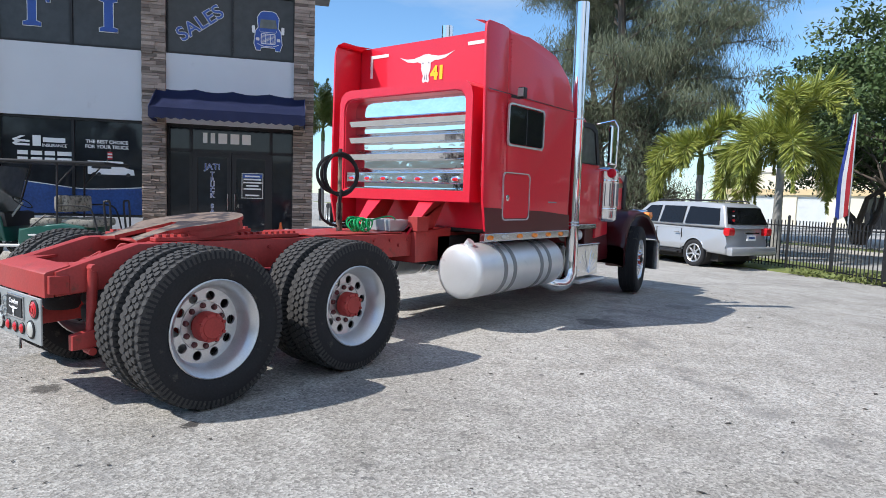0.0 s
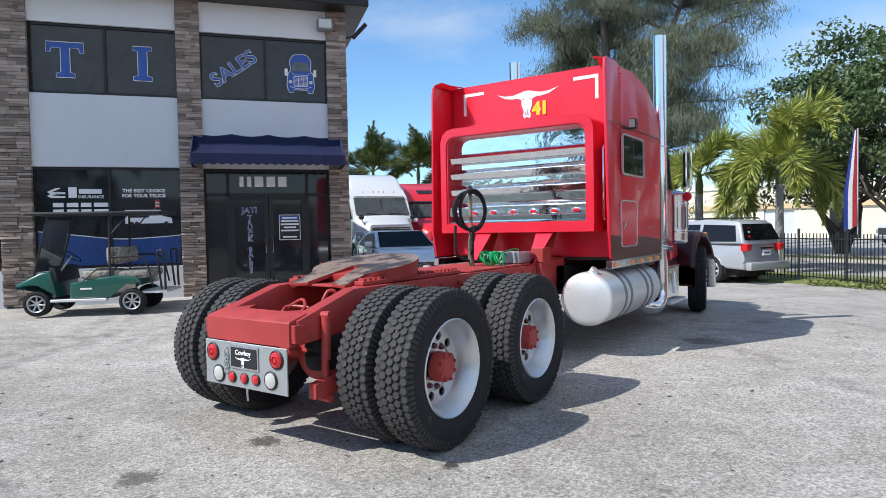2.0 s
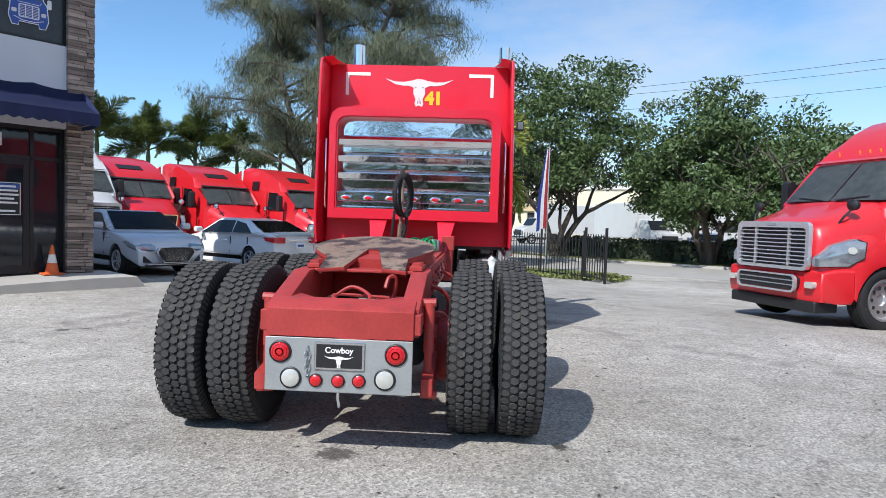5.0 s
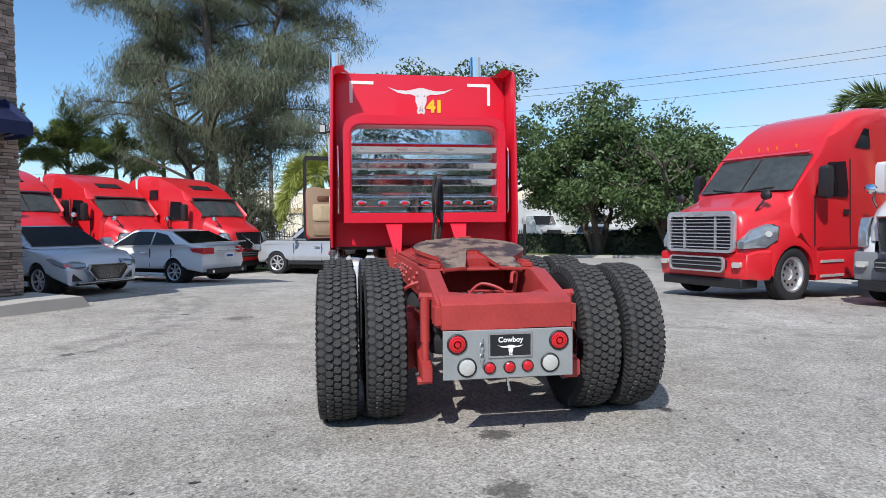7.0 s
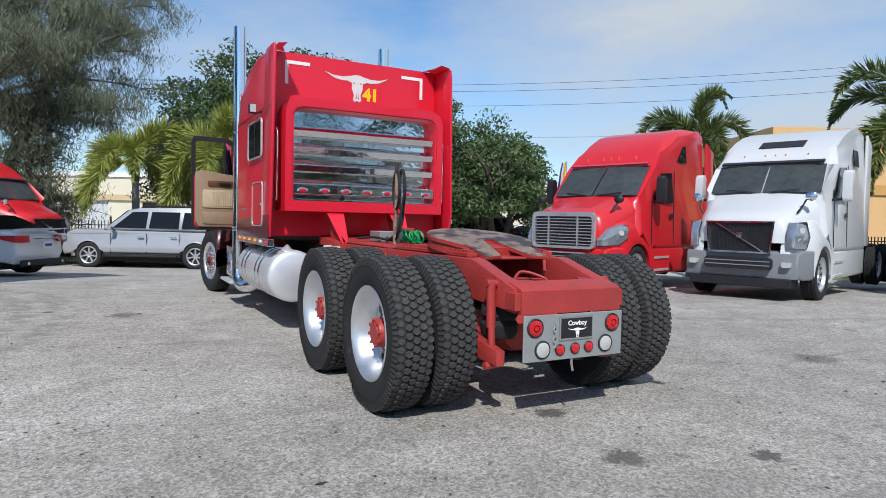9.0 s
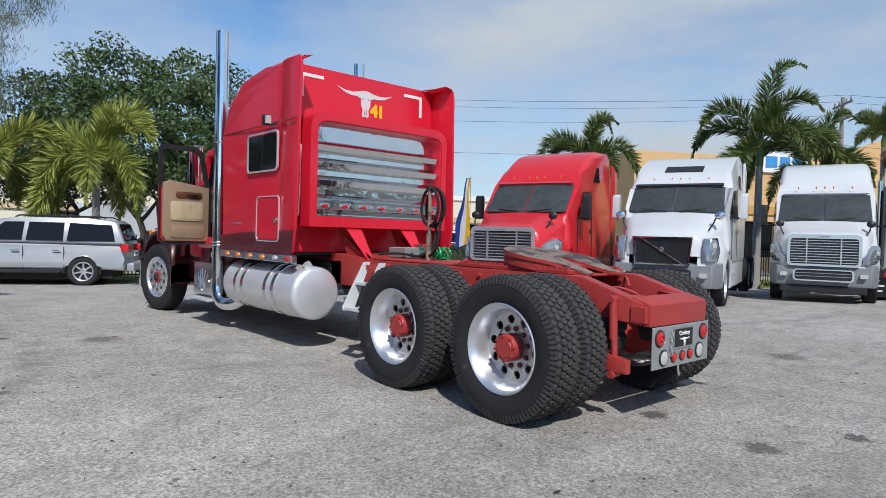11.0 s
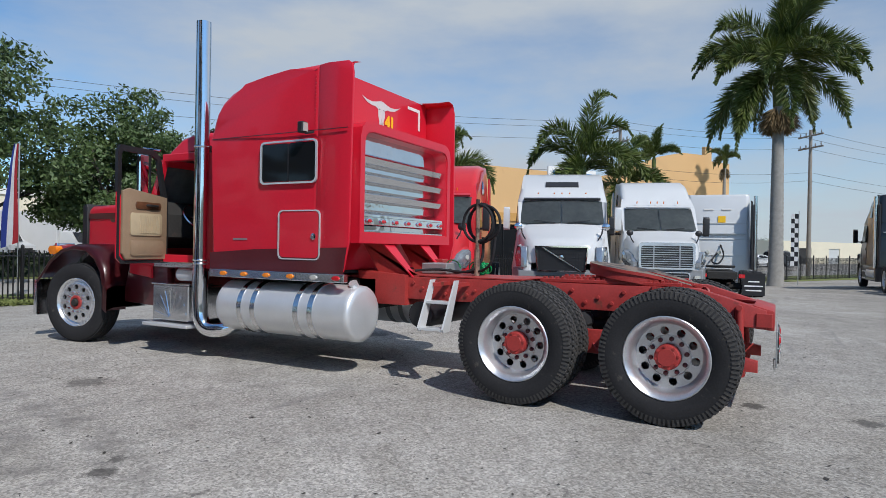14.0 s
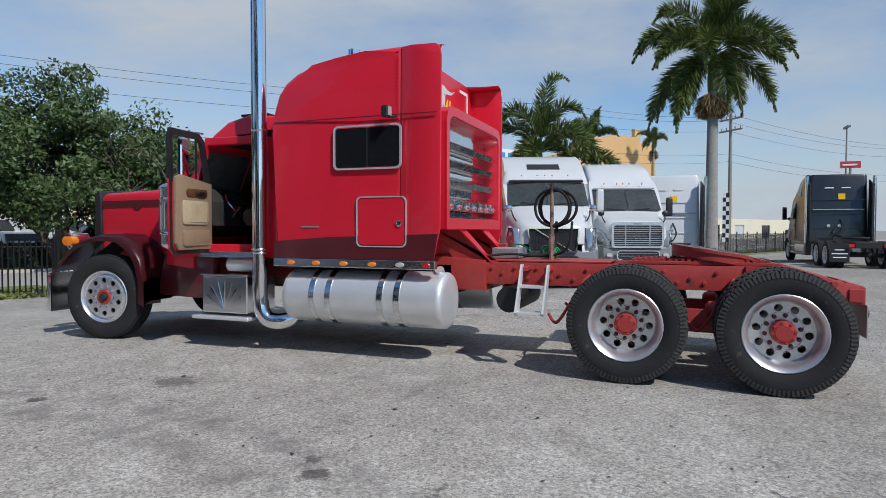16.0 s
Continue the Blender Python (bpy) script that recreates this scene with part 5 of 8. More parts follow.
# decals on the rear wall
longhorn(0.86, pose(0, 3.597, 3.045), sleeper, SILVERDEC)
lettering("41", 0.21, YELLOW, sleeper, pose(0.185, 3.592, 2.93, 90, 0, 0), "number_sticker", 0.012, 0.001)
for s in (-1, 1):
    corner = bmesh.new()
    box(corner, min(s * 0.62, s * 0.93), max(s * 0.62, s * 0.93), 3.594, 3.599, 3.205, 3.245)
    box(corner, min(s * 0.89, s * 0.93), max(s * 0.89, s * 0.93), 3.592, 3.597, 2.96, 3.205)
    part("reflective_tape", corner, STICKER, sleeper)
# struts from the frame down to the chassis, back sheet and box
for s in (-1, 1):
    st = part("strut", prism([(s * 0.30, 0.0), (s * 0.52, 0.0), (s * 0.42, -0.44), (s * 0.36, -0.44)], 0, 0.02, axis="y", warp=lambda x, y, z: (x, 3.20 + y + (z / 0.44) * 0.42, 1.42 + z)), RED, truck, "tapered sunlit red strut")
    part("strut_web", prism([(3.2, 1.42), (3.55, 1.42), (3.3, 1.06), (2.78, 1.06), (2.76, 1.0), (2.80, 1.0)], s * 0.40, s * 0.412), RED_FLAT, truck)
part("lower_back_sheet", B(-1.12, 1.12, 3.56, 3.59, 1.12, 1.42), RED, sleeper)
part("chassis_box", prism([(2.9, 0.72), (3.5, 0.72), (3.55, 1.1), (2.9, 1.06)], -0.5, 0.5, 0.01), RED_FLAT, truck)
part("dark_air_tank", cyl((-0.75, 2.55, 0.66), (0.2, 2.55, 0.66), 0.14, 20), BLACK, truck)
part("torque_box", B(-0.5, 0.5, 3.3, 5.2, 0.66, 1.0), DARK, truck)
part("floor_pan", B(-1.1, 1.1, 3.62, 5.2, 1.06, 1.1), DARK, truck)
tb = part("tool_box", B(-0.05, 0.36, 2.62, 2.95, 1.065, 1.19, 0.008), GALV, truck, "small dull metal box on the deck")
part("red_box", B(0.38, 0.52, 2.9, 3.1, 1.065, 1.23, 0.006), RED_FLAT, truck)
# hose pole
pole = part("hose_pole", cyl((-0.02, 2.24, 1.05), (-0.02, 2.24, 1.93), 0.022, 10), GREASE, truck, "upright pole carrying coiled air hoses")
part("pole_base", cyl((-0.02, 2.24, 1.05), (-0.02, 2.24, 1.36), 0.034, 10), GREASE, pole)
for k, (rx, rz, dx) in enumerate(((0.11, 0.21, -0.02), (0.095, 0.22, 0.03), (0.12, 0.20, 0.01))):
    pts = [(dx + rx * math.cos(a) * 0.5, 2.24 - 0.05 * k + rx * 1.9 * math.cos(a) + 0.02 * k, 1.66 + rz * math.sin(a)) for a in [2 * math.pi * i / 16 for i in range(17)]]
    part("black_hose", tube(pts, 0.017, 7, smooth=2), RUBBER, pole)
part("hose_drop", tube([(0.05, 2.2, 1.5), (0.02, 2.2, 1.25), (-0.05, 2.3, 1.12), (0.0, 2.55, 1.10), (0.1, 2.7, 1.15)], 0.017, 7, smooth=6), RUBBER, pole)
part("hose_drop", tube([(-0.06, 2.0, 1.5), (-0.08, 2.05, 1.2), (-0.02, 2.3, 1.1), (-0.1, 2.7, 1.12), (-0.2, 2.95, 1.1)], 0.015, 7, smooth=6), RUBBER, pole)
random.seed(5)
for k in range(13):
    cx, cy, cz = 0.10 + 0.018 * k + random.uniform(-0.01, 0.01), 2.30 + random.uniform(-0.04, 0.05), 1.14 + random.uniform(-0.012, 0.02)
    m_ = pose(cx, cy, cz, random.uniform(-25, 25), random.uniform(-18, 18), random.uniform(-35, 35))
    ring_ = [m_ @ Vector((0.012 * math.sin(a * 2), 0.062 * math.cos(a), 0.062 * math.sin(a))) for a in [2 * math.pi * i / 14 for i in range(15)]]
    part("green_air_line", tube(ring_, 0.009, 5), GREENH, pole, "green coiled air line")
part("green_air_line", tube([(0.08, 2.5, 1.14), (0.2, 2.6, 1.2), (0.28, 2.75, 1.22), (0.3, 2.85, 1.1)], 0.009, 5, smooth=6), GREENH, pole)
LADDER_SIDE = [(-0.70, 1.04), (-0.78, 1.04), (-1.04, 0.56), (-1.02, 0.53), (-0.90, 0.53)]
lad = part("deck_ladder", prism(LADDER_SIDE, 2.40, 2.42, axis="y"), WHITE, truck, "short white frame-mounted ladder")
part("stile", prism(LADDER_SIDE, 2.12, 2.14, axis="y"), WHITE, lad)
for z in (0.54, 0.80):
    part("rung", B(-1.02 + (z - 0.54) * 0.5, -0.90 + (z - 0.54) * 0.5, 2.14, 2.40, z, z + 0.03, 0.003), WHITE, lad)
for y in (2.15, 2.39):
    part("ladder_arm", B(-0.76, -0.43, y - 0.02, y + 0.02, 0.97, 1.01), RED_FLAT, lad)

# cab
cab = part("cab_back", B(-0.96, 0.96, 5.26, 5.32, 1.1, 2.64, 0.02), RED, truck)
def cab_warp(x, y, z):
    return (x * (1 - 0.06 * smooth01(2.0, 2.8, z)), y, z)
part("cab_roof", prism([(5.24, 2.52), (5.24, 2.68), (5.42, 2.77), (5.8, 2.80), (6.1, 2.73), (6.32, 2.58), (6.44, 2.44), (6.40, 2.42), (6.2, 2.55), (5.9, 2.56)], -0.97, 0.97, 0.06, 3, warp=cab_warp), RED, truck, "rounded red cab roof")
part("roof_vent", B(-0.85, -0.45, 5.55, 5.95, 2.79, 2.82, 0.012), BLACK, truck)
part("sun_visor", prism([(6.30, 2.50), (6.60, 2.36), (6.58, 2.33), (6.28, 2.46)], -0.92, 0.92, 0.004), RED, truck)
# cab linings near black: the interior's shade is put into their colour
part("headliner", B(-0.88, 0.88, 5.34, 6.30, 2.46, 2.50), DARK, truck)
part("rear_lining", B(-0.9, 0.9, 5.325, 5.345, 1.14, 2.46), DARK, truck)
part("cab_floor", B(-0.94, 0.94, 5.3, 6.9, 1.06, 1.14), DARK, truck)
part("firewall", B(-0.94, 0.94, 6.80, 6.95, 1.06, 1.93, 0.02), RED, truck)
part("dashboard", prism([(6.35, 1.45), (6.35, 1.75), (6.5, 1.92), (6.8, 1.95), (6.8, 1.3)], -0.9, 0.9, 0.02), DARK, truck)
for x in (-0.93, 0.0, 0.93):
    part("windscreen_pillar", tube([(x, 6.42, 2.46), (x, 6.66, 1.92)], 0.03 if x else 0.015, 8), RED, truck)
for s in (-1, 1):
    part("windscreen", prism([(6.415, 2.46), (6.655, 1.92), (6.665, 1.925), (6.425, 2.465)], min(s * 0.01, s * 0.92), max(s * 0.01, s * 0.92)), GLASS2, truck)
    part("rear_post", B(min(s * 0.90, s * 0.975), max(s * 0.90, s * 0.975), 5.28, 5.52, 1.1, 2.56, 0.01), RED, truck)
    part("front_post", prism([(6.62, 1.1), (6.62, 1.95), (6.42, 2.46), (6.36, 2.46), (6.52, 1.95), (6.52, 1.1)], s * 0.90, s * 0.975), RED, truck)
    part("sill", B(min(s * 0.88, s * 0.985), max(s * 0.88, s * 0.985), 5.28, 6.66, 1.06, 1.22, 0.008), RED, truck)
    part("header", B(min(s * 0.86, s * 0.955), max(s * 0.86, s * 0.955), 5.3, 6.42, 2.44, 2.54, 0.01), RED, truck)
    part("cowl_side", prism([(6.60, 0.90), (6.60, 1.95), (6.98, 1.92), (7.05, 0.95)], s * 0.78, s * 0.97, 0.02), RED, truck)
    part("lower_skirt", prism([(6.32, 0.52), (6.32, 1.06), (7.1, 1.10), (7.25, 0.55)], s * 0.80, s * 0.93, 0.02), MAROON, truck)
part("seat", prism(rrect(5.42, 6.0, 1.45, 1.66, 0.06), -0.75, -0.25, 0.03), BLACK, truck)
part("seat_back", prism([(5.40, 1.6), (5.55, 1.6), (5.48, 2.4), (5.36, 2.4)], -0.75, -0.25, 0.03), BLACK, truck)
part("steering_wheel", lathe([(0, 0.225), (0.012, 0.24), (0.0, 0.255), (-0.012, 0.24), (0, 0.225)], 28, "z", None, pose(-0.5, 6.22, 1.72, 48, 0, 0)), STEEL, truck)
part("steering_column", cyl((-0.5, 6.24, 1.70), (-0.5, 6.5, 1.42), 0.03, 10), STEEL, truck)
part("wheel_spokes", tube([(-0.72, 6.22, 1.72), (-0.5, 6.25, 1.69), (-0.28, 6.22, 1.72)], 0.012, 6), STEEL, truck)

# hood, grille, fenders
def hood_warp(x, y, z):
    k = 1 - 0.30 * smooth01(6.9, 8.65, y)
    return (x * k, y, z)
hood = part("hood", prism([(6.93, 1.02), (6.93, 1.90), (7.05, 1.935), (8.57, 1.915), (8.65, 1.86), (8.67, 1.0)], -0.80, 0.80, 0.09, 4, warp=hood_warp), RED, truck, "long red squared hood")
for s in (-1, 1):
    part("hood_stripe", prism([(7.0, 1.70), (7.0, 1.80), (8.62, 1.80), (8.62, 1.72)], s * 0.79, s * 0.806, warp=hood_warp), MAROON, hood)
    part("hood_badge", prism([(7.85 + 0.09 * math.cos(a), 1.70 + 0.04 * math.sin(a)) for a in [2 * math.pi * i / 20 for i in range(20)]], s * 0.80, s * 0.815, warp=hood_warp), MAROON, hood)
part("grille_shell", prism([(8.63, 0.95), (8.63, 1.90), (8.66, 1.95), (8.75, 1.92), (8.77, 0.95)], -0.58, 0.58, 0.02), BLACK, truck, "dark grille surround")
for k in range(12):
    part("grille_bar", B(-0.50 + k * 0.088, -0.49 + k * 0.088, 8.75, 8.785, 1.0, 1.86), STEEL, truck)
part("hood_ornament", tube([(0.0, 8.50, 1.93), (0.0, 8.60, 1.96), (0, 8.40, 2.0)], 0.012, 6), CHROME, truck)
part("bumper", prism([(8.86, 0.28), (8.86, 0.80), (8.93, 0.80), (8.95, 0.28)], -1.19, 1.19, 0.02), STEEL, truck, "flat chrome bumper")
for s in (-1, 1):
    arch = [(7.02, 0.46), (7.02, 0.75), (7.10, 1.02), (7.25, 1.20), (7.48, 1.30), (7.80, 1.315), (8.10, 1.26), (8.36, 1.12), (8.56, 0.93), (8.70, 0.80)]
    inn = [(7.14, 0.46), (7.14, 0.75), (7.20, 0.97), (7.33, 1.13), (7.52, 1.235), (7.80, 1.25), (8.07, 1.20), (8.31, 1.07), (8.50, 0.90), (8.66, 0.76)]
    fen = bmesh.new()
    xs = (s * 1.20, s * 1.185, s * 1.10, s * 0.72)
    dz = (-0.05, -0.01, 0.02, 0.03)
    rows = [[fen.verts.new((x, y, z + d)) for (y, z) in arch] for x, d in zip(xs, dz)]
    edge = [fen.verts.new((s * 1.185, y, z)) for y, z in inn]
    for a, c in [(edge, rows[0])] + list(zip(rows, rows[1:])):
        for i in range(len(arch) - 1):
            fen.faces.new((a[i], a[i + 1], c[i + 1], c[i]))
    bmesh.ops.solidify(fen, geom=fen.faces[:], thickness=0.015)
    f = part("fender", fen, MAROON, truck, "long maroon front fender", pose(0, 0.17, 0), smooth=50)
    part("fender_liner", prism([(7.03, 0.5), (7.03, 1.0), (7.2, 1.22), (7.5, 1.31), (8.0, 1.28), (8.5, 0.98), (8.65, 0.8)] + [(8.5, 0.8), (7.9, 1.15), (7.4, 1.1), (7.15, 0.5)], s * 0.60, s * 0.72), DARK, f)
    part("mud_guard", B(min(s * 0.9, s * 1.19), max(s * 0.9, s * 1.19), 7.04, 7.06, 0.44, 0.75), MAROON, f)
    part("turn_lamp", prism(rrect(8.40, 8.60, 1.18, 1.30, 0.04), s * 0.98, s * 1.08, 0.02), AMBER, f)
    hl = part("headlamp", prism(rrect(8.70, 8.83, 1.12, 1.34, 0.04), s * 0.70, s * 0.97, 0.03), CHROME, truck)
    ac = part("air_cleaner", lathe([(1.16, 0.001), (1.16, 0.16), (1.19, 0.185), (1.22, 0.19), (1.88, 0.19), (1.90, 0.2), (1.93, 0.2), (1.96, 0.17), (2.0, 0.06), (2.0, 0.001)], 32, "z", None, pose(s * 0.98, 6.86, 0)), STEEL, truck, "chrome external air cleaner canister")
    for z in (1.35, 1.78):
        part("band", lathe([(z - 0.02, 0.192), (z, 0.198), (z + 0.02, 0.192)], 32, "z", None, pose(s * 0.98, 6.86, 0)), CHROME, ac)
    bm = bmesh.new()
    for k in range(16):
        a = 2 * math.pi * k / 16
        cyl((s * 0.98 + 0.192 * math.cos(a), 6.86 + 0.192 * math.sin(a), 1.40), (s * 0.98 + 0.192 * math.cos(a), 6.86 + 0.192 * math.sin(a), 1.74), 0.008, 5, bm)
    tagged(part("perforated_screen", bm, GREYBUMP, ac), kind="stuff")

# doors: the right one shut, the left one swung open


def cab_door(m, s, label):
    """Hinge on the local z axis; the door runs along -y from it; its inner side faces -s x."""
    d = part("cab_door", prism([(0, 0), (-0.90, 0), (-0.98, 0.06), (-0.98, 0.86), (0, 0.86)], 0, s * 0.035, 0.008), RED, truck, label, m)
    outer = [(0, 0.86), (-0.98, 0.86), (-0.98, 1.36), (-0.93, 1.44), (-0.28, 1.44), (-0.14, 1.36)]
    inner = [(-0.09, 0.87), (-0.91, 0.87), (-0.91, 1.33), (-0.88, 1.37), (-0.32, 1.37), (-0.21, 1.32)]
    part("window_frame", ringframe(outer, inner, 0.0, s * 0.045), BLACK, d)
    part("edge_seal", ringframe([(0.01, -0.01), (-0.91, -0.01), (-0.99, 0.06), (-0.99, 0.87), (0.01, 0.87)], [(-0.04, 0.03), (-0.88, 0.03), (-0.95, 0.09), (-0.95, 0.83), (-0.04, 0.83)], -s * 0.012, 0.0), BLACK, d)
    # trim is tan on the open door; black on the shut one stands for shade
    trim = part("door_trim", prism([(-0.05, 0.04), (-0.86, 0.04), (-0.93, 0.12), (-0.93, 0.88), (-0.80, 0.92), (-0.05, 0.84)], 0, -s * 0.05, 0.02), TAN if s < 0 else BLACK, d, "moulded inner trim")
    part("trim_insert", prism(rrect(-0.80, -0.18, 0.34, 0.62, 0.04), -s * 0.05, -s * 0.065, 0.008), TAN2 if s < 0 else BLACK, trim)
    for k in range(9):
        part("pleat", B(min(-s * 0.065, -s * 0.072), max(-s * 0.065, -s * 0.072), -0.62 + k * 0.045, -0.59 + k * 0.045, 0.37, 0.59), TAN2 if s < 0 else BLACK, trim)
    part("pocket", prism(rrect(-0.80, -0.15, 0.09, 0.28, 0.04), -s * 0.05, -s * 0.07, 0.01), TAN if s < 0 else BLACK, trim)
    part("wood_panel", prism(rrect(-0.70, -0.2, 0.67, 0.76, 0.03), -s * 0.05, -s * 0.062, 0.006), WOODTRIM, trim)
    part("pull_handle", tube([(-s * 0.05, -0.5, 0.72), (-s * 0.09, -0.46, 0.72), (-s * 0.09, -0.3, 0.72), (-s * 0.05, -0.26, 0.72)], 0.014, 6), BLACK, trim)
    if s > 0:
        part("door_glass", prism(inner, s * 0.015, s * 0.022), GLASS2, d)
    part("vent_divider", B(min(0, s * 0.02), max(0, s * 0.02), -0.36, -0.34, 0.87, 1.40), BLACK, d)
    mr = part("mirror", B(min(s * 0.26, s * 0.32), max(s * 0.26, s * 0.32), -0.26, -0.06, 0.86, 1.42, 0.02), CHROME, d, "tall chrome door mirror")
    part("mirror_glass", B(min(s * 0.275, s * 0.305), max(s * 0.275, s * 0.305), -0.266, -0.26, 0.89, 1.39), GLASS, mr)
    part("mirror_arm", tube([(s * 0.03, -0.12, 1.46), (s * 0.30, -0.14, 1.50), (s * 0.36, -0.15, 1.40), (s * 0.36, -0.15, 0.85), (s * 0.30, -0.14, 0.78), (s * 0.03, -0.12, 0.80)], 0.013, 7), CHROME, mr)
    part("spot_mirror", lathe([(-0.02, 0.001), (-0.01, 0.06), (0.01, 0.07), (0.02, 0.001)], 16, "y", None, pose(s * 0.30, -0.16, 0.74)), RED, mr)
    return d


cab_door(pose(0.975, 6.52, 1.14), 1, "closed red cab door with a chrome mirror")
cab_door(pose(-0.92, 6.36, 1.12, 0, 0, -82) @ Matrix.Diagonal((1, 0.80, 1, 1)), -1, "open red cab door showing tan trim")


# ---- other trucks ----
GRILLEM = mat("bright_grille_plating", (0.70, 0.72, 0.75), 0.25, 0.7, 0.05, 6, 60)
WHEEL_PLAIN = finish(lathe([(0.02, 0.001), (0.02, 0.09), (0.05, 0.10), (0.05, 0.15), (0.075, 0.25), (0.07, 0.28), (0.12, 0.30), (0.125, 0.335), (-0.12, 0.335)], 28, "x"), ALUW, 40)
TYRE_PLAIN = tyre_mesh(0.51, 0.28, "rib", 0.325, 40)
HOLES_PLAIN = bmesh.new()
for _i in range(10):
    _a = 2 * math.pi * _i / 10
    lathe([(0.06, 0.03), (0.072, 0.03), (0.073, 0.001)], 8, "x", HOLES_PLAIN, pose(0, 0.2 * math.cos(_a), 0.2 * math.sin(_a)))
HOLES_PLAIN = finish(HOLES_PLAIN, DARK, 40)


def plain_wheel(parent, x, y, s):
    w = part("wheel", WHEEL_PLAIN, None, parent, "", pose(x, y, 0.505, 0, 0, 0 if s > 0 else 180))
    part("tyre", TYRE_PLAIN, None, w)
    part("hand_hole_ring", HOLES_PLAIN, None, w)


def road_truck(m, paint, style, label, group="", bumper=None, rear_detail=False):
    """A modern high-roof sleeper truck; origin under the front axle, nose along +y. style: 'slat' or 'diagonal' grille."""
    t = thing("semi_truck", m, label, "truck", group)
    bumper = bumper or paint
    slat = style == "slat"
    H = 3.82 if slat else 3.68
    # cab and sleeper
    if slat:
        prof = [(0.02, 1.12), (0.02, 1.95), (-0.10, 2.04), (-0.80, 2.78), (-0.90, 2.88), (-1.14, 3.12), (-1.5, 3.43), (-1.95, 3.66), (-2.5, 3.80), (-3.2, H), (-3.55, H - 0.03), (-3.6, H - 0.12), (-3.6, 0.85), (-0.66, 0.85), (-0.66, 1.12)]
    else:
        prof = [(0.02, 1.12), (0.02, 1.95), (-0.12, 2.04), (-0.62, 2.66), (-0.70, 2.80), (-1.05, 3.04), (-1.55, 3.30), (-2.05, 3.48), (-2.6, 3.61), (-3.2, H), (-3.5, H - 0.03), (-3.6, H - 0.12), (-3.6, 0.85), (-0.66, 0.85), (-0.66, 1.12)]

    def w_(x, y, z):
        k = 1 - 0.10 * smooth01(2.0, 3.8, z) - 0.10 * smooth01(-0.9, 0.1, y) * smooth01(1.2, 2.2, z) - 0.05 * smooth01(-2.0, -0.9, y) * smooth01(2.6, 3.2, z)
        return (x * k, y, z)
    cabm = part("cab", prism(prof, -1.2, 1.2, 0.17, 5, warp=w_), paint, t)

    def skin(pts, x, name, material, parent=cabm, depth=0.012):
        """Flush panels on both flanks."""
        for s in (-1, 1):
            part(name, prism(pts, s * x, s * (x + depth), warp=w_), material, parent)
    # windscreen set into the slope
    y0, z0, y1, z1 = (-0.10, 2.07, -0.77, 2.76) if slat else (-0.12, 2.07, -0.62, 2.66)
    n = Vector((z1 - z0, y0 - y1)).normalized()
    for a, c in ((-1.0, -0.012), (0.012, 1.0)):
        bm = bmesh.new()
        g = []
        for i in range(6):
            u = a + (c - a) * i / 5
            col = []
            for j in range(4):
                q = j / 3
                y, z = y0 + (y1 - y0) * q, z0 + (z1 - z0) * q
                bow = 0.05 * (1 - u * u) - 0.14 * max(0, abs(u) - 0.82)
                x = u * (1.05 - 0.035 * q)
                col.append(bm.verts.new((x, y + n.x * 0.03 + bow, z + n.y * 0.03)))
            g.append(col)
        for i in range(5):
            for j in range(3):
                bm.faces.new((g[i][j], g[i + 1][j], g[i + 1][j + 1], g[i][j + 1]))
        bmesh.ops.solidify(bm, geom=bm.faces[:], thickness=0.05)
        part("windscreen", bm, GLASS2, cabm)
    for s in (-1, 1):
        part("wiper", tube([(s * 0.15, -0.02, 2.10), (s * 0.7, -0.08, 2.16)], 0.012, 5), BLACK, cabm)
    part("wind_visor", prism([(y1 + 0.08, z1 + 0.04), (y1 + 0.10, z1 + 0.07), (y1 - 0.02, z1 + 0.12), (y1 - 0.03, z1 + 0.08)], -0.98, 0.98), paint if slat else BLACK, cabm)
    for x in (-0.62, -0.2, 0.0, 0.2, 0.62):
        part("roof_marker", cyl((x, -0.86, z1 + 0.20), (x, -0.84, z1 + 0.27), 0.016, 6), AMBER, cabm)
    if not slat:
        part("roof_intake", prism([(-1.17, 3.09), (-1.47, 3.245), (-1.46, 3.275), (-1.15, 3.12)], -0.44, 0.44), BLACK, cabm)
    # side glass, door lines, sleeper windows
    skin([(-0.62, 1.98), (-0.72, 2.14), (-1.0, 2.62), (-1.55, 2.66), (-1.6, 2.05), (-1.55, 1.96)], 1.195, "door_glass", GLASS)
    skin([(-0.58, 1.02), (-0.60, 1.94), (-0.575, 1.94), (-0.555, 1.02)], 1.195, "door_seam", BLACK)
    skin([(-1.70, 1.02), (-1.72, 2.72), (-1.70, 2.72), (-1.68, 1.02)], 1.195, "door_seam", BLACK)
    skin([(-1.45, 1.62), (-1.62, 1.62), (-1.62, 1.72), (-1.45, 1.72)], 1.2, "door_handle", BLACK)
    skin([(-1.9, 2.95), (-2.25, 3.35), (-2.42, 3.35), (-2.42, 2.95)] if slat else [(-2.3, 2.75), (-2.3, 3.1), (-2.75, 3.1), (-2.75, 2.75)], 1.195, "sleeper_glass", GLASS)
    # hood
    if slat:
        hs = [(1.06, 0.76, 1.64), (0.98, 0.82, 1.70), (0.7, 0.90, 1.78), (0.3, 0.96, 1.90), (-0.06, 1.0, 2.06)]
    else:
        hs = [(1.05, 0.66, 1.52), (0.98, 0.74, 1.60), (0.7, 0.86, 1.72), (0.3, 0.94, 1.88), (-0.06, 1.0, 2.06)]
    bm = bmesh.new()
    prev = None
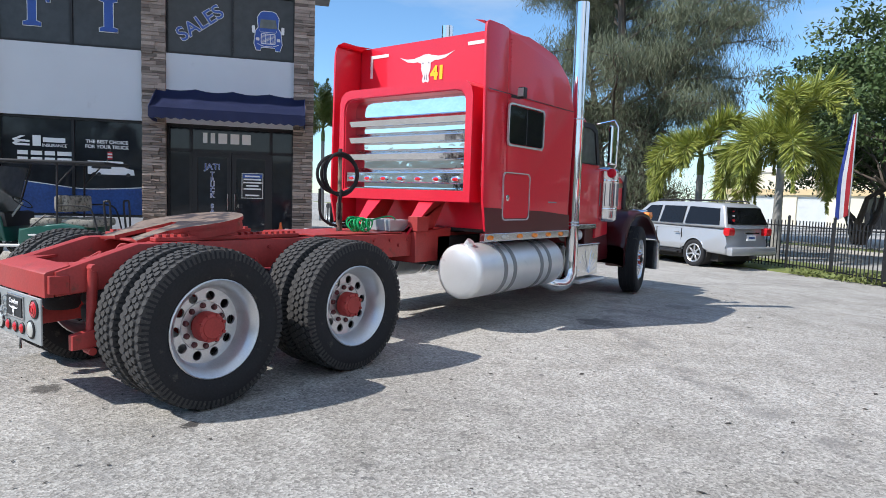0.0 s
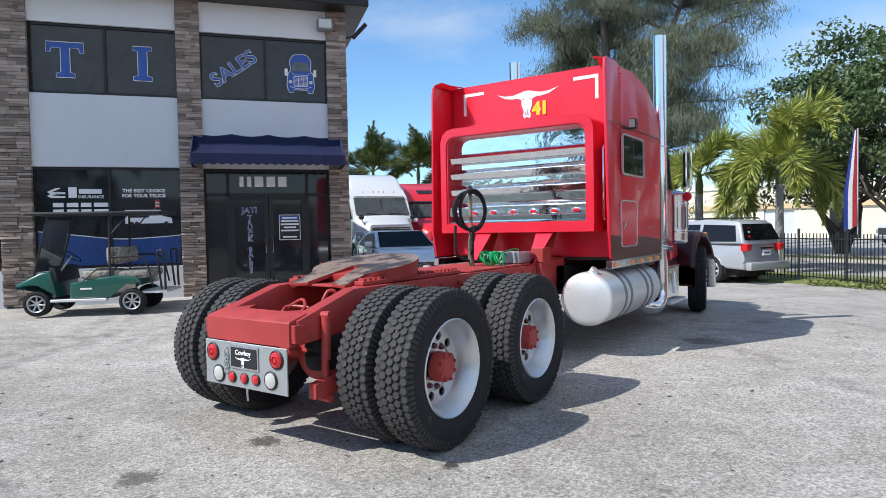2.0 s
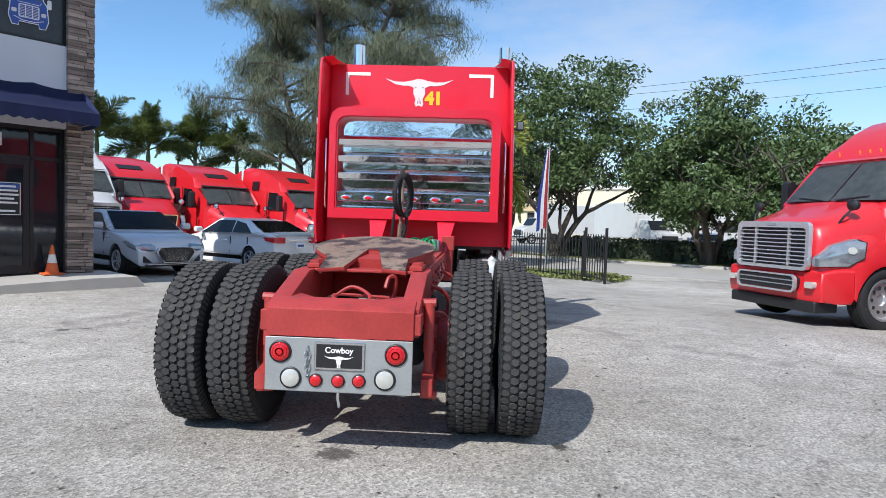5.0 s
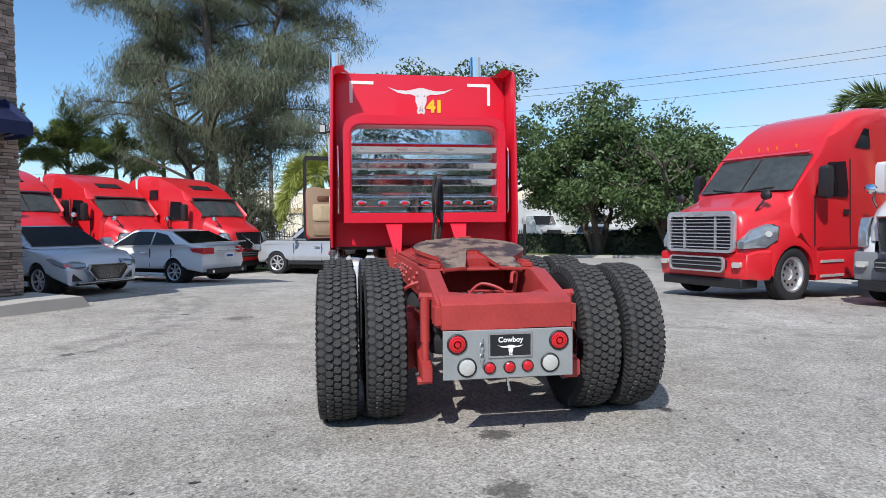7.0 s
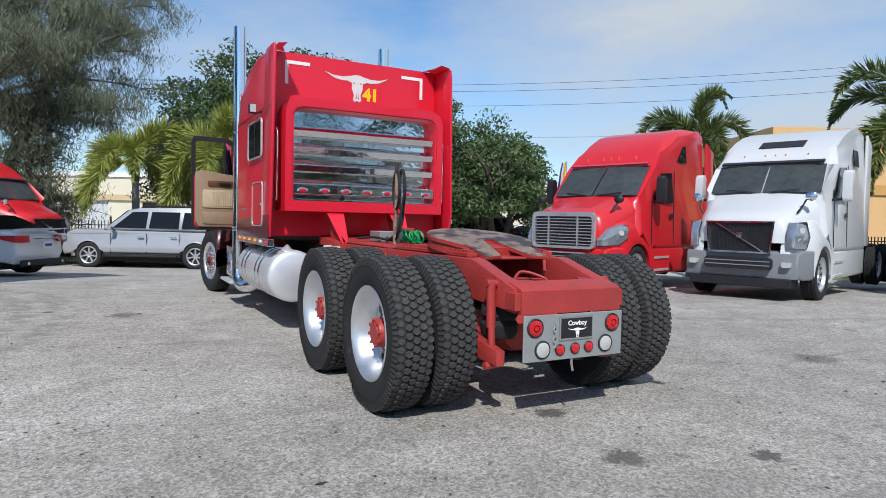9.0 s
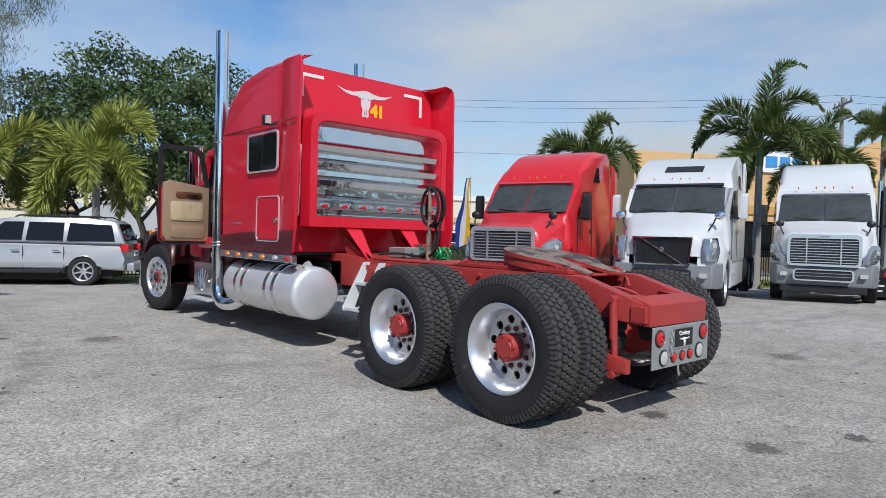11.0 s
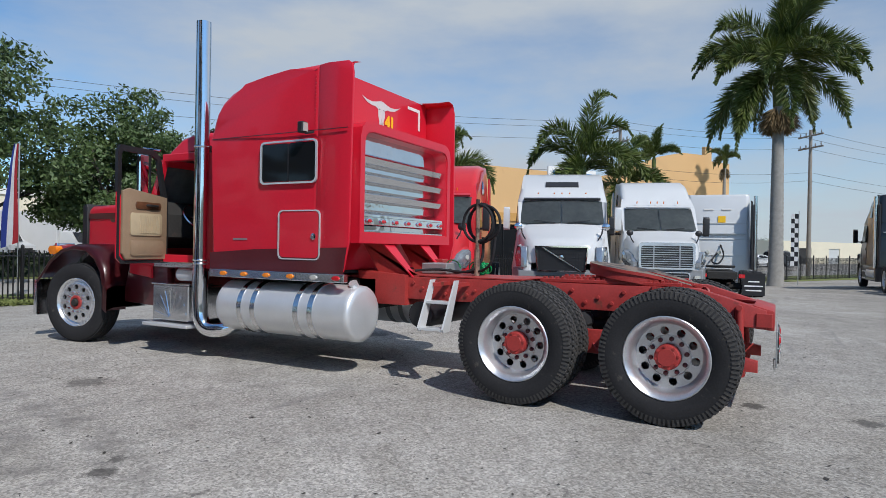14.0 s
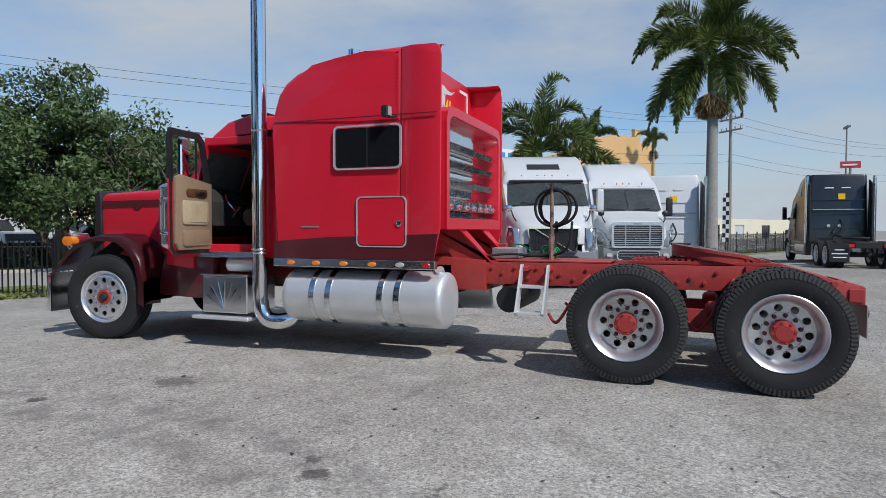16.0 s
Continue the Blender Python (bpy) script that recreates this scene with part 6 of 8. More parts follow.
    for y, hw, top in hs:
        ring = [bm.verts.new(p) for p in ((-hw * 1.10, y, 1.10), (-hw * 1.08, y, top - 0.28), (-hw, y, top - 0.10), (-hw * 0.85, y, top - 0.015), (-hw * 0.4, y, top + 0.01), (0, y, top + 0.02),
                                          (hw * 0.4, y, top + 0.01), (hw * 0.85, y, top - 0.015), (hw, y, top - 0.10), (hw * 1.08, y, top - 0.28), (hw * 1.10, y, 1.10))]
        if prev:
            for i in range(10):
                bm.faces.new((prev[i], prev[i + 1], ring[i + 1], ring[i]))
        else:
            bm.faces.new(ring)
        prev = ring
    hoodm = part("hood", bm, paint, t, smooth=50)
    # fenders with wheel arch
    for s in (-1, 1):
        arch = [(-0.57 * math.cos(radians(a)), 0.48 + 0.57 * math.sin(radians(a))) for a in range(0, 181, 15)]
        outl_ = [(-0.66, 0.50), (-0.66, 0.85), (-0.66, 1.15), (-0.64, 1.42), (-0.42, 1.58), (-0.15, 1.66), (0.10, 1.65), (0.35, 1.58), (0.60, 1.48), (0.82, 1.34), (1.0, 1.16), (1.05, 0.88), (0.68, 0.60)]

        def fw_(x, y, z, s=s):
            pull = 0.30 * smooth01(0.45, 1.1, y) + 0.20 * smooth01(1.2, 1.7, z)
            return (x - s * pull if abs(x) > 0.9 else x, y, z)
        fb = bmesh.new()
        rows_ = [[fb.verts.new(fw_(s * x_, y, z)) for y, z in pts_] for x_, pts_ in ((0.72, arch), (1.19, arch), (1.20, [(y * 0.85 + yo * 0.15, z * 0.85 + zo * 0.15) for (y, z), (yo, zo) in zip(arch, outl_)]), (1.20, [(y * 0.2 + yo * 0.8, z * 0.2 + zo * 0.8) for (y, z), (yo, zo) in zip(arch, outl_)]), (1.15, outl_), (0.70, outl_))]
        for ra_, rb_ in zip(rows_, rows_[1:]):
            for i in range(12):
                fb.faces.new((ra_[i], ra_[i + 1], rb_[i + 1], rb_[i]))
        bmesh.ops.recalc_face_normals(fb, faces=fb.faces[:])
        f = part("fender", fb, paint, t, smooth=50)
        # headlamp wraps the corner
        if slat:
            hp = [(1.07, 1.00), (1.08, 1.13), (0.90, 1.34), (0.60, 1.45), (0.45, 1.40), (0.48, 1.16), (0.70, 1.02)]
        else:
            hp = [(1.06, 1.00), (1.06, 1.30), (0.96, 1.48), (0.80, 1.50), (0.72, 1.22), (0.78, 1.0)]
        hl = part("headlamp", prism([(y, z) for y, z in hp], s * 0.80, s * 1.205, 0.02, warp=lambda x, y, z, s=s: (x - s * (0.26 * smooth01(0.45, 1.1, y) + 0.02 * smooth01(1.2, 1.6, z)) if abs(x) > 1.0 else x, y + 0.02, z)), HEADL, t)
        part("lamp_surround", prism([(y * 0.97, z + 0.0) for y, z in hp], s * 0.80, s * 1.19, 0.0, warp=lambda x, y, z, s=s: (x - s * (0.26 * smooth01(0.45, 1.1, y)) if abs(x) > 1.0 else x, y + 0.02, z)), BLACK, hl)
        for by, bz in (((0.92, 1.14), (0.66, 1.27)) if slat else ((0.92, 1.14), (0.88, 1.34))):
            ring_ = [(by + 0.055 * math.cos(a), bz + 0.055 * math.sin(a)) for a in [2 * math.pi * i / 14 for i in range(14)]]
            part("lamp_bulb", prism(ring_, s * 0.9, s * 1.213, warp=lambda x, y, z, s=s: (x - s * (0.26 * smooth01(0.45, 1.1, y) + 0.02 * smooth01(1.2, 1.6, z)) if abs(x) > 1.0 else x, y + 0.02, z)), CLEAR, hl)
        part("wheel_well", B(min(s * 0.55, s * 0.66), max(s * 0.55, s * 0.66), -0.60, 0.60, 0.45, 1.10), DARK, t)
        plain_wheel(t, s * 1.03, 0, s)
        # side steps and fairing
        part("side_fairing", prism([(-0.70, 0.36), (-0.66, 0.95), (-3.6, 0.95), (-3.6, 0.36)], s * 0.95, s * 1.18, 0.05, 3), paint, t)
        for z in (0.42, 0.70):
            part("step", B(min(s * 1.0, s * 1.2), max(s * 1.0, s * 1.2), -1.5, -0.78, z, z + 0.05), ALU, t)
        part("extender", prism([(-3.58, 1.0), (-3.58, 3.55), (-4.05, 3.35), (-4.1, 1.0)], s * 1.10, s * 1.16, 0.02), paint if not rear_detail else BLACK, cabm)
        # mirrors
        mp = part("mirror", prism(rrect(-0.62, -0.42, 1.92, 2.52, 0.06), s * 1.34, s * 1.50, 0.03), BLACK if slat else WHITE if paint is WHITE else BLACK, cabm)
        part("mirror_glass", B(min(s * 1.355, s * 1.485), max(s * 1.355, s * 1.485), -0.626, -0.62, 1.97, 2.46), GLASS, mp)
        part("mirror_arm", tube([(s * 1.12, -0.62, 1.96), (s * 1.40, -0.55, 1.98)], 0.025, 6), BLACK, mp)
        hm = part("hood_mirror", lathe([(-0.03, 0.001), (-0.02, 0.10), (0.05, 0.11), (0.08, 0.06), (0.09, 0.001)], 16, "y", None, pose(s * (0.98 if slat else 1.05), 0.52, 1.98) @ Matrix.Diagonal((0.9, 1, 0.8, 1))), BLACK if slat else CHROME, hoodm)
        part("stalk", tube([(s * 0.86, 0.70, 1.66), (s * 0.94, 0.66, 1.80), (s * 0.97, 0.54, 1.93)], 0.018, 6, smooth=4), BLACK, hm)
    if slat:
        shell = part("grille_surround", ringframe(rrect(-0.78, 0.78, 0.92, 1.70, 0.11), rrect(-0.715, 0.715, 0.975, 1.60, 0.07), 1.08, 1.16, "y"), GRILLEM, t)
        part("grille_back", prism(rrect(-0.72, 0.72, 0.97, 1.61, 0.06), 1.07, 1.09, axis="y"), BLACK, shell)
        for k in range(9):
            z = 1.01 + k * 0.066
            part("grille_slat", B(-0.71, 0.71, 1.11, 1.145, z, z + 0.017, 0.003), GRILLEM, shell)
        for x in (-0.36, 0.36):
            part("grille_post", B(x - 0.014, x + 0.014, 1.10, 1.152, 0.98, 1.60), GRILLEM, shell)
        part("badge", prism(rrect(-0.11, 0.11, 1.635, 1.672, 0.015), 1.16, 1.168, axis="y"), GREYBUMP, shell)
    else:
        g0, g1 = [(-0.56, 0.90), (0.56, 0.90), (0.62, 1.50), (-0.62, 1.50)], [(-0.535, 0.93), (0.535, 0.93), (0.59, 1.47), (-0.59, 1.47)]
        shell = part("grille_surround", ringframe(g0, g1, 1.09, 1.16, "y"), CHROME, t)
        part("grille_back", prism([(a, b) for a, b in g1], 1.09, 1.11, axis="y"), BLACK, shell)
        for k in range(14):
            x = -0.49 + k * 0.0754
            part("grille_rib", B(x - 0.006, x + 0.006, 1.11, 1.125, 0.94, 1.46), BLACK, shell)
        for k in range(6):
            z = 0.99 + k * 0.082
            part("grille_rib", B(-0.53, 0.53, 1.11, 1.122, z - 0.006, z + 0.006), BLACK, shell)
        part("diagonal_bar", prism([(-0.46, 0.93), (-0.41, 0.93), (0.46, 1.47), (0.41, 1.47)], 1.135, 1.155, axis="y"), STEEL, shell)
        part("round_badge", lathe([(1.13, 0.06), (1.165, 0.055), (1.17, 0.001)], 20, "y", None, pose(0, 0, 1.24)), STEEL, shell)
    bp = [(1.0, 0.43), (1.20, 0.45), (1.24, 0.62), (1.22, 0.90), (1.0, 0.97), (0.62, 0.97), (0.60, 0.52), (0.66, 0.43)]
    bpm = part("bumper", prism(bp, -1.17, 1.17, 0.04, 3, warp=lambda x, y, z: (x * (1 - 0.13 * smooth01(0.6, 1.2, y)), y - 0.30 * max(0, abs(x) - 0.55) ** 1.5 * smooth01(0.62, 1.0, y), z)), bumper, t)
    part("bumper_intake", prism(rrect(-0.60, 0.60, 0.60, 0.82, 0.06), 1.10, 1.228, axis="y"), BLACK, bpm)
    for z in (0.67, 0.745):
        part("intake_slat", B(-0.58, 0.58, 1.225, 1.24, z, z + 0.018), GREYBUMP, bpm)
    if slat:
        part("intake_trim", ringframe(rrect(-0.64, 0.64, 0.56, 0.85, 0.09), rrect(-0.60, 0.60, 0.59, 0.825, 0.07), 1.20, 1.25, "y"), GRILLEM, bpm)
    for s in (-1, 1):
        part("fog_lamp", prism(rrect(s * 0.84 - 0.08, s * 0.84 + 0.08, 0.66, 0.76, 0.03), 1.05, 1.18, axis="y"), CLEAR, bpm)
    part("chin", B(-0.92, 0.92, 0.66, 1.12, 0.27, 0.45, 0.02), BLACK, bpm)
    # chassis and drive wheels
    part("chassis", B(-0.43, 0.43, -7.6, 0.6, 0.78, 1.0, 0.01), DARK, t)
    for y in (-5.4, -6.72):
        for s in (-1, 1):
            plain_wheel(t, s * 1.07, y, s)
            plain_wheel(t, s * 0.76, y, -s)
        part("axle", cyl((-0.9, y, 0.5), (0.9, y, 0.5), 0.08, 10), DARK, t)
    part("coupling_plate", lathe([(1.10, 0.45), (1.16, 0.47), (1.18, 0.45)], 24, "z", None, pose(0, -6.0, 0)), DARK, t)
    if rear_detail:
        for s in (-1, 1):
            fl_ = part("mud_flap", B(s * 0.9 - 0.32, s * 0.9 + 0.32, -7.52, -7.5, 0.28, 0.98), BLACK, t, "black mud flap with white lines")
            for k, w in enumerate((0.22, 0.26, 0.16)):
                part("bar", B(s * 0.9 - w, s * 0.9 + w, -7.528, -7.52, 0.42 + k * 0.14, 0.46 + k * 0.14), WHITETXT, fl_)
        for z in (1.5, 2.1, 2.7):
            part("wall_rib", B(-1.0, 1.0, -3.63, -3.6, z, z + 0.03), paint, cabm)
        part("number_sticker", B(0.0, 0.26, -3.625, -3.6, 2.74, 2.98), YELLOW, cabm)
        part("cross_rail", B(-0.95, 0.95, -3.68, -3.62, 2.28, 2.33, 0.01), GALV, cabm)
        for x in (-0.35, 0.05):
            part("work_lamp", lathe([(-3.60, 0.07), (-3.68, 0.07), (-3.69, 0.06)], 14, "y", None, pose(x, 0, 1.62)), CLEAR, cabm)
        for x in (-0.5, 0.12):
            part("reflective_tape", B(x, x + 0.34, -3.625, -3.6, 3.20, 3.25), STICKER, cabm)
        for s in (-1, 1):
            part("exhaust_pipe", cyl((s * 1.24, -3.9, 0.9), (s * 1.24, -3.9, 3.7), 0.07, 14), STEEL, t)
            part("fuel_tank", cyl((s * 0.92, -1.7, 0.66), (s * 0.92, -3.4, 0.66), 0.3, 24), ALU, t)
            part("tail_lamp", B(s * 0.55 - 0.09, s * 0.55 + 0.09, -7.64, -7.6, 0.82, 0.94, 0.01), REDLENS, t)
        part("rear_hose", tube([(0.1, -3.62, 1.9), (0.2, -3.9, 1.5), (0.0, -4.2, 1.2), (-0.2, -3.8, 1.3), (0.0, -3.65, 1.6)], 0.03, 6, smooth=6), BLACK, cabm)
    return t


def truck_at(x, y, rz):
    return on_ground(x, y, rz)


road_truck(truck_at(6.88, 6.88, 108), RED2, "slat", "red high-roof sleeper truck with a chrome slatted grille", "parked trucks")
road_truck(truck_at(8.86, 4.08, 108), WHITE, "diagonal", "white high-roof truck with a diagonal bar across its grille", "parked trucks", GREYBUMP)
road_truck(truck_at(13.6, 2.45, 108), WHITE, "slat", "white sleeper truck with a grey bumper and chrome grille", "parked trucks", GREYBUMP)
road_truck(truck_at(22.8, 1.75, -83), WHITE, "slat", "white sleeper truck parked facing away, seen from behind", "parked trucks", None, True)
road_truck(truck_at(27.03, -5.06, -87), BLACKP, "slat", "black sleeper truck parked facing away near the fence", "parked trucks", None, True)
FR = -127
for wx, wy, style, paint, lab in ((-12.3, 15.4, "slat", WHITE, "white sleeper truck parked beside the shop"), (-11.5, 17.8, "diagonal", RED2, "red high-roof truck in a row behind two cars"),
                                  (-9.0, 19.6, "diagonal", RED2, "red high-roof truck in a row behind two cars"), (-5.9, 20.2, "diagonal", RED2, "red high-roof truck at the end of the row by the fence")):
    road_truck(truck_at(wx + 0.7 * 0.8, wy - 0.7 * 0.6, FR), paint, style, lab, "parked trucks", GREYBUMP if paint is WHITE else None)


# ---- cars ----
WHITE2 = mat("clean_white_car_paint", (0.82, 0.82, 0.82), 0.28, 0, 0.03, 1.5, 30, coat=0.6)
def car_wheel(parent, x, y, r, s, w=0.23):
    if ("cw", r) not in CACHE:
        CACHE["cw", r] = tyre_mesh(r, w, "rib3", r * 0.66, 32)
        bm = lathe([(0.04, 0.001), (0.045, r * 0.14), (0.06, r * 0.16), (0.05, r * 0.2)], 20, "x")
        for k in range(7):
            a = 2 * math.pi * k / 7
            box(bm, 0.03, 0.07, -r * 0.06, r * 0.06, r * 0.12, r * 0.62, 0.006, pose(0, 0, 0, math.degrees(a), 0, 0))
        lathe([(0.03, r * 0.60), (0.09, r * 0.60), (0.105, r * 0.66), (0.09, r * 0.70), (-0.09, r * 0.68)], 32, "x", bm)
        bmesh.ops.delete(bm, geom=[f for f in bm.faces if len(f.verts) > 12], context="FACES_ONLY")
        CACHE["cr", r] = finish(bm, ALUW, 40)
        CACHE["cb", r] = finish(lathe([(0.0, r * 0.62), (0.01, r * 0.62), (0.012, 0.001)], 20, "x"), DARK, 40)
    wh = part("wheel", CACHE["cr", r], None, parent, "", pose(x, y, r, 0, 0, 0 if s > 0 else 180))
    part("tyre", CACHE["cw", r], None, wh)
    part("brake_disc", CACHE["cb", r], None, wh)


CACHE = {}


def car(m, paint, kind, label, group="", detail=True):
    """Origin at the middle on the ground, nose along +y."""
    t = thing("car", m, label, "car", group)
    if kind == "suv":
        L, W, r, fa, ra = 2.78, 0.985, 0.40, 1.72, -1.60
        lower = [(-2.78, 0.42), (-2.82, 0.62), (-2.74, 0.72), (-2.72, 1.20), (2.2, 1.20), (2.55, 1.12), (2.74, 0.98), (2.80, 0.6), (2.74, 0.40)]
        roof = [(-2.66, 1.18), (-2.42, 1.80), (-2.30, 1.88), (-1.5, 1.92), (0.2, 1.90), (0.55, 1.84), (1.30, 1.20)]
        wins = [((-2.40, 1.27), (-2.28, 1.74), (-1.20, 1.78), (-1.16, 1.27)), ((-1.06, 1.27), (-1.06, 1.78), (-0.18, 1.78), (-0.14, 1.27)), ((-0.04, 1.27), (-0.06, 1.78), (0.42, 1.77), (0.98, 1.27))]
        rearw = ((-2.63, 1.28), (-2.44, 1.76))
        front = ((1.22, 1.26), (0.60, 1.80))
        doors = (-1.11, -0.09, 1.02)
    else:
        L, W, r, fa, ra = 2.40, 0.92, 0.335, 1.42, -1.38
        lower = [(-2.30, 0.32), (-2.42, 0.55), (-2.38, 0.98), (-2.20, 1.04), (-1.6, 1.03), (1.0, 0.97), (1.75, 0.88), (2.18, 0.74), (2.36, 0.55), (2.32, 0.24)]
        roof = [(-1.95, 1.02), (-1.15, 1.36), (-0.6, 1.44), (-0.1, 1.455), (0.25, 1.42), (1.12, 0.96)]
        wins = [((-1.40, 1.05), (-1.05, 1.30), (-0.62, 1.375), (-0.58, 1.04)), ((-0.52, 1.04), (-0.56, 1.38), (0.0, 1.385), (0.20, 1.36), (0.86, 1.0))]
        rearw = ((-1.82, 1.07), (-1.10, 1.37))
        front = ((1.02, 1.0), (0.26, 1.41))
        doors = (-0.55, 0.78, -1.30)

    def arch(c, rr):
        return [(c + rr * math.cos(radians(a)), 0.10 + r * 0.9 + (rr) * math.sin(radians(a))) for a in range(0, 181, 18)]
    rr = r * 1.13
    z0 = lower[-1][1]
    base = [p for p in lower] + [(y, max(z, z0)) for y, z in arch(fa, rr)] + [(y, max(z, z0)) for y, z in arch(ra, rr)]

    def warp(x, y, z):
        k = 1 - 0.16 * smooth01(L - 1.0, L, abs(y)) ** 2 - 0.05 * smooth01(0.7, 1.1, z) - 0.03 * smooth01(0.6, 0.25, z)
        return (x * k, y - 0.16 * (1 if y > 0 else -1) * smooth01(0.35, 1.0, abs(x) / W) * smooth01(L - 0.7, L, abs(y)), z)
    body = part("body", prism(base, -W, W, 0.07, 3, warp=warp), paint, t)
    zb, zt = roof[0][1], max(z for _, z in roof)

    def gw(x, y, z):
        return (x * (0.93 - 0.21 * smooth01(zb, zt + 0.1, z) - 0.04 * smooth01(0.6, 1.3, abs(y) / L * 1.3)), y, z)
    top = part("roof", prism(roof, -W, W, 0.06, 3, warp=gw), paint, t)
    for s in (-1, 1):
        for q in wins:
            part("side_window", prism(q, s * W * 0.99, s * (W + 0.014), warp=gw), GLASS, top)
        for dy in doors:
            part("door_seam", B(min(s * (W - 0.03), s * (W - 0.002)), max(s * (W - 0.03), s * (W - 0.002)), dy - 0.006, dy + 0.006, 0.45, zb - 0.08), BLACK, body)
        for dy in doors[:2]:
            part("door_handle", B(min(s * (W - 0.045), s * (W + 0.02)), max(s * (W - 0.045), s * (W + 0.02)), dy + 0.10, dy + 0.30, zb - 0.20, zb - 0.16, 0.012), CHROME if kind != "suv" else paint, body)
        for y in (fa, ra):
            part("wheel_arch", lathe([(s * 0.5, rr * 0.99), (s * (W - 0.10), rr * 0.99)], 20, "x", None, pose(0, y, 0.10 + r * 0.9)), DARK, body)
            car_wheel(t, s * (W - 0.12), y, r, s)
        mrr = part("mirror", prism(rrect(front[0][0] - 0.32, front[0][0] - 0.18, zb + 0.0, zb + 0.15, 0.04), s * (W + 0.02), s * (W + 0.22), 0.03), paint, body)
        part("sill", B(min(s * (W - 0.12), s * (W - 0.005)), max(s * (W - 0.12), s * (W - 0.005)), ra + rr, fa - rr, z0 - 0.05, z0 + 0.06, 0.02), BLACK if kind == "suv" else paint, body)
    xf, xr = W * 0.74, W * 0.72
    for nm, (a, c), lift in (("windscreen", front, 0.02), ("rear_window", rearw, -0.02)):
        bm = bmesh.new()
        ws = [(W * 0.84, a), (W * 0.70, c)]
        vs = [bm.verts.new((sx * w, p[0] + lift, p[1] + 0.02)) for (w, p) in ws for sx in (-1, 1)]
        bm.faces.new((vs[0], vs[1], vs[3], vs[2]))
        bmesh.ops.solidify(bm, geom=bm.faces[:], thickness=0.03)
        part(nm, bm, GLASS, top)
    if kind == "suv":
        for s in (-1, 1):
            part("tail_lamp", prism(rrect(-2.755, -2.55, 0.98, 1.20, 0.04), s * 0.66, s * 0.872, 0.02), REDLENS, body)
            part("roof_rail", tube([(s * 0.66, -2.1, 1.92), (s * 0.66, -2.0, 1.97), (s * 0.66, 0.1, 1.96), (s * 0.66, 0.2, 1.90)], 0.022, 6), BLACK, top)
            part("headlamp", prism(rrect(2.45, 2.78, 0.86, 1.06, 0.05), s * 0.62, s * 0.90, 0.02), HEADL, body)
        part("rear_bumper", B(-0.92, 0.92, -2.93, -2.72, 0.42, 0.66, 0.05, seg=2), paint, body)
        part("number_plate", B(-0.17, 0.17, -2.79, -2.76, 0.84, 1.0), WHITETXT, body)
        part("plate_bar", B(-0.12, 0.12, -2.797, -2.79, 0.90, 0.95), BLUEBAND, body)
        part("chrome_strip", B(-0.3, 0.3, -2.79, -2.75, 1.04, 1.08), CHROME, body)
        part("tow_hitch", B(-0.06, 0.06, -2.98, -2.8, 0.34, 0.42), BLACK, body)
        for k in range(3):
            part("window_sticker", B(-0.60 + 0.05 * k, -0.52 + 0.05 * k, -2.62 + 0.055 * k, -2.60 + 0.055 * k, 1.36 + k * 0.12, 1.44 + k * 0.12), (REDLENS, STICKER, REDLENS)[k], top)
        part("running_board", B(-1.06, -0.9, ra + 0.55, fa - 0.55, 0.36, 0.42, 0.015), BLACK, body)
    elif kind == "rear":
        for s in (-1, 1):
            part("tail_lamp", prism([(-2.42, 0.80), (-2.40, 0.96), (-1.92, 0.95), (-2.05, 0.86)], s * 0.56, s * (W + 0.006), 0.01, warp=warp), REDLENS, body)
            part("exhaust_tip", cyl((s * 0.55, -2.40, 0.34), (s * 0.55, -2.2, 0.34), 0.04, 12), CHROME, body)
        part("spoiler", prism([(-2.42, 1.12), (-2.20, 1.10), (-2.15, 1.06), (-2.2, 1.07), (-2.4, 1.10)], -0.7, 0.7), paint, body)
        part("chrome_strip", B(-0.42, 0.42, -2.43, -2.38, 0.87, 0.91, 0.01), CHROME, body)
        part("number_plate", B(-0.16, 0.16, -2.45, -2.42, 0.66, 0.82), WHITETXT, body)
        part("plate_bar", B(-0.11, 0.11, -2.457, -2.45, 0.71, 0.77), BLUEBAND, body)
        part("bumper_insert", B(-0.75, 0.75, -2.39, -2.33, 0.28, 0.42, 0.02), BLACK, body)
    else:
        g0 = [(-0.36, 0.64), (0.36, 0.64), (0.42, 0.54), (0.26, 0.33), (-0.26, 0.33), (-0.42, 0.54)]
        gr = part("grille", prism(g0, 2.26, 2.385, axis="y"), BLACK, body)
        part("grille_trim", ringframe([(a * 1.06, (b - 0.45) * 1.08 + 0.45) for a, b in g0], g0, 2.30, 2.395, "y"), CHROME, gr)
        for k in range(10):
            x = -0.27 + k * 0.06
            for d in (-0.09, 0.09):
                part("grille_rib", prism([(x - d - 0.004, 0.36), (x - d + 0.004, 0.36), (x + d + 0.004, 0.62), (x + d - 0.004, 0.62)] if abs(x - d) < 0.28 else [(x - 0.004, 0.49), (x + 0.004, 0.49), (x + d + 0.004, 0.62), (x + d - 0.004, 0.62)], 2.38, 2.388, axis="y"), STEEL, gr)
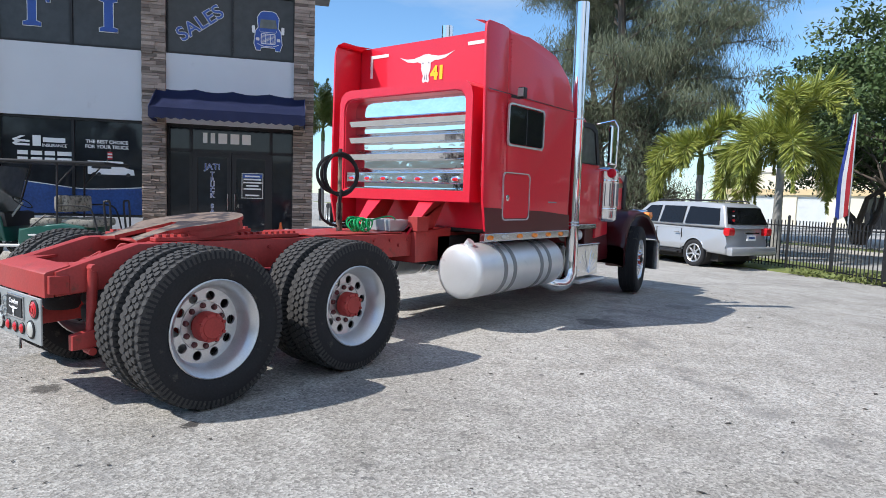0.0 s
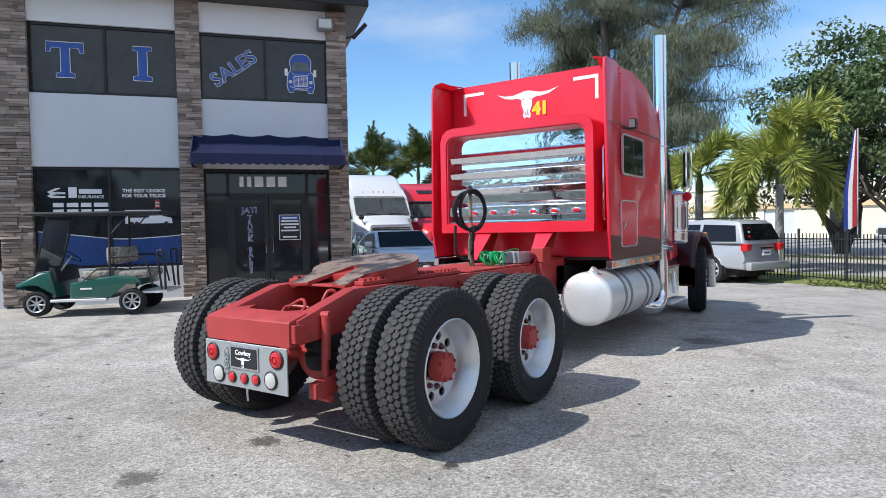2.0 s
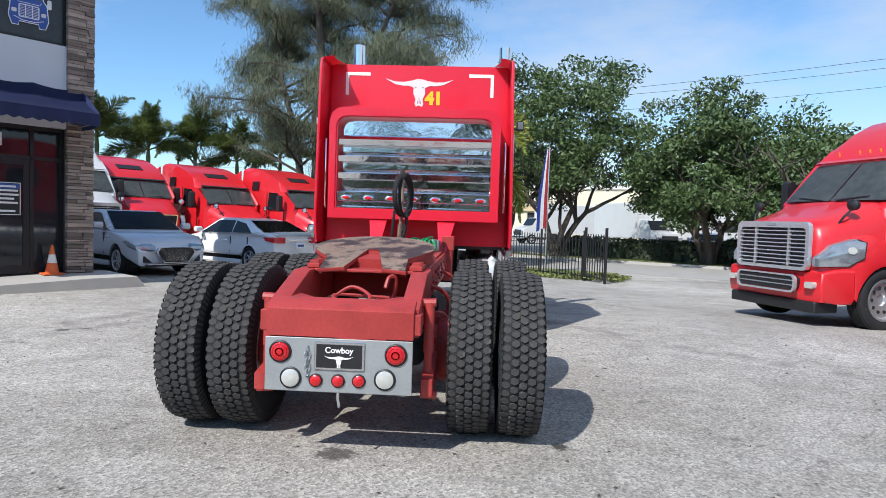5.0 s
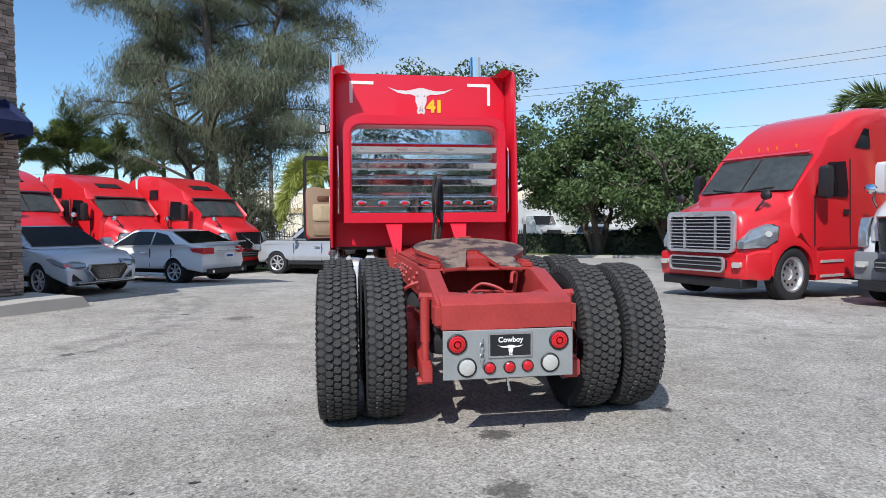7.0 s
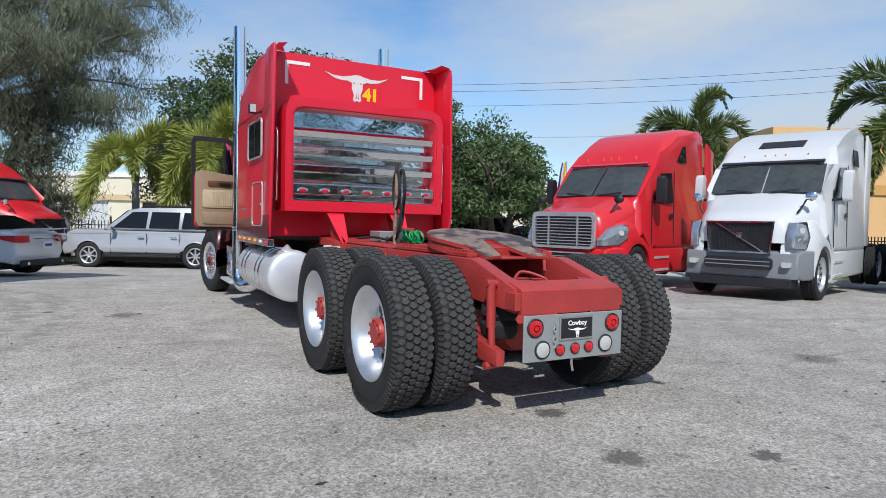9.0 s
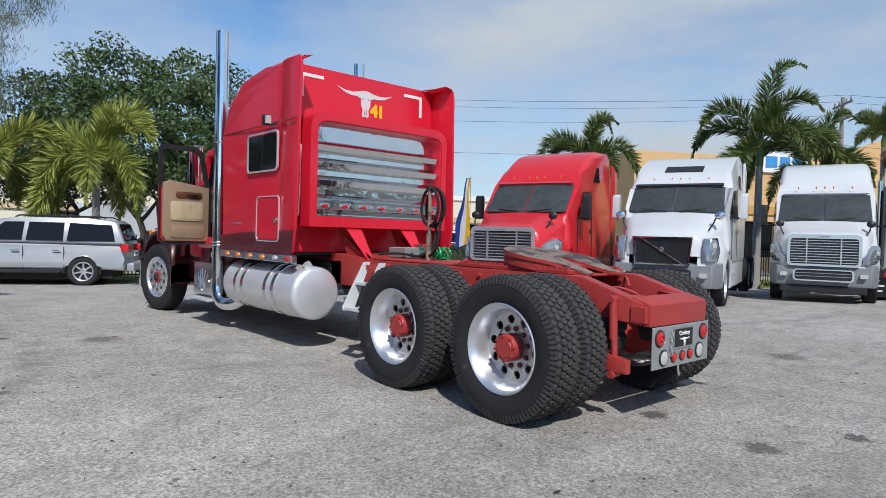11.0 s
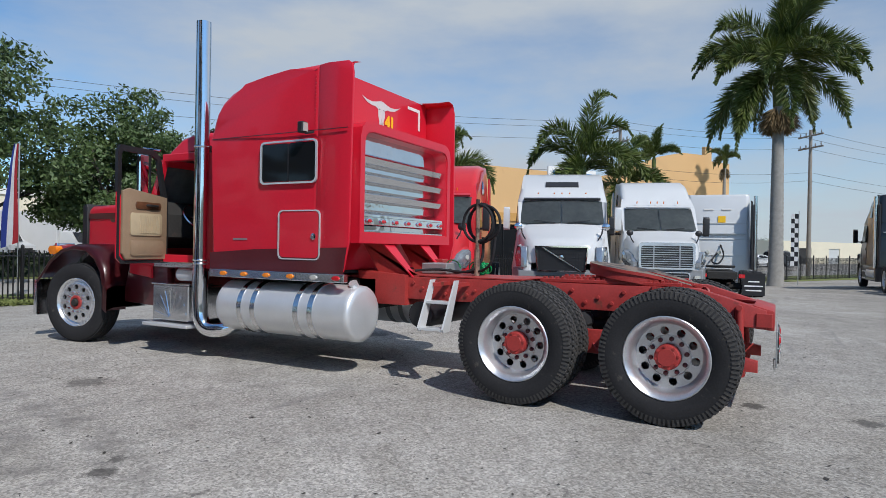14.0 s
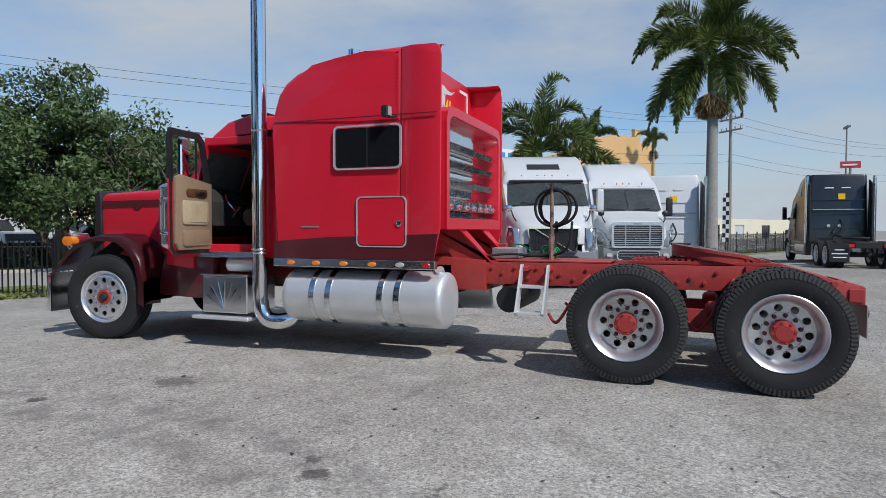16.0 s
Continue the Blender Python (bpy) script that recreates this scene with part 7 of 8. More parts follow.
        for s in (-1, 1):
            part("headlamp", prism([(2.29, 0.60), (2.27, 0.675), (1.88, 0.79), (1.72, 0.775), (1.95, 0.68)], s * 0.48, s * (W + 0.006), 0.006, warp=warp), HEADL, body)
            part("lamp_outline", prism([(2.292, 0.585), (2.292, 0.60), (1.95, 0.68), (1.95, 0.665)], s * 0.48, s * (W + 0.007), warp=warp), BLACK, body)
            part("intake", prism([(s * 0.60, 0.32), (s * 0.80, 0.32), (s * 0.80, 0.50)], 2.05, 2.33, axis="y", warp=warp), BLACK, body)
        part("lower_lip", B(-0.62, 0.62, 2.2, 2.335, 0.235, 0.275, 0.015), BLACK, body)
        part("lip_trim", B(-0.62, 0.62, 2.3, 2.345, 0.275, 0.288), BRIGHT, body)
    part("underbody", B(-0.7, 0.7, -L + 0.5, L - 0.5, 0.2, 0.5), DARK, body)
    return t


def heading(fx, fy):
    return math.degrees(math.atan2(-fx, fy))


car(on_ground(-1.4, 18.45, heading(-0.89, 0.455)), SILVER, "suv", "silver full-size estate SUV parked along the fence", "parked cars")
car(on_ground(-7.75, 10.75, heading(0.8, -0.6)), GREYCAR, "front", "grey-blue saloon with a large mesh grille", "parked cars")
car(on_ground(-6.1, 14.1, heading(-0.85, 0.53)), WHITE2, "rear", "white saloon with wraparound red tail lamps", "parked cars")
for s_, q_, paint, kd, rz in ((14, 17.5, MAROON, "suv", 0), (17.5, 18, SILVER, "rear", 2), (5, 16.6, BLACKP, "suv", 90), (8.2, 17.4, GREYCAR, "rear", 88), (12, 19.5, MAROON, "suv", 84), (20.5, 17.6, WHITE, "suv", 0), (1.5, 17.5, WHITE, "front", 4)):
    x, y = at_fence(s_, q_)
    car(pose(x, y, RZ + 0.08, 0, 0, math.degrees(math.atan2(OUTWARD.y, OUTWARD.x)) - 90 + rz), paint, kd, "car parked across the street behind the hedge", "far cars", False)


# ---- golf cart ----
cart = thing("golf_cart", pose(-8.70, 2.67, 0, 0, 0, heading(-0.735, -0.678)), "dark green golf cart with camouflage seats and a flat roof", "golf cart")
rear_b = part("body", prism([(-0.95, 0.56), (-0.9, 0.66), (-0.50, 0.72), (-0.20, 0.68), (-0.12, 0.62), (0.28, 0.60), (0.30, 0.30), (-0.45, 0.30), (-0.52, 0.46), (-0.70, 0.60), (-0.95, 0.52)], -0.58, 0.58, 0.04, 3), GREENP, cart)
part("front_cowl", prism([(0.52, 0.34), (0.62, 0.82), (0.80, 0.80), (1.20, 0.60), (1.24, 0.50), (1.20, 0.46), (1.14, 0.54), (0.98, 0.64), (0.80, 0.62), (0.66, 0.48), (0.62, 0.34)], -0.56, 0.56, 0.06, 3), GREENP, cart)
part("floor", B(-0.52, 0.52, -0.2, 0.62, 0.26, 0.31), BLACK, cart)
part("side_step", B(-0.60, -0.50, -0.35, 0.62, 0.25, 0.30, 0.01), ALU, cart)
part("dash", prism([(0.52, 0.62), (0.56, 0.88), (0.66, 0.90), (0.66, 0.62)], -0.5, 0.5, 0.02), BLACK, cart)
for a, c, z in ((-0.35, 0.12, 0.74), (-1.05, -0.45, 0.74)):
    part("seat", B(-0.52, 0.52, a, c, z - 0.10, z + 0.06, 0.05, seg=2), CAMO, cart)
for x in (-0.27, 0.27):
    part("backrest", B(x - 0.25, x + 0.25, -0.44, -0.33, 0.92, 1.24, 0.05, seg=2), CAMO, cart)
    part("backrest", B(x - 0.25, x + 0.25, -0.58, -0.47, 0.92, 1.24, 0.05, seg=2), CAMO, cart)
roofc = part("canopy", B(-0.60, 0.60, -1.30, 1.02, 1.84, 1.90, 0.025, seg=2), BLACK, cart, "flat dark canopy")
for s in (-1, 1):
    part("front_post", tube([(s * 0.52, 0.92, 0.70), (s * 0.54, 0.62, 1.84)], 0.02, 7), BLACK, cart)
    part("rear_post", tube([(s * 0.54, -0.40, 0.65), (s * 0.54, -0.42, 1.84)], 0.02, 7), BLACK, cart)
    part("brace", tube([(s * 0.54, -0.42, 1.45), (s * 0.54, -0.75, 1.84)], 0.014, 6), BLACK, cart)
    part("arm_rail", tube([(s * 0.54, -0.42, 1.05), (s * 0.54, -0.9, 1.05), (s * 0.54, -1.05, 0.92), (s * 0.54, -1.15, 0.5)], 0.018, 6, smooth=4), BLACK, cart)
    part("grab_loop", tube([(s * 0.45, -1.35, 0.42), (s * 0.45, -1.33, 1.10), (s * 0.45, -1.27, 1.15), (s * 0.45, -1.22, 1.08), (s * 0.45, -1.28, 0.42)], 0.02, 6, smooth=3), BLACK, cart)
    part("hip_rail", tube([(s * 0.56, 0.10, 0.60), (s * 0.56, -0.2, 0.86), (s * 0.56, -0.36, 0.84)], 0.014, 6), BLACK, cart)
    for y in (0.86, -0.78):
        car_wheel(cart, s * 0.50, y, 0.23, s, 0.19)
part("foot_plate", B(-0.5, 0.5, -1.38, -0.9, 0.36, 0.40), ALU, cart)
part("windscreen", prism([(0.90, 0.80), (0.66, 1.76), (0.665, 1.76), (0.905, 0.80)], -0.5, 0.5), GLASS2, cart)
part("steering_wheel", lathe([(0, 0.16), (0.01, 0.175), (0, 0.19), (-0.01, 0.175), (0, 0.16)], 22, "z", None, pose(-0.26, 0.36, 1.08, 35, 0, 0)), BLACK, cart)
part("column", cyl((-0.26, 0.36, 1.08), (-0.26, 0.60, 0.76), 0.022, 8), GALV, cart)
part("badge_bar", B(-0.588, -0.58, -0.1, 0.1, 0.47, 0.50), STICKER, cart)
flg = thing("small_flag", pose(-8.13, 3.51, 0, 0, 0, 0), "small striped flag on a thin stick on the cart", "flag")
part("stick", cyl((0, 0, 1.88), (0.05, 0.05, 2.16), 0.006, 5), WOODPOLE, flg)
for k in range(5):
    part("stripe", B(0.045, 0.05, 0.0, 0.09, 1.98 + k * 0.03, 2.01 + k * 0.03), (FLAGR, FLAGW)[k % 2], flg)

cone = thing("traffic_cone", SHOP @ pose(3.0, -0.12, 0.165), "orange and white traffic cone beside the door", "cone")
part("base", B(-0.17, 0.17, -0.17, 0.17, 0, 0.03, 0.01), CONEM, cone)
part("body", lathe([(0.03, 0.12), (0.2, 0.085), (0.3, 0.065), (0.55, 0.02), (0.56, 0.001)], 18, "z"), CONEM, cone)
part("white_band", lathe([(0.22, 0.083), (0.38, 0.053)], 18, "z"), STICKER, cone)


# ---- iron fence ----
PICKET = finish(B(-0.014, 0.014, -0.014, 0.014, 0.06, 1.46), IRON, 0)


def fence(s0, s1, bend, label):
    """A picket fence along the yard edge; bend: how far it runs back from the line west of the entrance."""
    def line(s):
        return at_fence(s, bend * smooth01(0.0, -3.2, s))

    f = thing("iron_fence", Matrix(), label, "fence")
    rest = bmesh.new()
    n = int((s1 - s0) / 0.115)
    for i in range(n):
        x, y = line(s0 + (i + 0.5) * (s1 - s0) / n)
        z = gz(x, y)
        if i < 300 and s0 > 0 or n - i <= 300 and s0 < 0:
            part("picket", PICKET, None, f, "", pose(x, y, z))
        else:
            box(rest, x - 0.014, x + 0.014, y - 0.014, y + 0.014, z + 0.06, z + 1.46)
    if rest.verts:
        tagged(part("far_picket", rest, IRON, f, "", smooth=0), kind="stuff")
    k = max(1, round((s1 - s0) / 1.7))
    for i in range(k + 1):
        x, y = line(s0 + (s1 - s0) * i / k)
        z = gz(x, y)
        post = part("post", B(x - 0.035, x + 0.035, y - 0.035, y + 0.035, z - 0.1, z + 1.56, 0.004), IRON, f)
        part("cap", lathe([(z + 1.56, 0.05), (z + 1.58, 0.045), (z + 1.62, 0.001)], 8, "z", None, pose(x, y, 0)), IRON, post)
    for i in range(k):
        (xa, ya), (xb, yb) = line(s0 + (s1 - s0) * i / k), line(s0 + (s1 - s0) * (i + 1) / k)
        for h in (0.16, 1.30):
            part("rail", tube([(xa, ya, gz(xa, ya) + h), (xb, yb, gz(xb, yb) + h)], 0.02, 4), IRON, f)
    return f


fence(-34, 0.0, 1.15, "black iron picket fence along the yard edge")
fence(13.5, 70, 0.0, "black iron picket fence behind parked trucks")
# gate leaf folded back at the entrance
gate = thing("iron_gate", Matrix(), "open black iron gate leaf at the yard entrance", "gate")
gx, gy = at_fence(0.05, -0.02)
ex, ey = at_fence(0.9, -0.7)
for i in range(9):
    u = i / 8
    x, y = gx + (ex - gx) * u, gy + (ey - gy) * u
    part("picket", PICKET, None, gate, "", pose(x, y, -0.31))
for h in (-0.2, 0.98):
    part("rail", tube([(gx, gy, h), (ex, ey, h)], 0.02, 4), IRON, gate)
for x, y in ((gx, gy), (ex, ey)):
    part("post", B(x - 0.04, x + 0.04, y - 0.04, y + 0.04, -0.4, 1.35, 0.005), IRON, gate)


# ---- plants ----
def quads(name, P, U, V, material, parent=None, label=""):
    """Leaves: centre P, half axes U and V, as one mesh of folded quads."""
    n = len(P)
    co = np.concatenate([P - U, P - V * 0.9, P + U, P + V * 0.9], 1).reshape(-1, 3)
    me = bpy.data.meshes.new("leaves")
    me.from_pydata(co.tolist(), [], np.arange(4 * n).reshape(-1, 4).tolist())
    me.materials.append(material)
    return part(name, me, None, parent, label)


rng = np.random.default_rng(7)


def unit(n):
    v = rng.normal(size=(n, 3))
    return v / np.linalg.norm(v, axis=1, keepdims=True)


def limb_tree(base, h, spread, trunk_r, levels, lean=(0, 0, 0), fork=0.25, up=0.35, kids=(3, 4)):
    """A branching skeleton: list of (points, r0, r1) and the twig ends."""
    out, ends = [], []

    def grow(p, d, length, r, lev):
        pts = [p]
        q, dd = p.copy(), d.copy()
        for k in range(4):
            dd = (dd + Vector((random.uniform(-1, 1), random.uniform(-1, 1), random.uniform(-0.6, 1) * up)) * 0.22).normalized()
            q = q + dd * length / 4
            pts.append(q.copy())
        out.append((pts, r, r * 0.55))
        if lev == 0:
            ends.extend(pts[1:])
            return
        if lev < levels - 1:
            ends.extend(pts[3:])
        for _ in range(random.randint(*kids)):
            a = random.uniform(0, 2 * math.pi)
            side = Vector((math.cos(a), math.sin(a), 0)) * spread
            nd = (dd * 0.75 + side + Vector((0, 0, up * random.uniform(-0.2, 1)))).normalized()
            at = pts[random.choice((2, 3, 4, 4))]
            grow(at, nd, length * random.uniform(0.55, 0.8), r * 0.52, lev - 1)
    grow(Vector(base), (Vector((0, 0, 1)) + Vector(lean)).normalized(), h, trunk_r, levels)
    return out, ends


def broad_tree(x, y, h, crown_r, crown_z, label, seed, n_leaf=15000, fork_z=1.6):
    random.seed(seed)
    z = gz(x, y)
    t = thing("tree", pose(x, y, z), label, "tree", "street trees")
    bm = bmesh.new()
    ends = []
    for k in range(3):
        a = k * 2.1 + random.uniform(0, 0.7)
        br, e = limb_tree((0.1 * math.cos(a), 0.1 * math.sin(a), 0), fork_z + 1.2, 0.85, 0.20, 3, (0.32 * math.cos(a), 0.32 * math.sin(a), 0))
        for pts, r0, r1 in br:
            tube(pts, [r0, r0 * 0.9, r0 * 0.8, r0 * 0.7, r1], 7, bm)
        ends += e
    lathe([(0, 0.42), (0.15, 0.32), (0.6, 0.26), (1.2, 0.27)], 12, "z", bm)
    part("trunk", bm, BARK, t)
    # the crown: clumps on an uneven dome, thinned by gaps
    C = []
    while len(C) < 185:
        d = unit(1)[0]
        rr = rng.uniform(0.35, 1.0) ** 0.6
        p = np.array([d[0] * crown_r * rr, d[1] * crown_r * rr, crown_z + abs(d[2]) * (h - crown_z) * rr - (0.9 if d[2] < 0 else 0) * rr])
        k = noise.noise(Vector(p * 0.35) + Vector((seed, 0, 0)))
        if k > -0.22:
            C.append(p)
    C = np.array(C + [np.array(e) for e in ends if e.z > crown_z - 1.2][:70])
    idx = rng.integers(0, len(C), n_leaf)
    P = C[idx] + unit(n_leaf) * (rng.uniform(0.1, 1.0, (n_leaf, 1)) ** 0.5) * np.array([0.85, 0.85, 0.55]) * rng.uniform(0.7, 1.25, (len(C), 1))[idx]
    U, V = unit(n_leaf) * rng.uniform(0.07, 0.14, (n_leaf, 1)), unit(n_leaf) * rng.uniform(0.05, 0.09, (n_leaf, 1))
    quads("crown", P, U, V, LEAF_OAK, t)
    return t


broad_tree(5.0, 28.2, 10.9, 6.4, 4.5, "broad green shade tree with forking limbs across the street", 3, 46000)
broad_tree(11.6, 25.2, 8.4, 4.1, 2.5, "rounded green street tree above a hedge", 5, 46000)
broad_tree(14.6, 22.9, 7.0, 3.2, 2.2, "smaller rounded green street tree", 8, 34000)
broad_tree(2.4, 35.0, 9.6, 3.8, 3.6, "green shade tree behind the palms", 11, 22000)


def feathery_pine(x, y, h, r, label, seed, n_spray=34000, trunk_r=0.42, z_low=3.4):
    random.seed(seed)
    z = gz(x, y)
    t = thing("pine_tree", pose(x, y, z), label, "tree")
    bm = bmesh.new()
    stems, sprays = [], []
    k3 = [(0, 0)] if r < 3 else [(0.0, 0.0), (0.22, 0.10), (-0.2, 0.16)]
    for i, (lx, ly) in enumerate(k3):
        pts = [Vector((0.25 * i, 0.1 * i, 0))]
        for j in range(1, 8):
            u = j / 7
            pts.append(Vector((lx * h * u + random.uniform(-0.2, 0.2), ly * h * u + random.uniform(-0.2, 0.2), h * 0.92 * u * (1 - 0.08 * i))))
        tube(pts, [trunk_r * (1 - 0.11 * j) * (1 - 0.2 * i) for j in range(8)], 9, bm)
        stems.append(pts)
    for i in range(int(100 * max(0.5, r / 8))):
        st = random.choice(stems)
        u = random.uniform(z_low / h, 1.0)
        j = min(6, int(u * 7))
        p = st[j].lerp(st[j + 1], u * 7 - j)
        a = random.uniform(0, 2 * math.pi)
        ln = r * (1.15 - 0.62 * u) * random.uniform(0.55, 1.05)
        d = Vector((math.cos(a), math.sin(a), random.uniform(0.05, 0.5)))
        pts = [p]
        for k in range(1, 6):
            pts.append(p + d * ln * k / 5 + Vector((random.uniform(-0.2, 0.2), random.uniform(-0.2, 0.2), 0.10 * ln * math.sin(k / 5 * math.pi))))
        tube(pts, [0.085, 0.07, 0.055, 0.04, 0.03, 0.015], 5, bm)
        for k in range(2, 6):
            for _ in range(4):
                e = pts[k] + Vector((random.uniform(-1, 1), random.uniform(-1, 1), random.uniform(-0.45, 0.6))) * 1.25
                tube([pts[k - 1].lerp(pts[k], random.random()), e], [0.02, 0.008], 4, bm)
                sprays.append((np.array(e), np.array(pts[k])))
    part("trunk", bm, BARK, t)
    S = np.array([s[0] for s in sprays])
    O = np.array([s[1] for s in sprays])
    idx = rng.integers(0, len(S), n_spray)
    f = rng.uniform(0.1, 1.15, (n_spray, 1))
    P = O[idx] + (S[idx] - O[idx]) * f + rng.normal(size=(n_spray, 3)) * np.array([0.25, 0.25, 0.22])
    U = unit(n_spray) * 0.5 + np.array([0, 0, -0.75])
    U = U / np.linalg.norm(U, axis=1, keepdims=True) * rng.uniform(0.09, 0.19, (n_spray, 1))
    V = unit(n_spray) * rng.uniform(0.012, 0.020, (n_spray, 1))
    quads("crown", P, U, V, LEAF_PINE, t)
    return t


feathery_pine(-7.3, 27.2, 16.5, 7.0, "tall feathery grey-green pine with spreading limbs", 21, 210000, z_low=5.2)
feathery_pine(-5.6, 26.6, 6.0, 1.9, "small dark feathery pine behind the fence", 23, 16000, 0.12, 0.6)


def palm(x, y, trunk_h, n_frond, frond_l, label, seed, leaf=None, droop=1.0, trunk_r=0.13, z=None, fluff=1.0, dry=2, plumose=True, shaft=0.9, low=20):
    random.seed(seed)
    z = gz(x, y) if z is None else z
    t = thing("palm_tree", pose(x, y, z), label, "palm tree", "palms")
    prof = []
    k = int(trunk_h / 0.22)
    for i in range(k + 1):
        u = i / k
        r = trunk_r * (1.25 - 0.35 * u + 0.25 * math.exp(-u * 9))
        prof += [(trunk_h * u, r * 1.05), (trunk_h * u + 0.03, r)]
    part("trunk", lathe(prof, 12, "z"), PALMBARK, t)
    part("crown_shaft", lathe([(trunk_h - 0.05, trunk_r), (trunk_h + shaft * 0.33, trunk_r * 1.1), (trunk_h + shaft * 0.89, trunk_r * 0.5), (trunk_h + shaft, 0.001)], 12, "z"), LEAF_PALM, t)
    for i in range(n_frond + dry):
        old = i >= n_frond
        a = 2.4 * i + random.uniform(-0.3, 0.3)
        el = radians(-55) if old else radians(80 - (80 - low) * (i % 5) / 4 + random.uniform(-7, 7))
        L = frond_l * random.uniform(0.85, 1.1) * ((0.28 if shaft > 1 else 0.7) if old else 1)
        p = Vector((0, 0, trunk_h + (max(0.5, shaft - 0.25) if not old else 0.1)))
        d = Vector((math.cos(a) * math.cos(el), math.sin(a) * math.cos(el), math.sin(el)))
        n = 16
        pts, dirs = [p.copy()], [d.copy()]
        for k in range(n):
            d = (d + Vector((0, 0, -0.115 * droop * (0.4 + 1.3 * k / n)))).normalized()
            p = p + d * L / n
            pts.append(p.copy())
            dirs.append(d.copy())
        rach = part("frond", tube(pts, [0.035 * (1 - 0.85 * k / n) for k in range(n + 1)], 5), LEAF_DRY if old else LEAF_PALM, t)
        m = 150
        us = np.repeat(np.linspace(0.12, 0.99, m), 2 if not plumose else 4)
        cnt = len(us)
        ii = np.clip((us * n).astype(int), 0, n - 1)
        fr = (us * n - ii)[:, None]
        PA, DA = np.array(pts), np.array(dirs)
        base = PA[ii] * (1 - fr) + PA[ii + 1] * fr
        dd = DA[ii]
        side = np.cross(dd, [0, 0, 1.0])
        side /= np.linalg.norm(side, axis=1, keepdims=True) + 1e-6
        upv = np.cross(side, dd)
        if plumose:
            ang = rng.uniform(-0.4 * math.pi, 1.4 * math.pi, cnt)[:, None]
        else:
            ang = np.where(np.arange(cnt) % 2 == 0, 0.15, math.pi - 0.15)[:, None] + rng.normal(size=(cnt, 1)) * 0.12
        w = side * np.cos(ang) + upv * np.sin(ang)
        ll = (0.52 * np.sin(np.clip(us * 1.02 + 0.12, 0, 1) * math.pi) ** 0.6 + 0.10)[:, None] * fluff * rng.uniform(0.8, 1.15, (cnt, 1)) * frond_l / 2.6
        w = w * 0.75 + dd * 0.75 + np.array([0, 0, -0.22])
        w /= np.linalg.norm(w, axis=1, keepdims=True)
        P = base + w * ll * 0.5
        V = np.cross(w, rng.normal(size=(cnt, 3)))
        V /= np.linalg.norm(V, axis=1, keepdims=True)
        quads("leaf_plume", P, w * ll * 0.5, V * 0.016 * frond_l / 2.4, LEAF_DRY if old else (leaf or LEAF_PALM), rach)["kind"] = "stuff"
    return t


palm(-1.9, 22.4, 3.0, 10, 3.2, "foxtail palm with drooping plumes behind the fence", 31, LEAF_PALM2, 2.1, fluff=0.95, dry=0, low=10)
palm(0.95, 21.6, 3.2, 13, 3.5, "large foxtail palm with yellow-green drooping plumes", 33, LEAF_PALM2, 2.2, fluff=1.0, dry=0, low=5)
palm(14.4, 10.4, 3.8, 9, 2.8, "foxtail palm behind the parked trucks", 35, LEAF_PALM, 2.2, fluff=0.8)
palm(20.3, 6.8, 4.7, 11, 4.0, "tall feathery palm behind a white truck", 37, LEAF_PALM, 1.95, fluff=0.7, low=15, dry=0)
palm(21.9, 5.4, 3.9, 8, 3.2, "feathery palm beside another palm", 39, LEAF_PALM, 1.9, fluff=0.7, dry=0)
palm(29.4, -0.57, 9.1, 26, 5.1, "tall royal palm with a smooth grey trunk", 43, LEAF_PALM, 1.25, 0.27, fluff=0.85, dry=4, shaft=2.2, low=-18)
palm(36, 6.6, 7.2, 12, 2.2, "far palm in front of the orange building", 45, LEAF_PALM, 1.1)
palm(47, 3.2, 8.3, 9, 1.7, "thin far palm beside the orange gable", 47, LEAF_PALM, 1.4, 0.12)
for i, (x, y, h_) in enumerate(((-19.5, 23.5, 4.3), (-17.6, 25.2, 4.6), (-15.8, 26.6, 4.2), (-14.2, 28.4, 4.6), (-12.4, 29.6, 4.0), (-10.6, 31.5, 4.4), (-21.5, 21.0, 4.4), (-23.0, 18.5, 4.4))):
    palm(x, y, h_, 12, 2.7, "dense dark palm in a row behind parked trucks", 51 + i, LEAF_PALM, 1.0, 0.1, dry=0)
for i, (s_, q_, h_) in enumerate(((84, 40, 6), (88, 44, 7), (93, 42, 6.5), (99, 46, 7))):
    x, y = at_fence(s_, q_)
    palm(x, y, h_, 9, 2.4, "distant palm against the sky", 71 + i, LEAF_PALM, 1.1, 0.14, RZ)


def leafy_band(name, s0, s1, q0, q1, z0, z1, n, material, label, category, lump=0.12):
    P = np.zeros((n, 3))
    s, q = rng.uniform(s0, s1, n), rng.uniform(q0, q1, n)
    hh = z1 + lump * np.array([noise.noise(Vector((a * 0.5, b, 3))) for a, b in zip(s, q)])
    P[:, 0] = FENCE0.x + STREET.x * s + OUTWARD.x * q
    P[:, 1] = FENCE0.y + STREET.y * s + OUTWARD.y * q
    P[:, 2] = z0 + (hh - z0) * rng.uniform(0, 1, n) ** 0.6
    U, V = unit(n) * rng.uniform(0.05, 0.11, (n, 1)), unit(n) * rng.uniform(0.04, 0.07, (n, 1))
    ob = quads(name, P, U, V, material)
    return tagged(ob, label, category, kind="stuff")


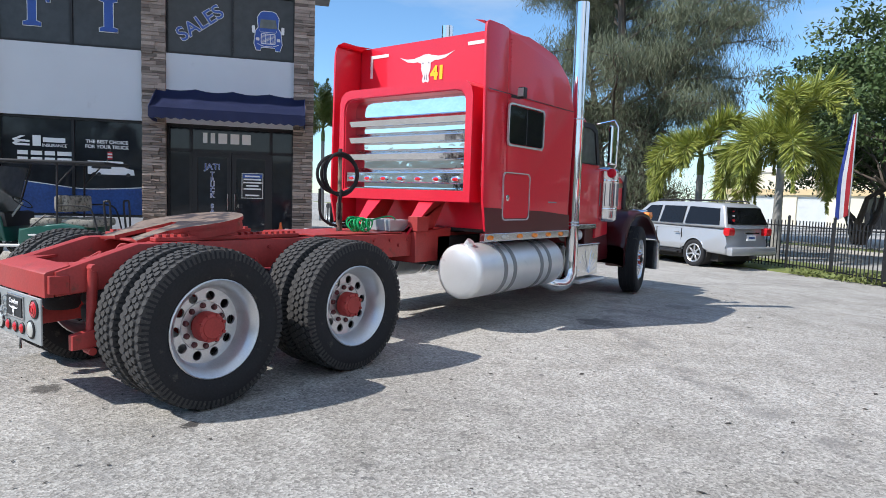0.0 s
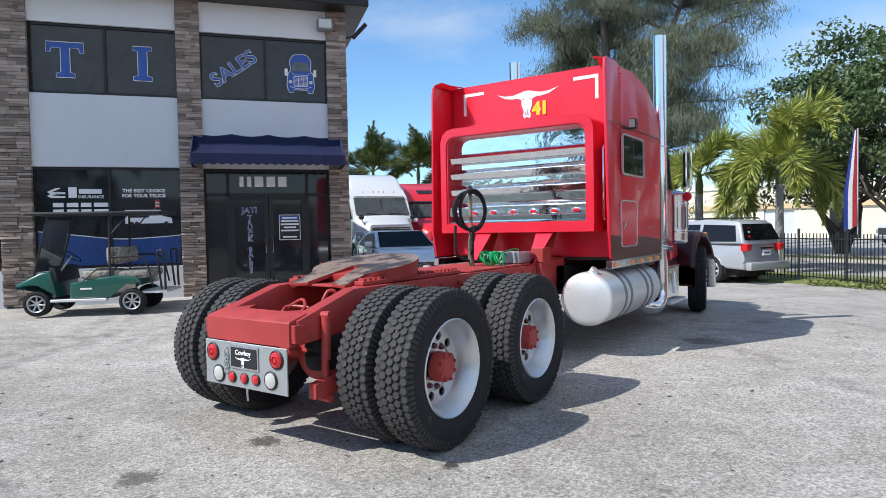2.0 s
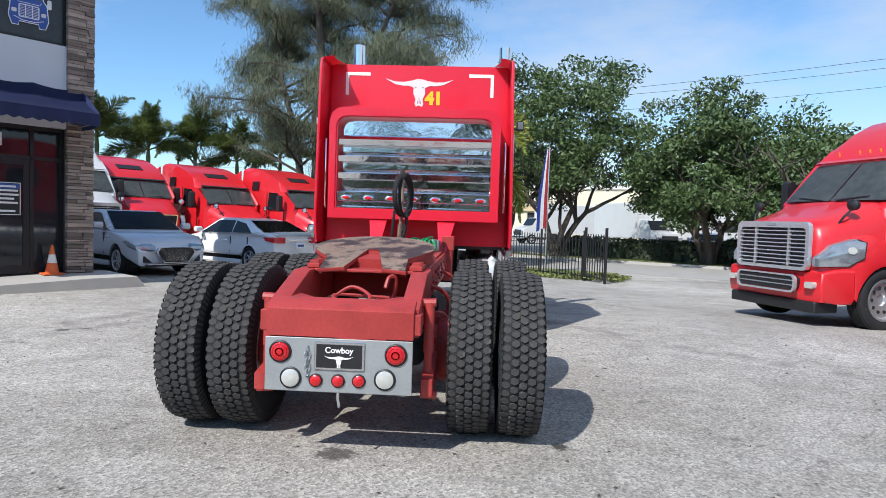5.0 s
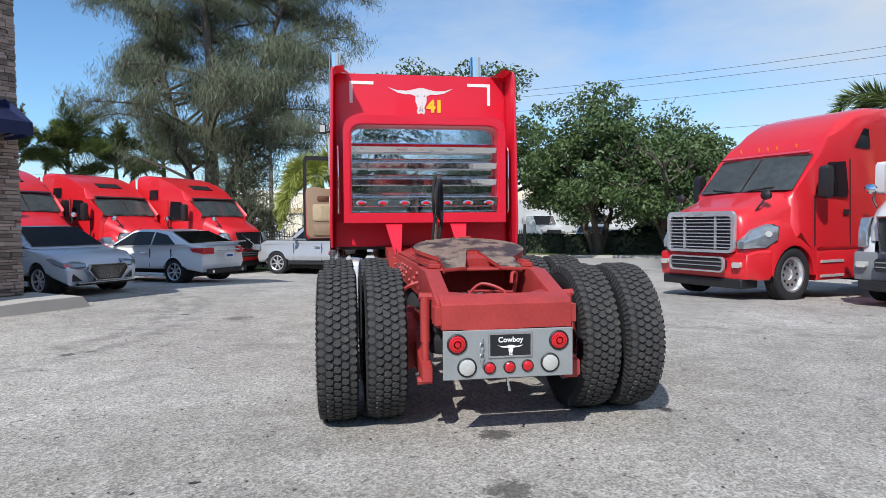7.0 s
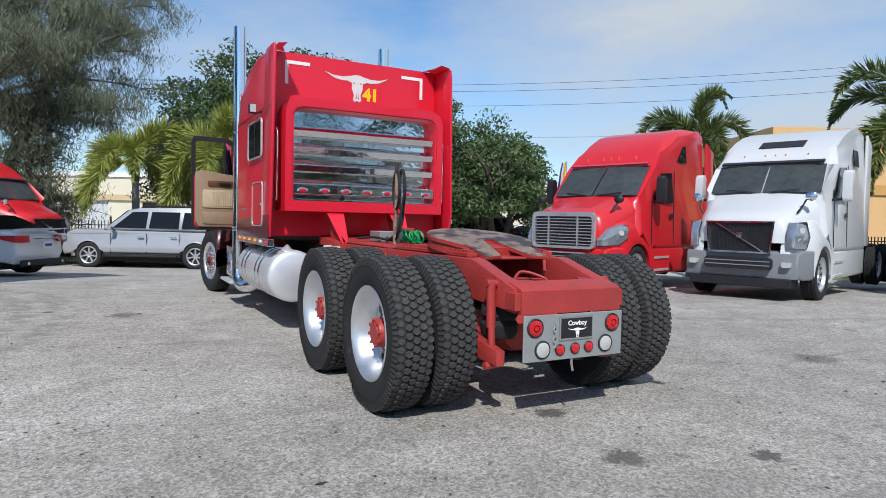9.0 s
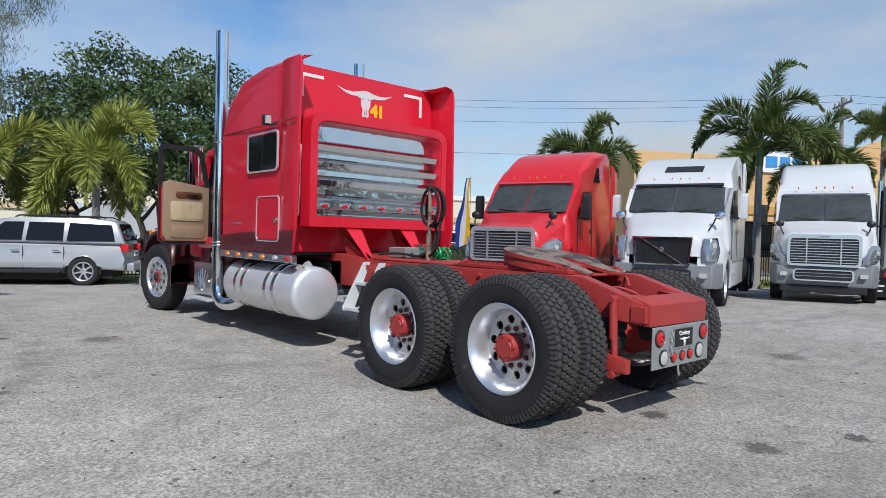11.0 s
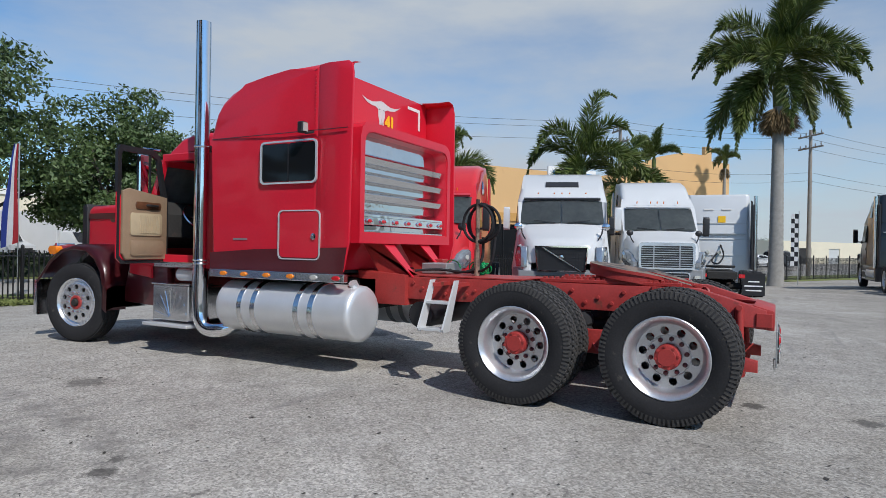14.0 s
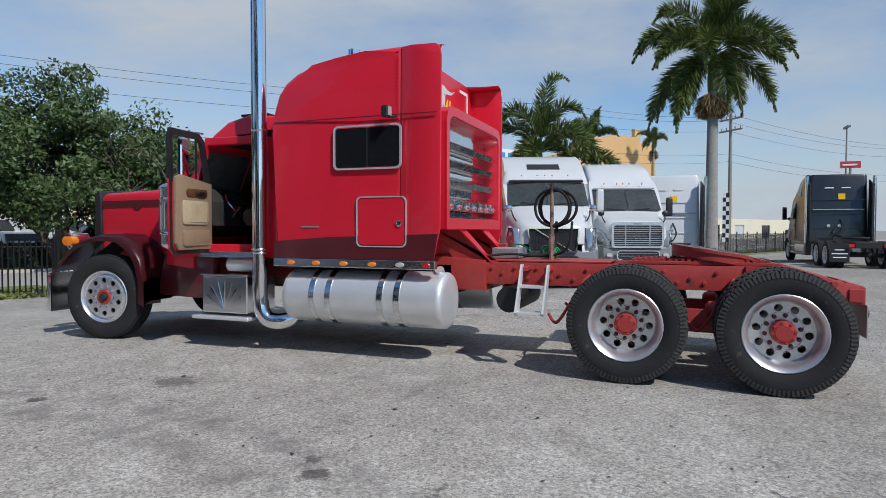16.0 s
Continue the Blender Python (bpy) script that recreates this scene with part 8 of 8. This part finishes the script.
leafy_band("hedge", -6, 17, 12.5, 13.7, RZ + 0.1, RZ + 1.15, 16000, HEDGE, "dark clipped hedge along the far verge", "hedge")
strip("hedge_core", -6, 17, 12.7, 13.5, RZ, RZ + 0.95, HEDGE, "dark dense inside of the clipped hedge", "hedge")
leafy_band("grass_tufts", -2.5, 1.2, -0.15, 1.6, RZ, RZ + 0.10, 1100, GRASS, "rough grass tufts at the fence foot", "grass", 0.05)
leafy_band("weeds", 14, 34, -0.5, 0.4, RZ, RZ + 0.18, 5000, GRASS, "weeds along the fence behind the trucks", "grass", 0.05)


leafy_band("far_trees", 55, 190, 78, 84, RZ + 0.5, RZ + 5.6, 60000, HEDGE, "far dark tree line behind the sheds", "trees", 2.2)


# ---- buildings across the street ----
def facade(name, s0, s1, q, depth, z1, material, label, openings, top=None):
    """A block parallel to the street: openings (s, width, z0, z1, material) are recessed into its front."""
    a = math.degrees(math.atan2(STREET.y, STREET.x))
    x, y = at_fence(s0, q)
    b = thing(name, pose(x, y, RZ, 0, 0, a), label, "building")
    L = s1 - s0
    prof = top or [(0, z1), (L, z1)]
    cuts = sorted(openings)
    edge = 0.0
    hs = lambda u: np.interp(u, [p[0] for p in prof], [p[1] for p in prof])
    bm = bmesh.new()
    for (u, w, za, zb, _m) in cuts:
        if u > edge:
            box(bm, edge, u, 0, 0.3, 0, zb)
        box(bm, u, u + w, 0, 0.3, 0, za) if za > 0.02 else None
        edge = u + w
    zmax = max([c[3] for c in cuts] or [0])
    bm2 = bmesh.new()
    if edge < L:
        box(bm, edge, L, 0, 0.3, 0, zmax)
    for (u, w, za, zb, _m) in cuts:
        if zb < zmax:
            box(bm, u, u + w, 0, 0.3, zb, zmax)
    for i, c in enumerate(cuts):
        nxt = c[0]
        prev_e = 0 if i == 0 else cuts[i - 1][0] + cuts[i - 1][1]
        if c[3] < zmax and nxt > prev_e:
            box(bm, prev_e, nxt, 0, 0.3, c[3], zmax)
    prism([(0, zmax), (L, zmax)] + [(u, z) for u, z in reversed(prof)], 0, 0.3, axis="y", bm=bm)
    part("wall", bm, material, b, smooth=0)
    for x0, x1, y0, y1 in ((0, 0.3, 0.3, depth), (L - 0.3, L, 0.3, depth), (0.3, L - 0.3, depth - 0.3, depth)):
        part("wall", B(x0, x1, y0, y1, 0, min(p[1] for p in prof)), material, b)
    part("roof", B(0.3, L - 0.3, 0.3, depth - 0.3, min(p[1] for p in prof) - 0.5, min(p[1] for p in prof) - 0.3), CONC, b)
    for (u, w, za, zb, m_) in cuts:
        o_ = part("opening", B(u, u + w, 0.16, 0.2, za, zb), m_, b)
        if m_ is GLASS:
            part("mullion", B(u + w / 2 - 0.03, u + w / 2 + 0.03, 0.12, 0.16, za, zb), FRAME, o_)
        else:
            for k in range(4):
                part("rib", B(u, u + w, 0.15, 0.16, za + (zb - za) * (k + 0.5) / 4 - 0.015, za + (zb - za) * (k + 0.5) / 4 + 0.015), m_, o_)
    return b


SHUTTER = mat("pale_roller_shutter", (0.55, 0.56, 0.55), 0.6, 0.2, 0.08, 2, 30)
BRICKM = mat("brown_brick_panel", (0.28, 0.17, 0.12), 0.85, 0, 0.2, 6, 40)
TANB = mat("tan_band_paint", (0.55, 0.42, 0.24), 0.85, 0, 0.08, 0.5, 20)
w1 = facade("warehouse", -45, 52, 46, 22, 6.0, BEIGE, "long cream warehouse with roller doors across the car park",
            [(4, 3.4, 0, 3.0, SHUTTER), (10, 3.4, 0, 3.0, SHUTTER), (17, 3.0, 0, 3.0, GLASS), (24, 3.6, 0, 3.0, DARK), (31, 3.4, 0, 3.0, SHUTTER), (38.5, 3, 0, 3.0, GLASS), (45, 3.4, 0, 3.0, SHUTTER), (52, 3.0, 0, 3.0, BRICKM), (58, 3.4, 0, 3.0, SHUTTER), (66, 3, 0, 3.0, GLASS), (74, 3.4, 0, 3.0, SHUTTER), (84, 3.4, 0, 3, SHUTTER)])
part("band", B(0, 97, -0.25, 0.0, 3.15, 3.75), TANB, w1)
part("fascia", B(0, 97, -0.2, 0.0, 5.6, 6.1), WAREH, w1)
x0_, y0_ = 26.4, 15.9
s_or = (Vector((x0_, y0_)) - FENCE0).dot(STREET)
q_or = toward(x0_, y0_)
ob_ = facade("orange_building", s_or, s_or + 28, q_or, 18, 7.4, ORANGE, "orange-yellow stucco building with a curved gable",
             [(2, 3, 0, 3.2, GLASS), (7, 2.4, 0.9, 3.0, GLASS), (12, 3, 0, 3.2, GLASS), (18, 2.4, 0.9, 3.0, GLASS), (24, 3, 0, 3.2, DARK)],
             top=[(0, 6.7), (12, 6.8), (14, 7.2), (16.5, 8.1), (19, 8.9), (21.5, 9.4), (24.5, 9.5), (24.51, 10.2), (25.4, 10.2), (25.41, 9.1), (28, 9.1)])
sg = part("sign_panel", B(7.0, 11.5, -0.14, -0.02, 5.9, 7.1), WHITETXT, ob_, "white and blue shop sign")
for u, w in ((7.4, 0.8), (8.5, 0.8), (9.5, 0.7), (10.4, 0.7)):
    part("sign_bar", B(u, u + w, -0.18, -0.14, 6.2, 6.85), mat("sky_blue_sign", (0.05, 0.28, 0.62), 0.5), sg)
part("dark_band", B(0, 28, -0.10, 0.0, 3.4, 3.9), mat("ochre_band", (0.55, 0.30, 0.09), 0.8), ob_)
facade("far_shed", 70, 130, 60, 15, 3.7, WAREH, "low white sheds far down the street", [(6, 4, 0, 3, DARK), (16, 4, 0, 3, SHUTTER), (28, 4, 0, 3, DARK), (40, 4, 0, 3, SHUTTER)])
facade("far_block", 95, 150, 30, 15, 3.6, BEIGE, "low cream block far down the street", [(6, 4, 0, 2.5, DARK), (16, 4, 0, 2.5, SHUTTER), (28, 4, 0, 2.5, GLASS)])


def box_truck(s_, q_, rz, label):
    x, y = at_fence(s_, q_)
    t = thing("box_truck", pose(x, y, RZ + 0.08, 0, 0, rz), label, "truck", "far trucks")
    part("cargo_box", B(-1.2, 1.2, -5.2, 0.2, 0.9, 3.3, 0.04), WHITE, t)
    part("cab", prism([(0.2, 0.5), (0.2, 2.2), (0.9, 2.15), (1.3, 1.5), (2.1, 1.3), (2.2, 0.5)], -1.0, 1.0, 0.08, 3), WHITE, t)
    part("windscreen", prism([(0.95, 2.1), (1.32, 1.52), (1.36, 1.54), (0.99, 2.12)], -0.85, 0.85), GLASS, t)
    part("grille", B(-0.6, 0.6, 2.17, 2.22, 0.7, 1.15), BLACK, t)
    part("bumper", B(-0.98, 0.98, 2.1, 2.3, 0.42, 0.62, 0.02), GREYBUMP, t)
    for s in (-1, 1):
        part("headlamp", B(s * 0.8 - 0.14, s * 0.8 + 0.14, 2.16, 2.22, 0.8, 1.05), HEADL, t)
        for y in (1.4, -3.8):
            car_wheel(t, s * 0.95, y, 0.40, s)
    return t


for s_, q_, rz in ((-3.0, 24, 200), (0.8, 24.5, 204), (4.6, 25, 200), (-13, 30, 110)):
    box_truck(s_, q_, rz, "white box truck parked across the street")


for s_, q_, rz in ((62, 30, 96), (70, 33, 92), (79, 36, 98)):
    box_truck(s_, q_, rz, "white box truck parked far down the street")
for s_, q_, paint, kd in ((52, 17, WHITE, "suv"), (57, 18, MAROON, "rear"), (63, 18.5, SILVER, "suv"), (69, 19.5, WHITE2, "rear"), (76, 21, BLACKP, "suv")):
    x, y = at_fence(s_, q_)
    car(pose(x, y, RZ, 0, 0, 60), paint, kd, "distant car parked beside the far sheds", "far cars", False)


# ---- poles, wires, flags ----
def utility_pole(x, y, h, label, arms=2):
    p = thing("utility_pole", pose(x, y, RZ), label, "utility pole", "utility poles")
    part("mast", lathe([(0, 0.17), (h * 0.5, 0.14), (h, 0.11)], 12, "z"), WOODPOLE, p)
    for k in range(arms):
        z = h - 0.5 - k * 0.9
        arm = part("crossarm", B(-1.2, 1.2, -0.05, 0.05, z, z + 0.12, 0.01, m=pose(0, 0, 0, 0, 0, 40)), WOODPOLE, p)
        for u in (-1.0, -0.45, 0.45, 1.0):
            c, s = math.cos(radians(40)), math.sin(radians(40))
            part("insulator", lathe([(z + 0.12, 0.03), (z + 0.2, 0.05), (z + 0.28, 0.045), (z + 0.36, 0.02)], 8, "z", None, pose(u * c, u * s, 0)), GREYBUMP, arm)
    return p


P1, P2, P3, P4 = (38.2, 9.3, 10.6), (47.6, -2.6, 10.9), (70, -20, 10.5), (-6, 41, 9.5)
for q in (P1, P2, P3, P4):
    utility_pole(*q, "weathered utility pole with crossarms and insulators")


def wire(a, b, sag=0.6, r=0.011):
    a, b = Vector(a), Vector(b)
    pts = [a.lerp(b, i / 14) - Vector((0, 0, sag * 4 * (i / 14) * (1 - i / 14))) for i in range(15)]
    return solid("overhead_wire", tube(pts, r, 4), IRON, "thin dark overhead wire between poles", "wire")


for dz, off in ((10.2, 0.8), (10.2, -0.8), (9.3, 0.4), (7.4, 0.0), (6.8, 0.1)):
    wire((P1[0] + off, P1[1] + off * 0.6, dz), (P2[0] + off, P2[1] + off * 0.6, dz), 0.4)
    wire((P2[0] + off, P2[1] + off * 0.6, dz), (P3[0] + off, P3[1] + off * 0.6, dz - 0.4), 0.5)
    if dz > 9:
        wire((P1[0] + off, P1[1] + off * 0.6, dz), (P4[0] + off, P4[1] + off * 0.6, dz - 0.6), 1.2)
wire((P4[0], P4[1], 7.0), (P1[0], P1[1], 7.0), 1.0)
wire((P4[0], P4[1], 6.2), (-30, 60, 6.4), 0.6)
lampp = thing("street_lamp", pose(62, -13.5, RZ), "tall thin lamp mast far down the street", "street lamp")
part("mast", lathe([(0, 0.12), (11.5, 0.06)], 10, "z"), GREYBUMP, lampp)
part("lamp_head", B(-0.9, 0.9, -0.15, 0.15, 11.3, 11.5, 0.03), GREYBUMP, lampp)
ss = thing("street_sign", pose(58, -13.0, RZ), "red sign with a white line on a mast", "sign")
part("mast", cyl((0, 0, 0), (0, 0, 7.6), 0.1, 8), GREYBUMP, ss)
part("panel", B(-0.1, 0.1, -0.8, 0.8, 7.2, 7.8, 0.02), REDLENS, ss)
part("bar", B(-0.14, -0.1, -0.5, 0.62, 7.42, 7.56), WHITETXT, ss)


def feather_flag(x, y, h, bands, label, width=0.62, seed=1):
    random.seed(seed)
    f = thing("feather_flag", pose(x, y, gz(x, y)), label, "flag", "flags")
    part("pole", tube([(0, 0, 0), (0, 0, h)], 0.018, 6), GALV, f)
    n = len(bands)
    for k, m_ in enumerate(bands):
        bm = bmesh.new()
        rows = []
        for i in range(13):
            u = i / 12
            z = h - 0.03 - u * h * 0.62
            a = width * (0.25 + 0.75 * min(1, u * 1.6)) * k / n
            c = width * (0.25 + 0.75 * min(1, u * 1.6)) * (k + 1) / n
            rows.append([bm.verts.new((-v * 0.9 - 0.02, v * 0.43 + 0.05 * math.sin(v * 9 + u * 5), z - v * 0.35 * (0.4 + u))) for v in (a, (a + c) / 2, c)])
        for p, q in zip(rows, rows[1:]):
            for i in range(2):
                bm.faces.new((p[i], p[i + 1], q[i + 1], q[i]))
        bmesh.ops.solidify(bm, geom=bm.faces[:], thickness=0.004)
        part("cloth", bm, m_, f)
    return f


fx, fy = 3.31, 17.97
feather_flag(fx, fy, 4.45, (FLAGR, FLAGW, FLAGB), "hanging red, white and blue pennant on a pole", 0.36, 2)
feather_flag(11.6, 13.6, 3.9, (YELLOW, FLAGW, FLAGB), "yellow, white and blue pennant behind a red truck", 0.5, 3)
chk = thing("feather_flag", pose(31.5, -1.6, gz(31.5, -1.6)), "black and white chequered pennant by the fence", "flag", "flags")
part("pole", tube([(0, 0, 0), (0, 0, 3.9)], 0.02, 6), GALV, chk)
for i in range(11):
    for j in range(2):
        part("check", B(-0.005, 0.005, 0.02 + j * 0.17, 0.19 + j * 0.17, 1.0 + i * 0.25, 1.25 + i * 0.25), (BLACK, FLAGW)[(i + j) % 2], chk)

# unseen wall added behind for the louvres to reflect; planting follows their reflections
solid("wall_unseen", B(-45, 45, -27.3, -27, -0.1, 4.6), BEIGE, "unseen plain cream wall added behind for the louvres to reflect", "wall", None, "structure")

broad_tree(6.5, -22.5, 8.5, 4.0, 2.8, "green shade tree by the yard wall", 91, 9000)
broad_tree(-3.5, -23.5, 7.5, 3.6, 2.6, "green shade tree by the yard wall", 92, 9000)
palm(1.5, -22.0, 5.4, 11, 3.2, "feathery palm by the yard wall", 93, LEAF_PALM, 1.6)
palm(-9.5, -22.5, 6.0, 11, 3.2, "feathery palm by the yard wall", 94, LEAF_PALM, 1.6)
palm(11.5, -22.0, 5.8, 11, 3.2, "feathery palm by the yard wall", 95, LEAF_PALM, 1.6)


# litter on the yard: small dark crumbs and leaf bits
bits = 2600
bx, by = rng.uniform(-9, 9, bits), rng.uniform(-4.5, 11, bits)
bp_ = np.stack([bx, by, np.array([gz(a, b) for a, b in zip(bx, by)]) + 0.006], 1)
ang_ = rng.uniform(0, 2 * math.pi, bits)
sz_ = rng.uniform(0.006, 0.02, bits) * np.where(rng.uniform(size=bits) > 0.93, 2.2, 1.0)
U_ = np.stack([np.cos(ang_) * sz_, np.sin(ang_) * sz_, rng.uniform(-0.004, 0.004, bits)], 1)
V_ = np.stack([-np.sin(ang_) * sz_ * 0.5, np.cos(ang_) * sz_ * 0.5, rng.uniform(-0.004, 0.004, bits)], 1)
tagged(quads("litter", bp_, U_, V_, mat("dark_litter", (0.06, 0.052, 0.045), 0.9, 0, 0.4, 9, 60)), "scattered dark crumbs and leaf bits on asphalt", "litter", kind="stuff")


for a, c in COLS:
    stone_pier(a, c, a > -4)
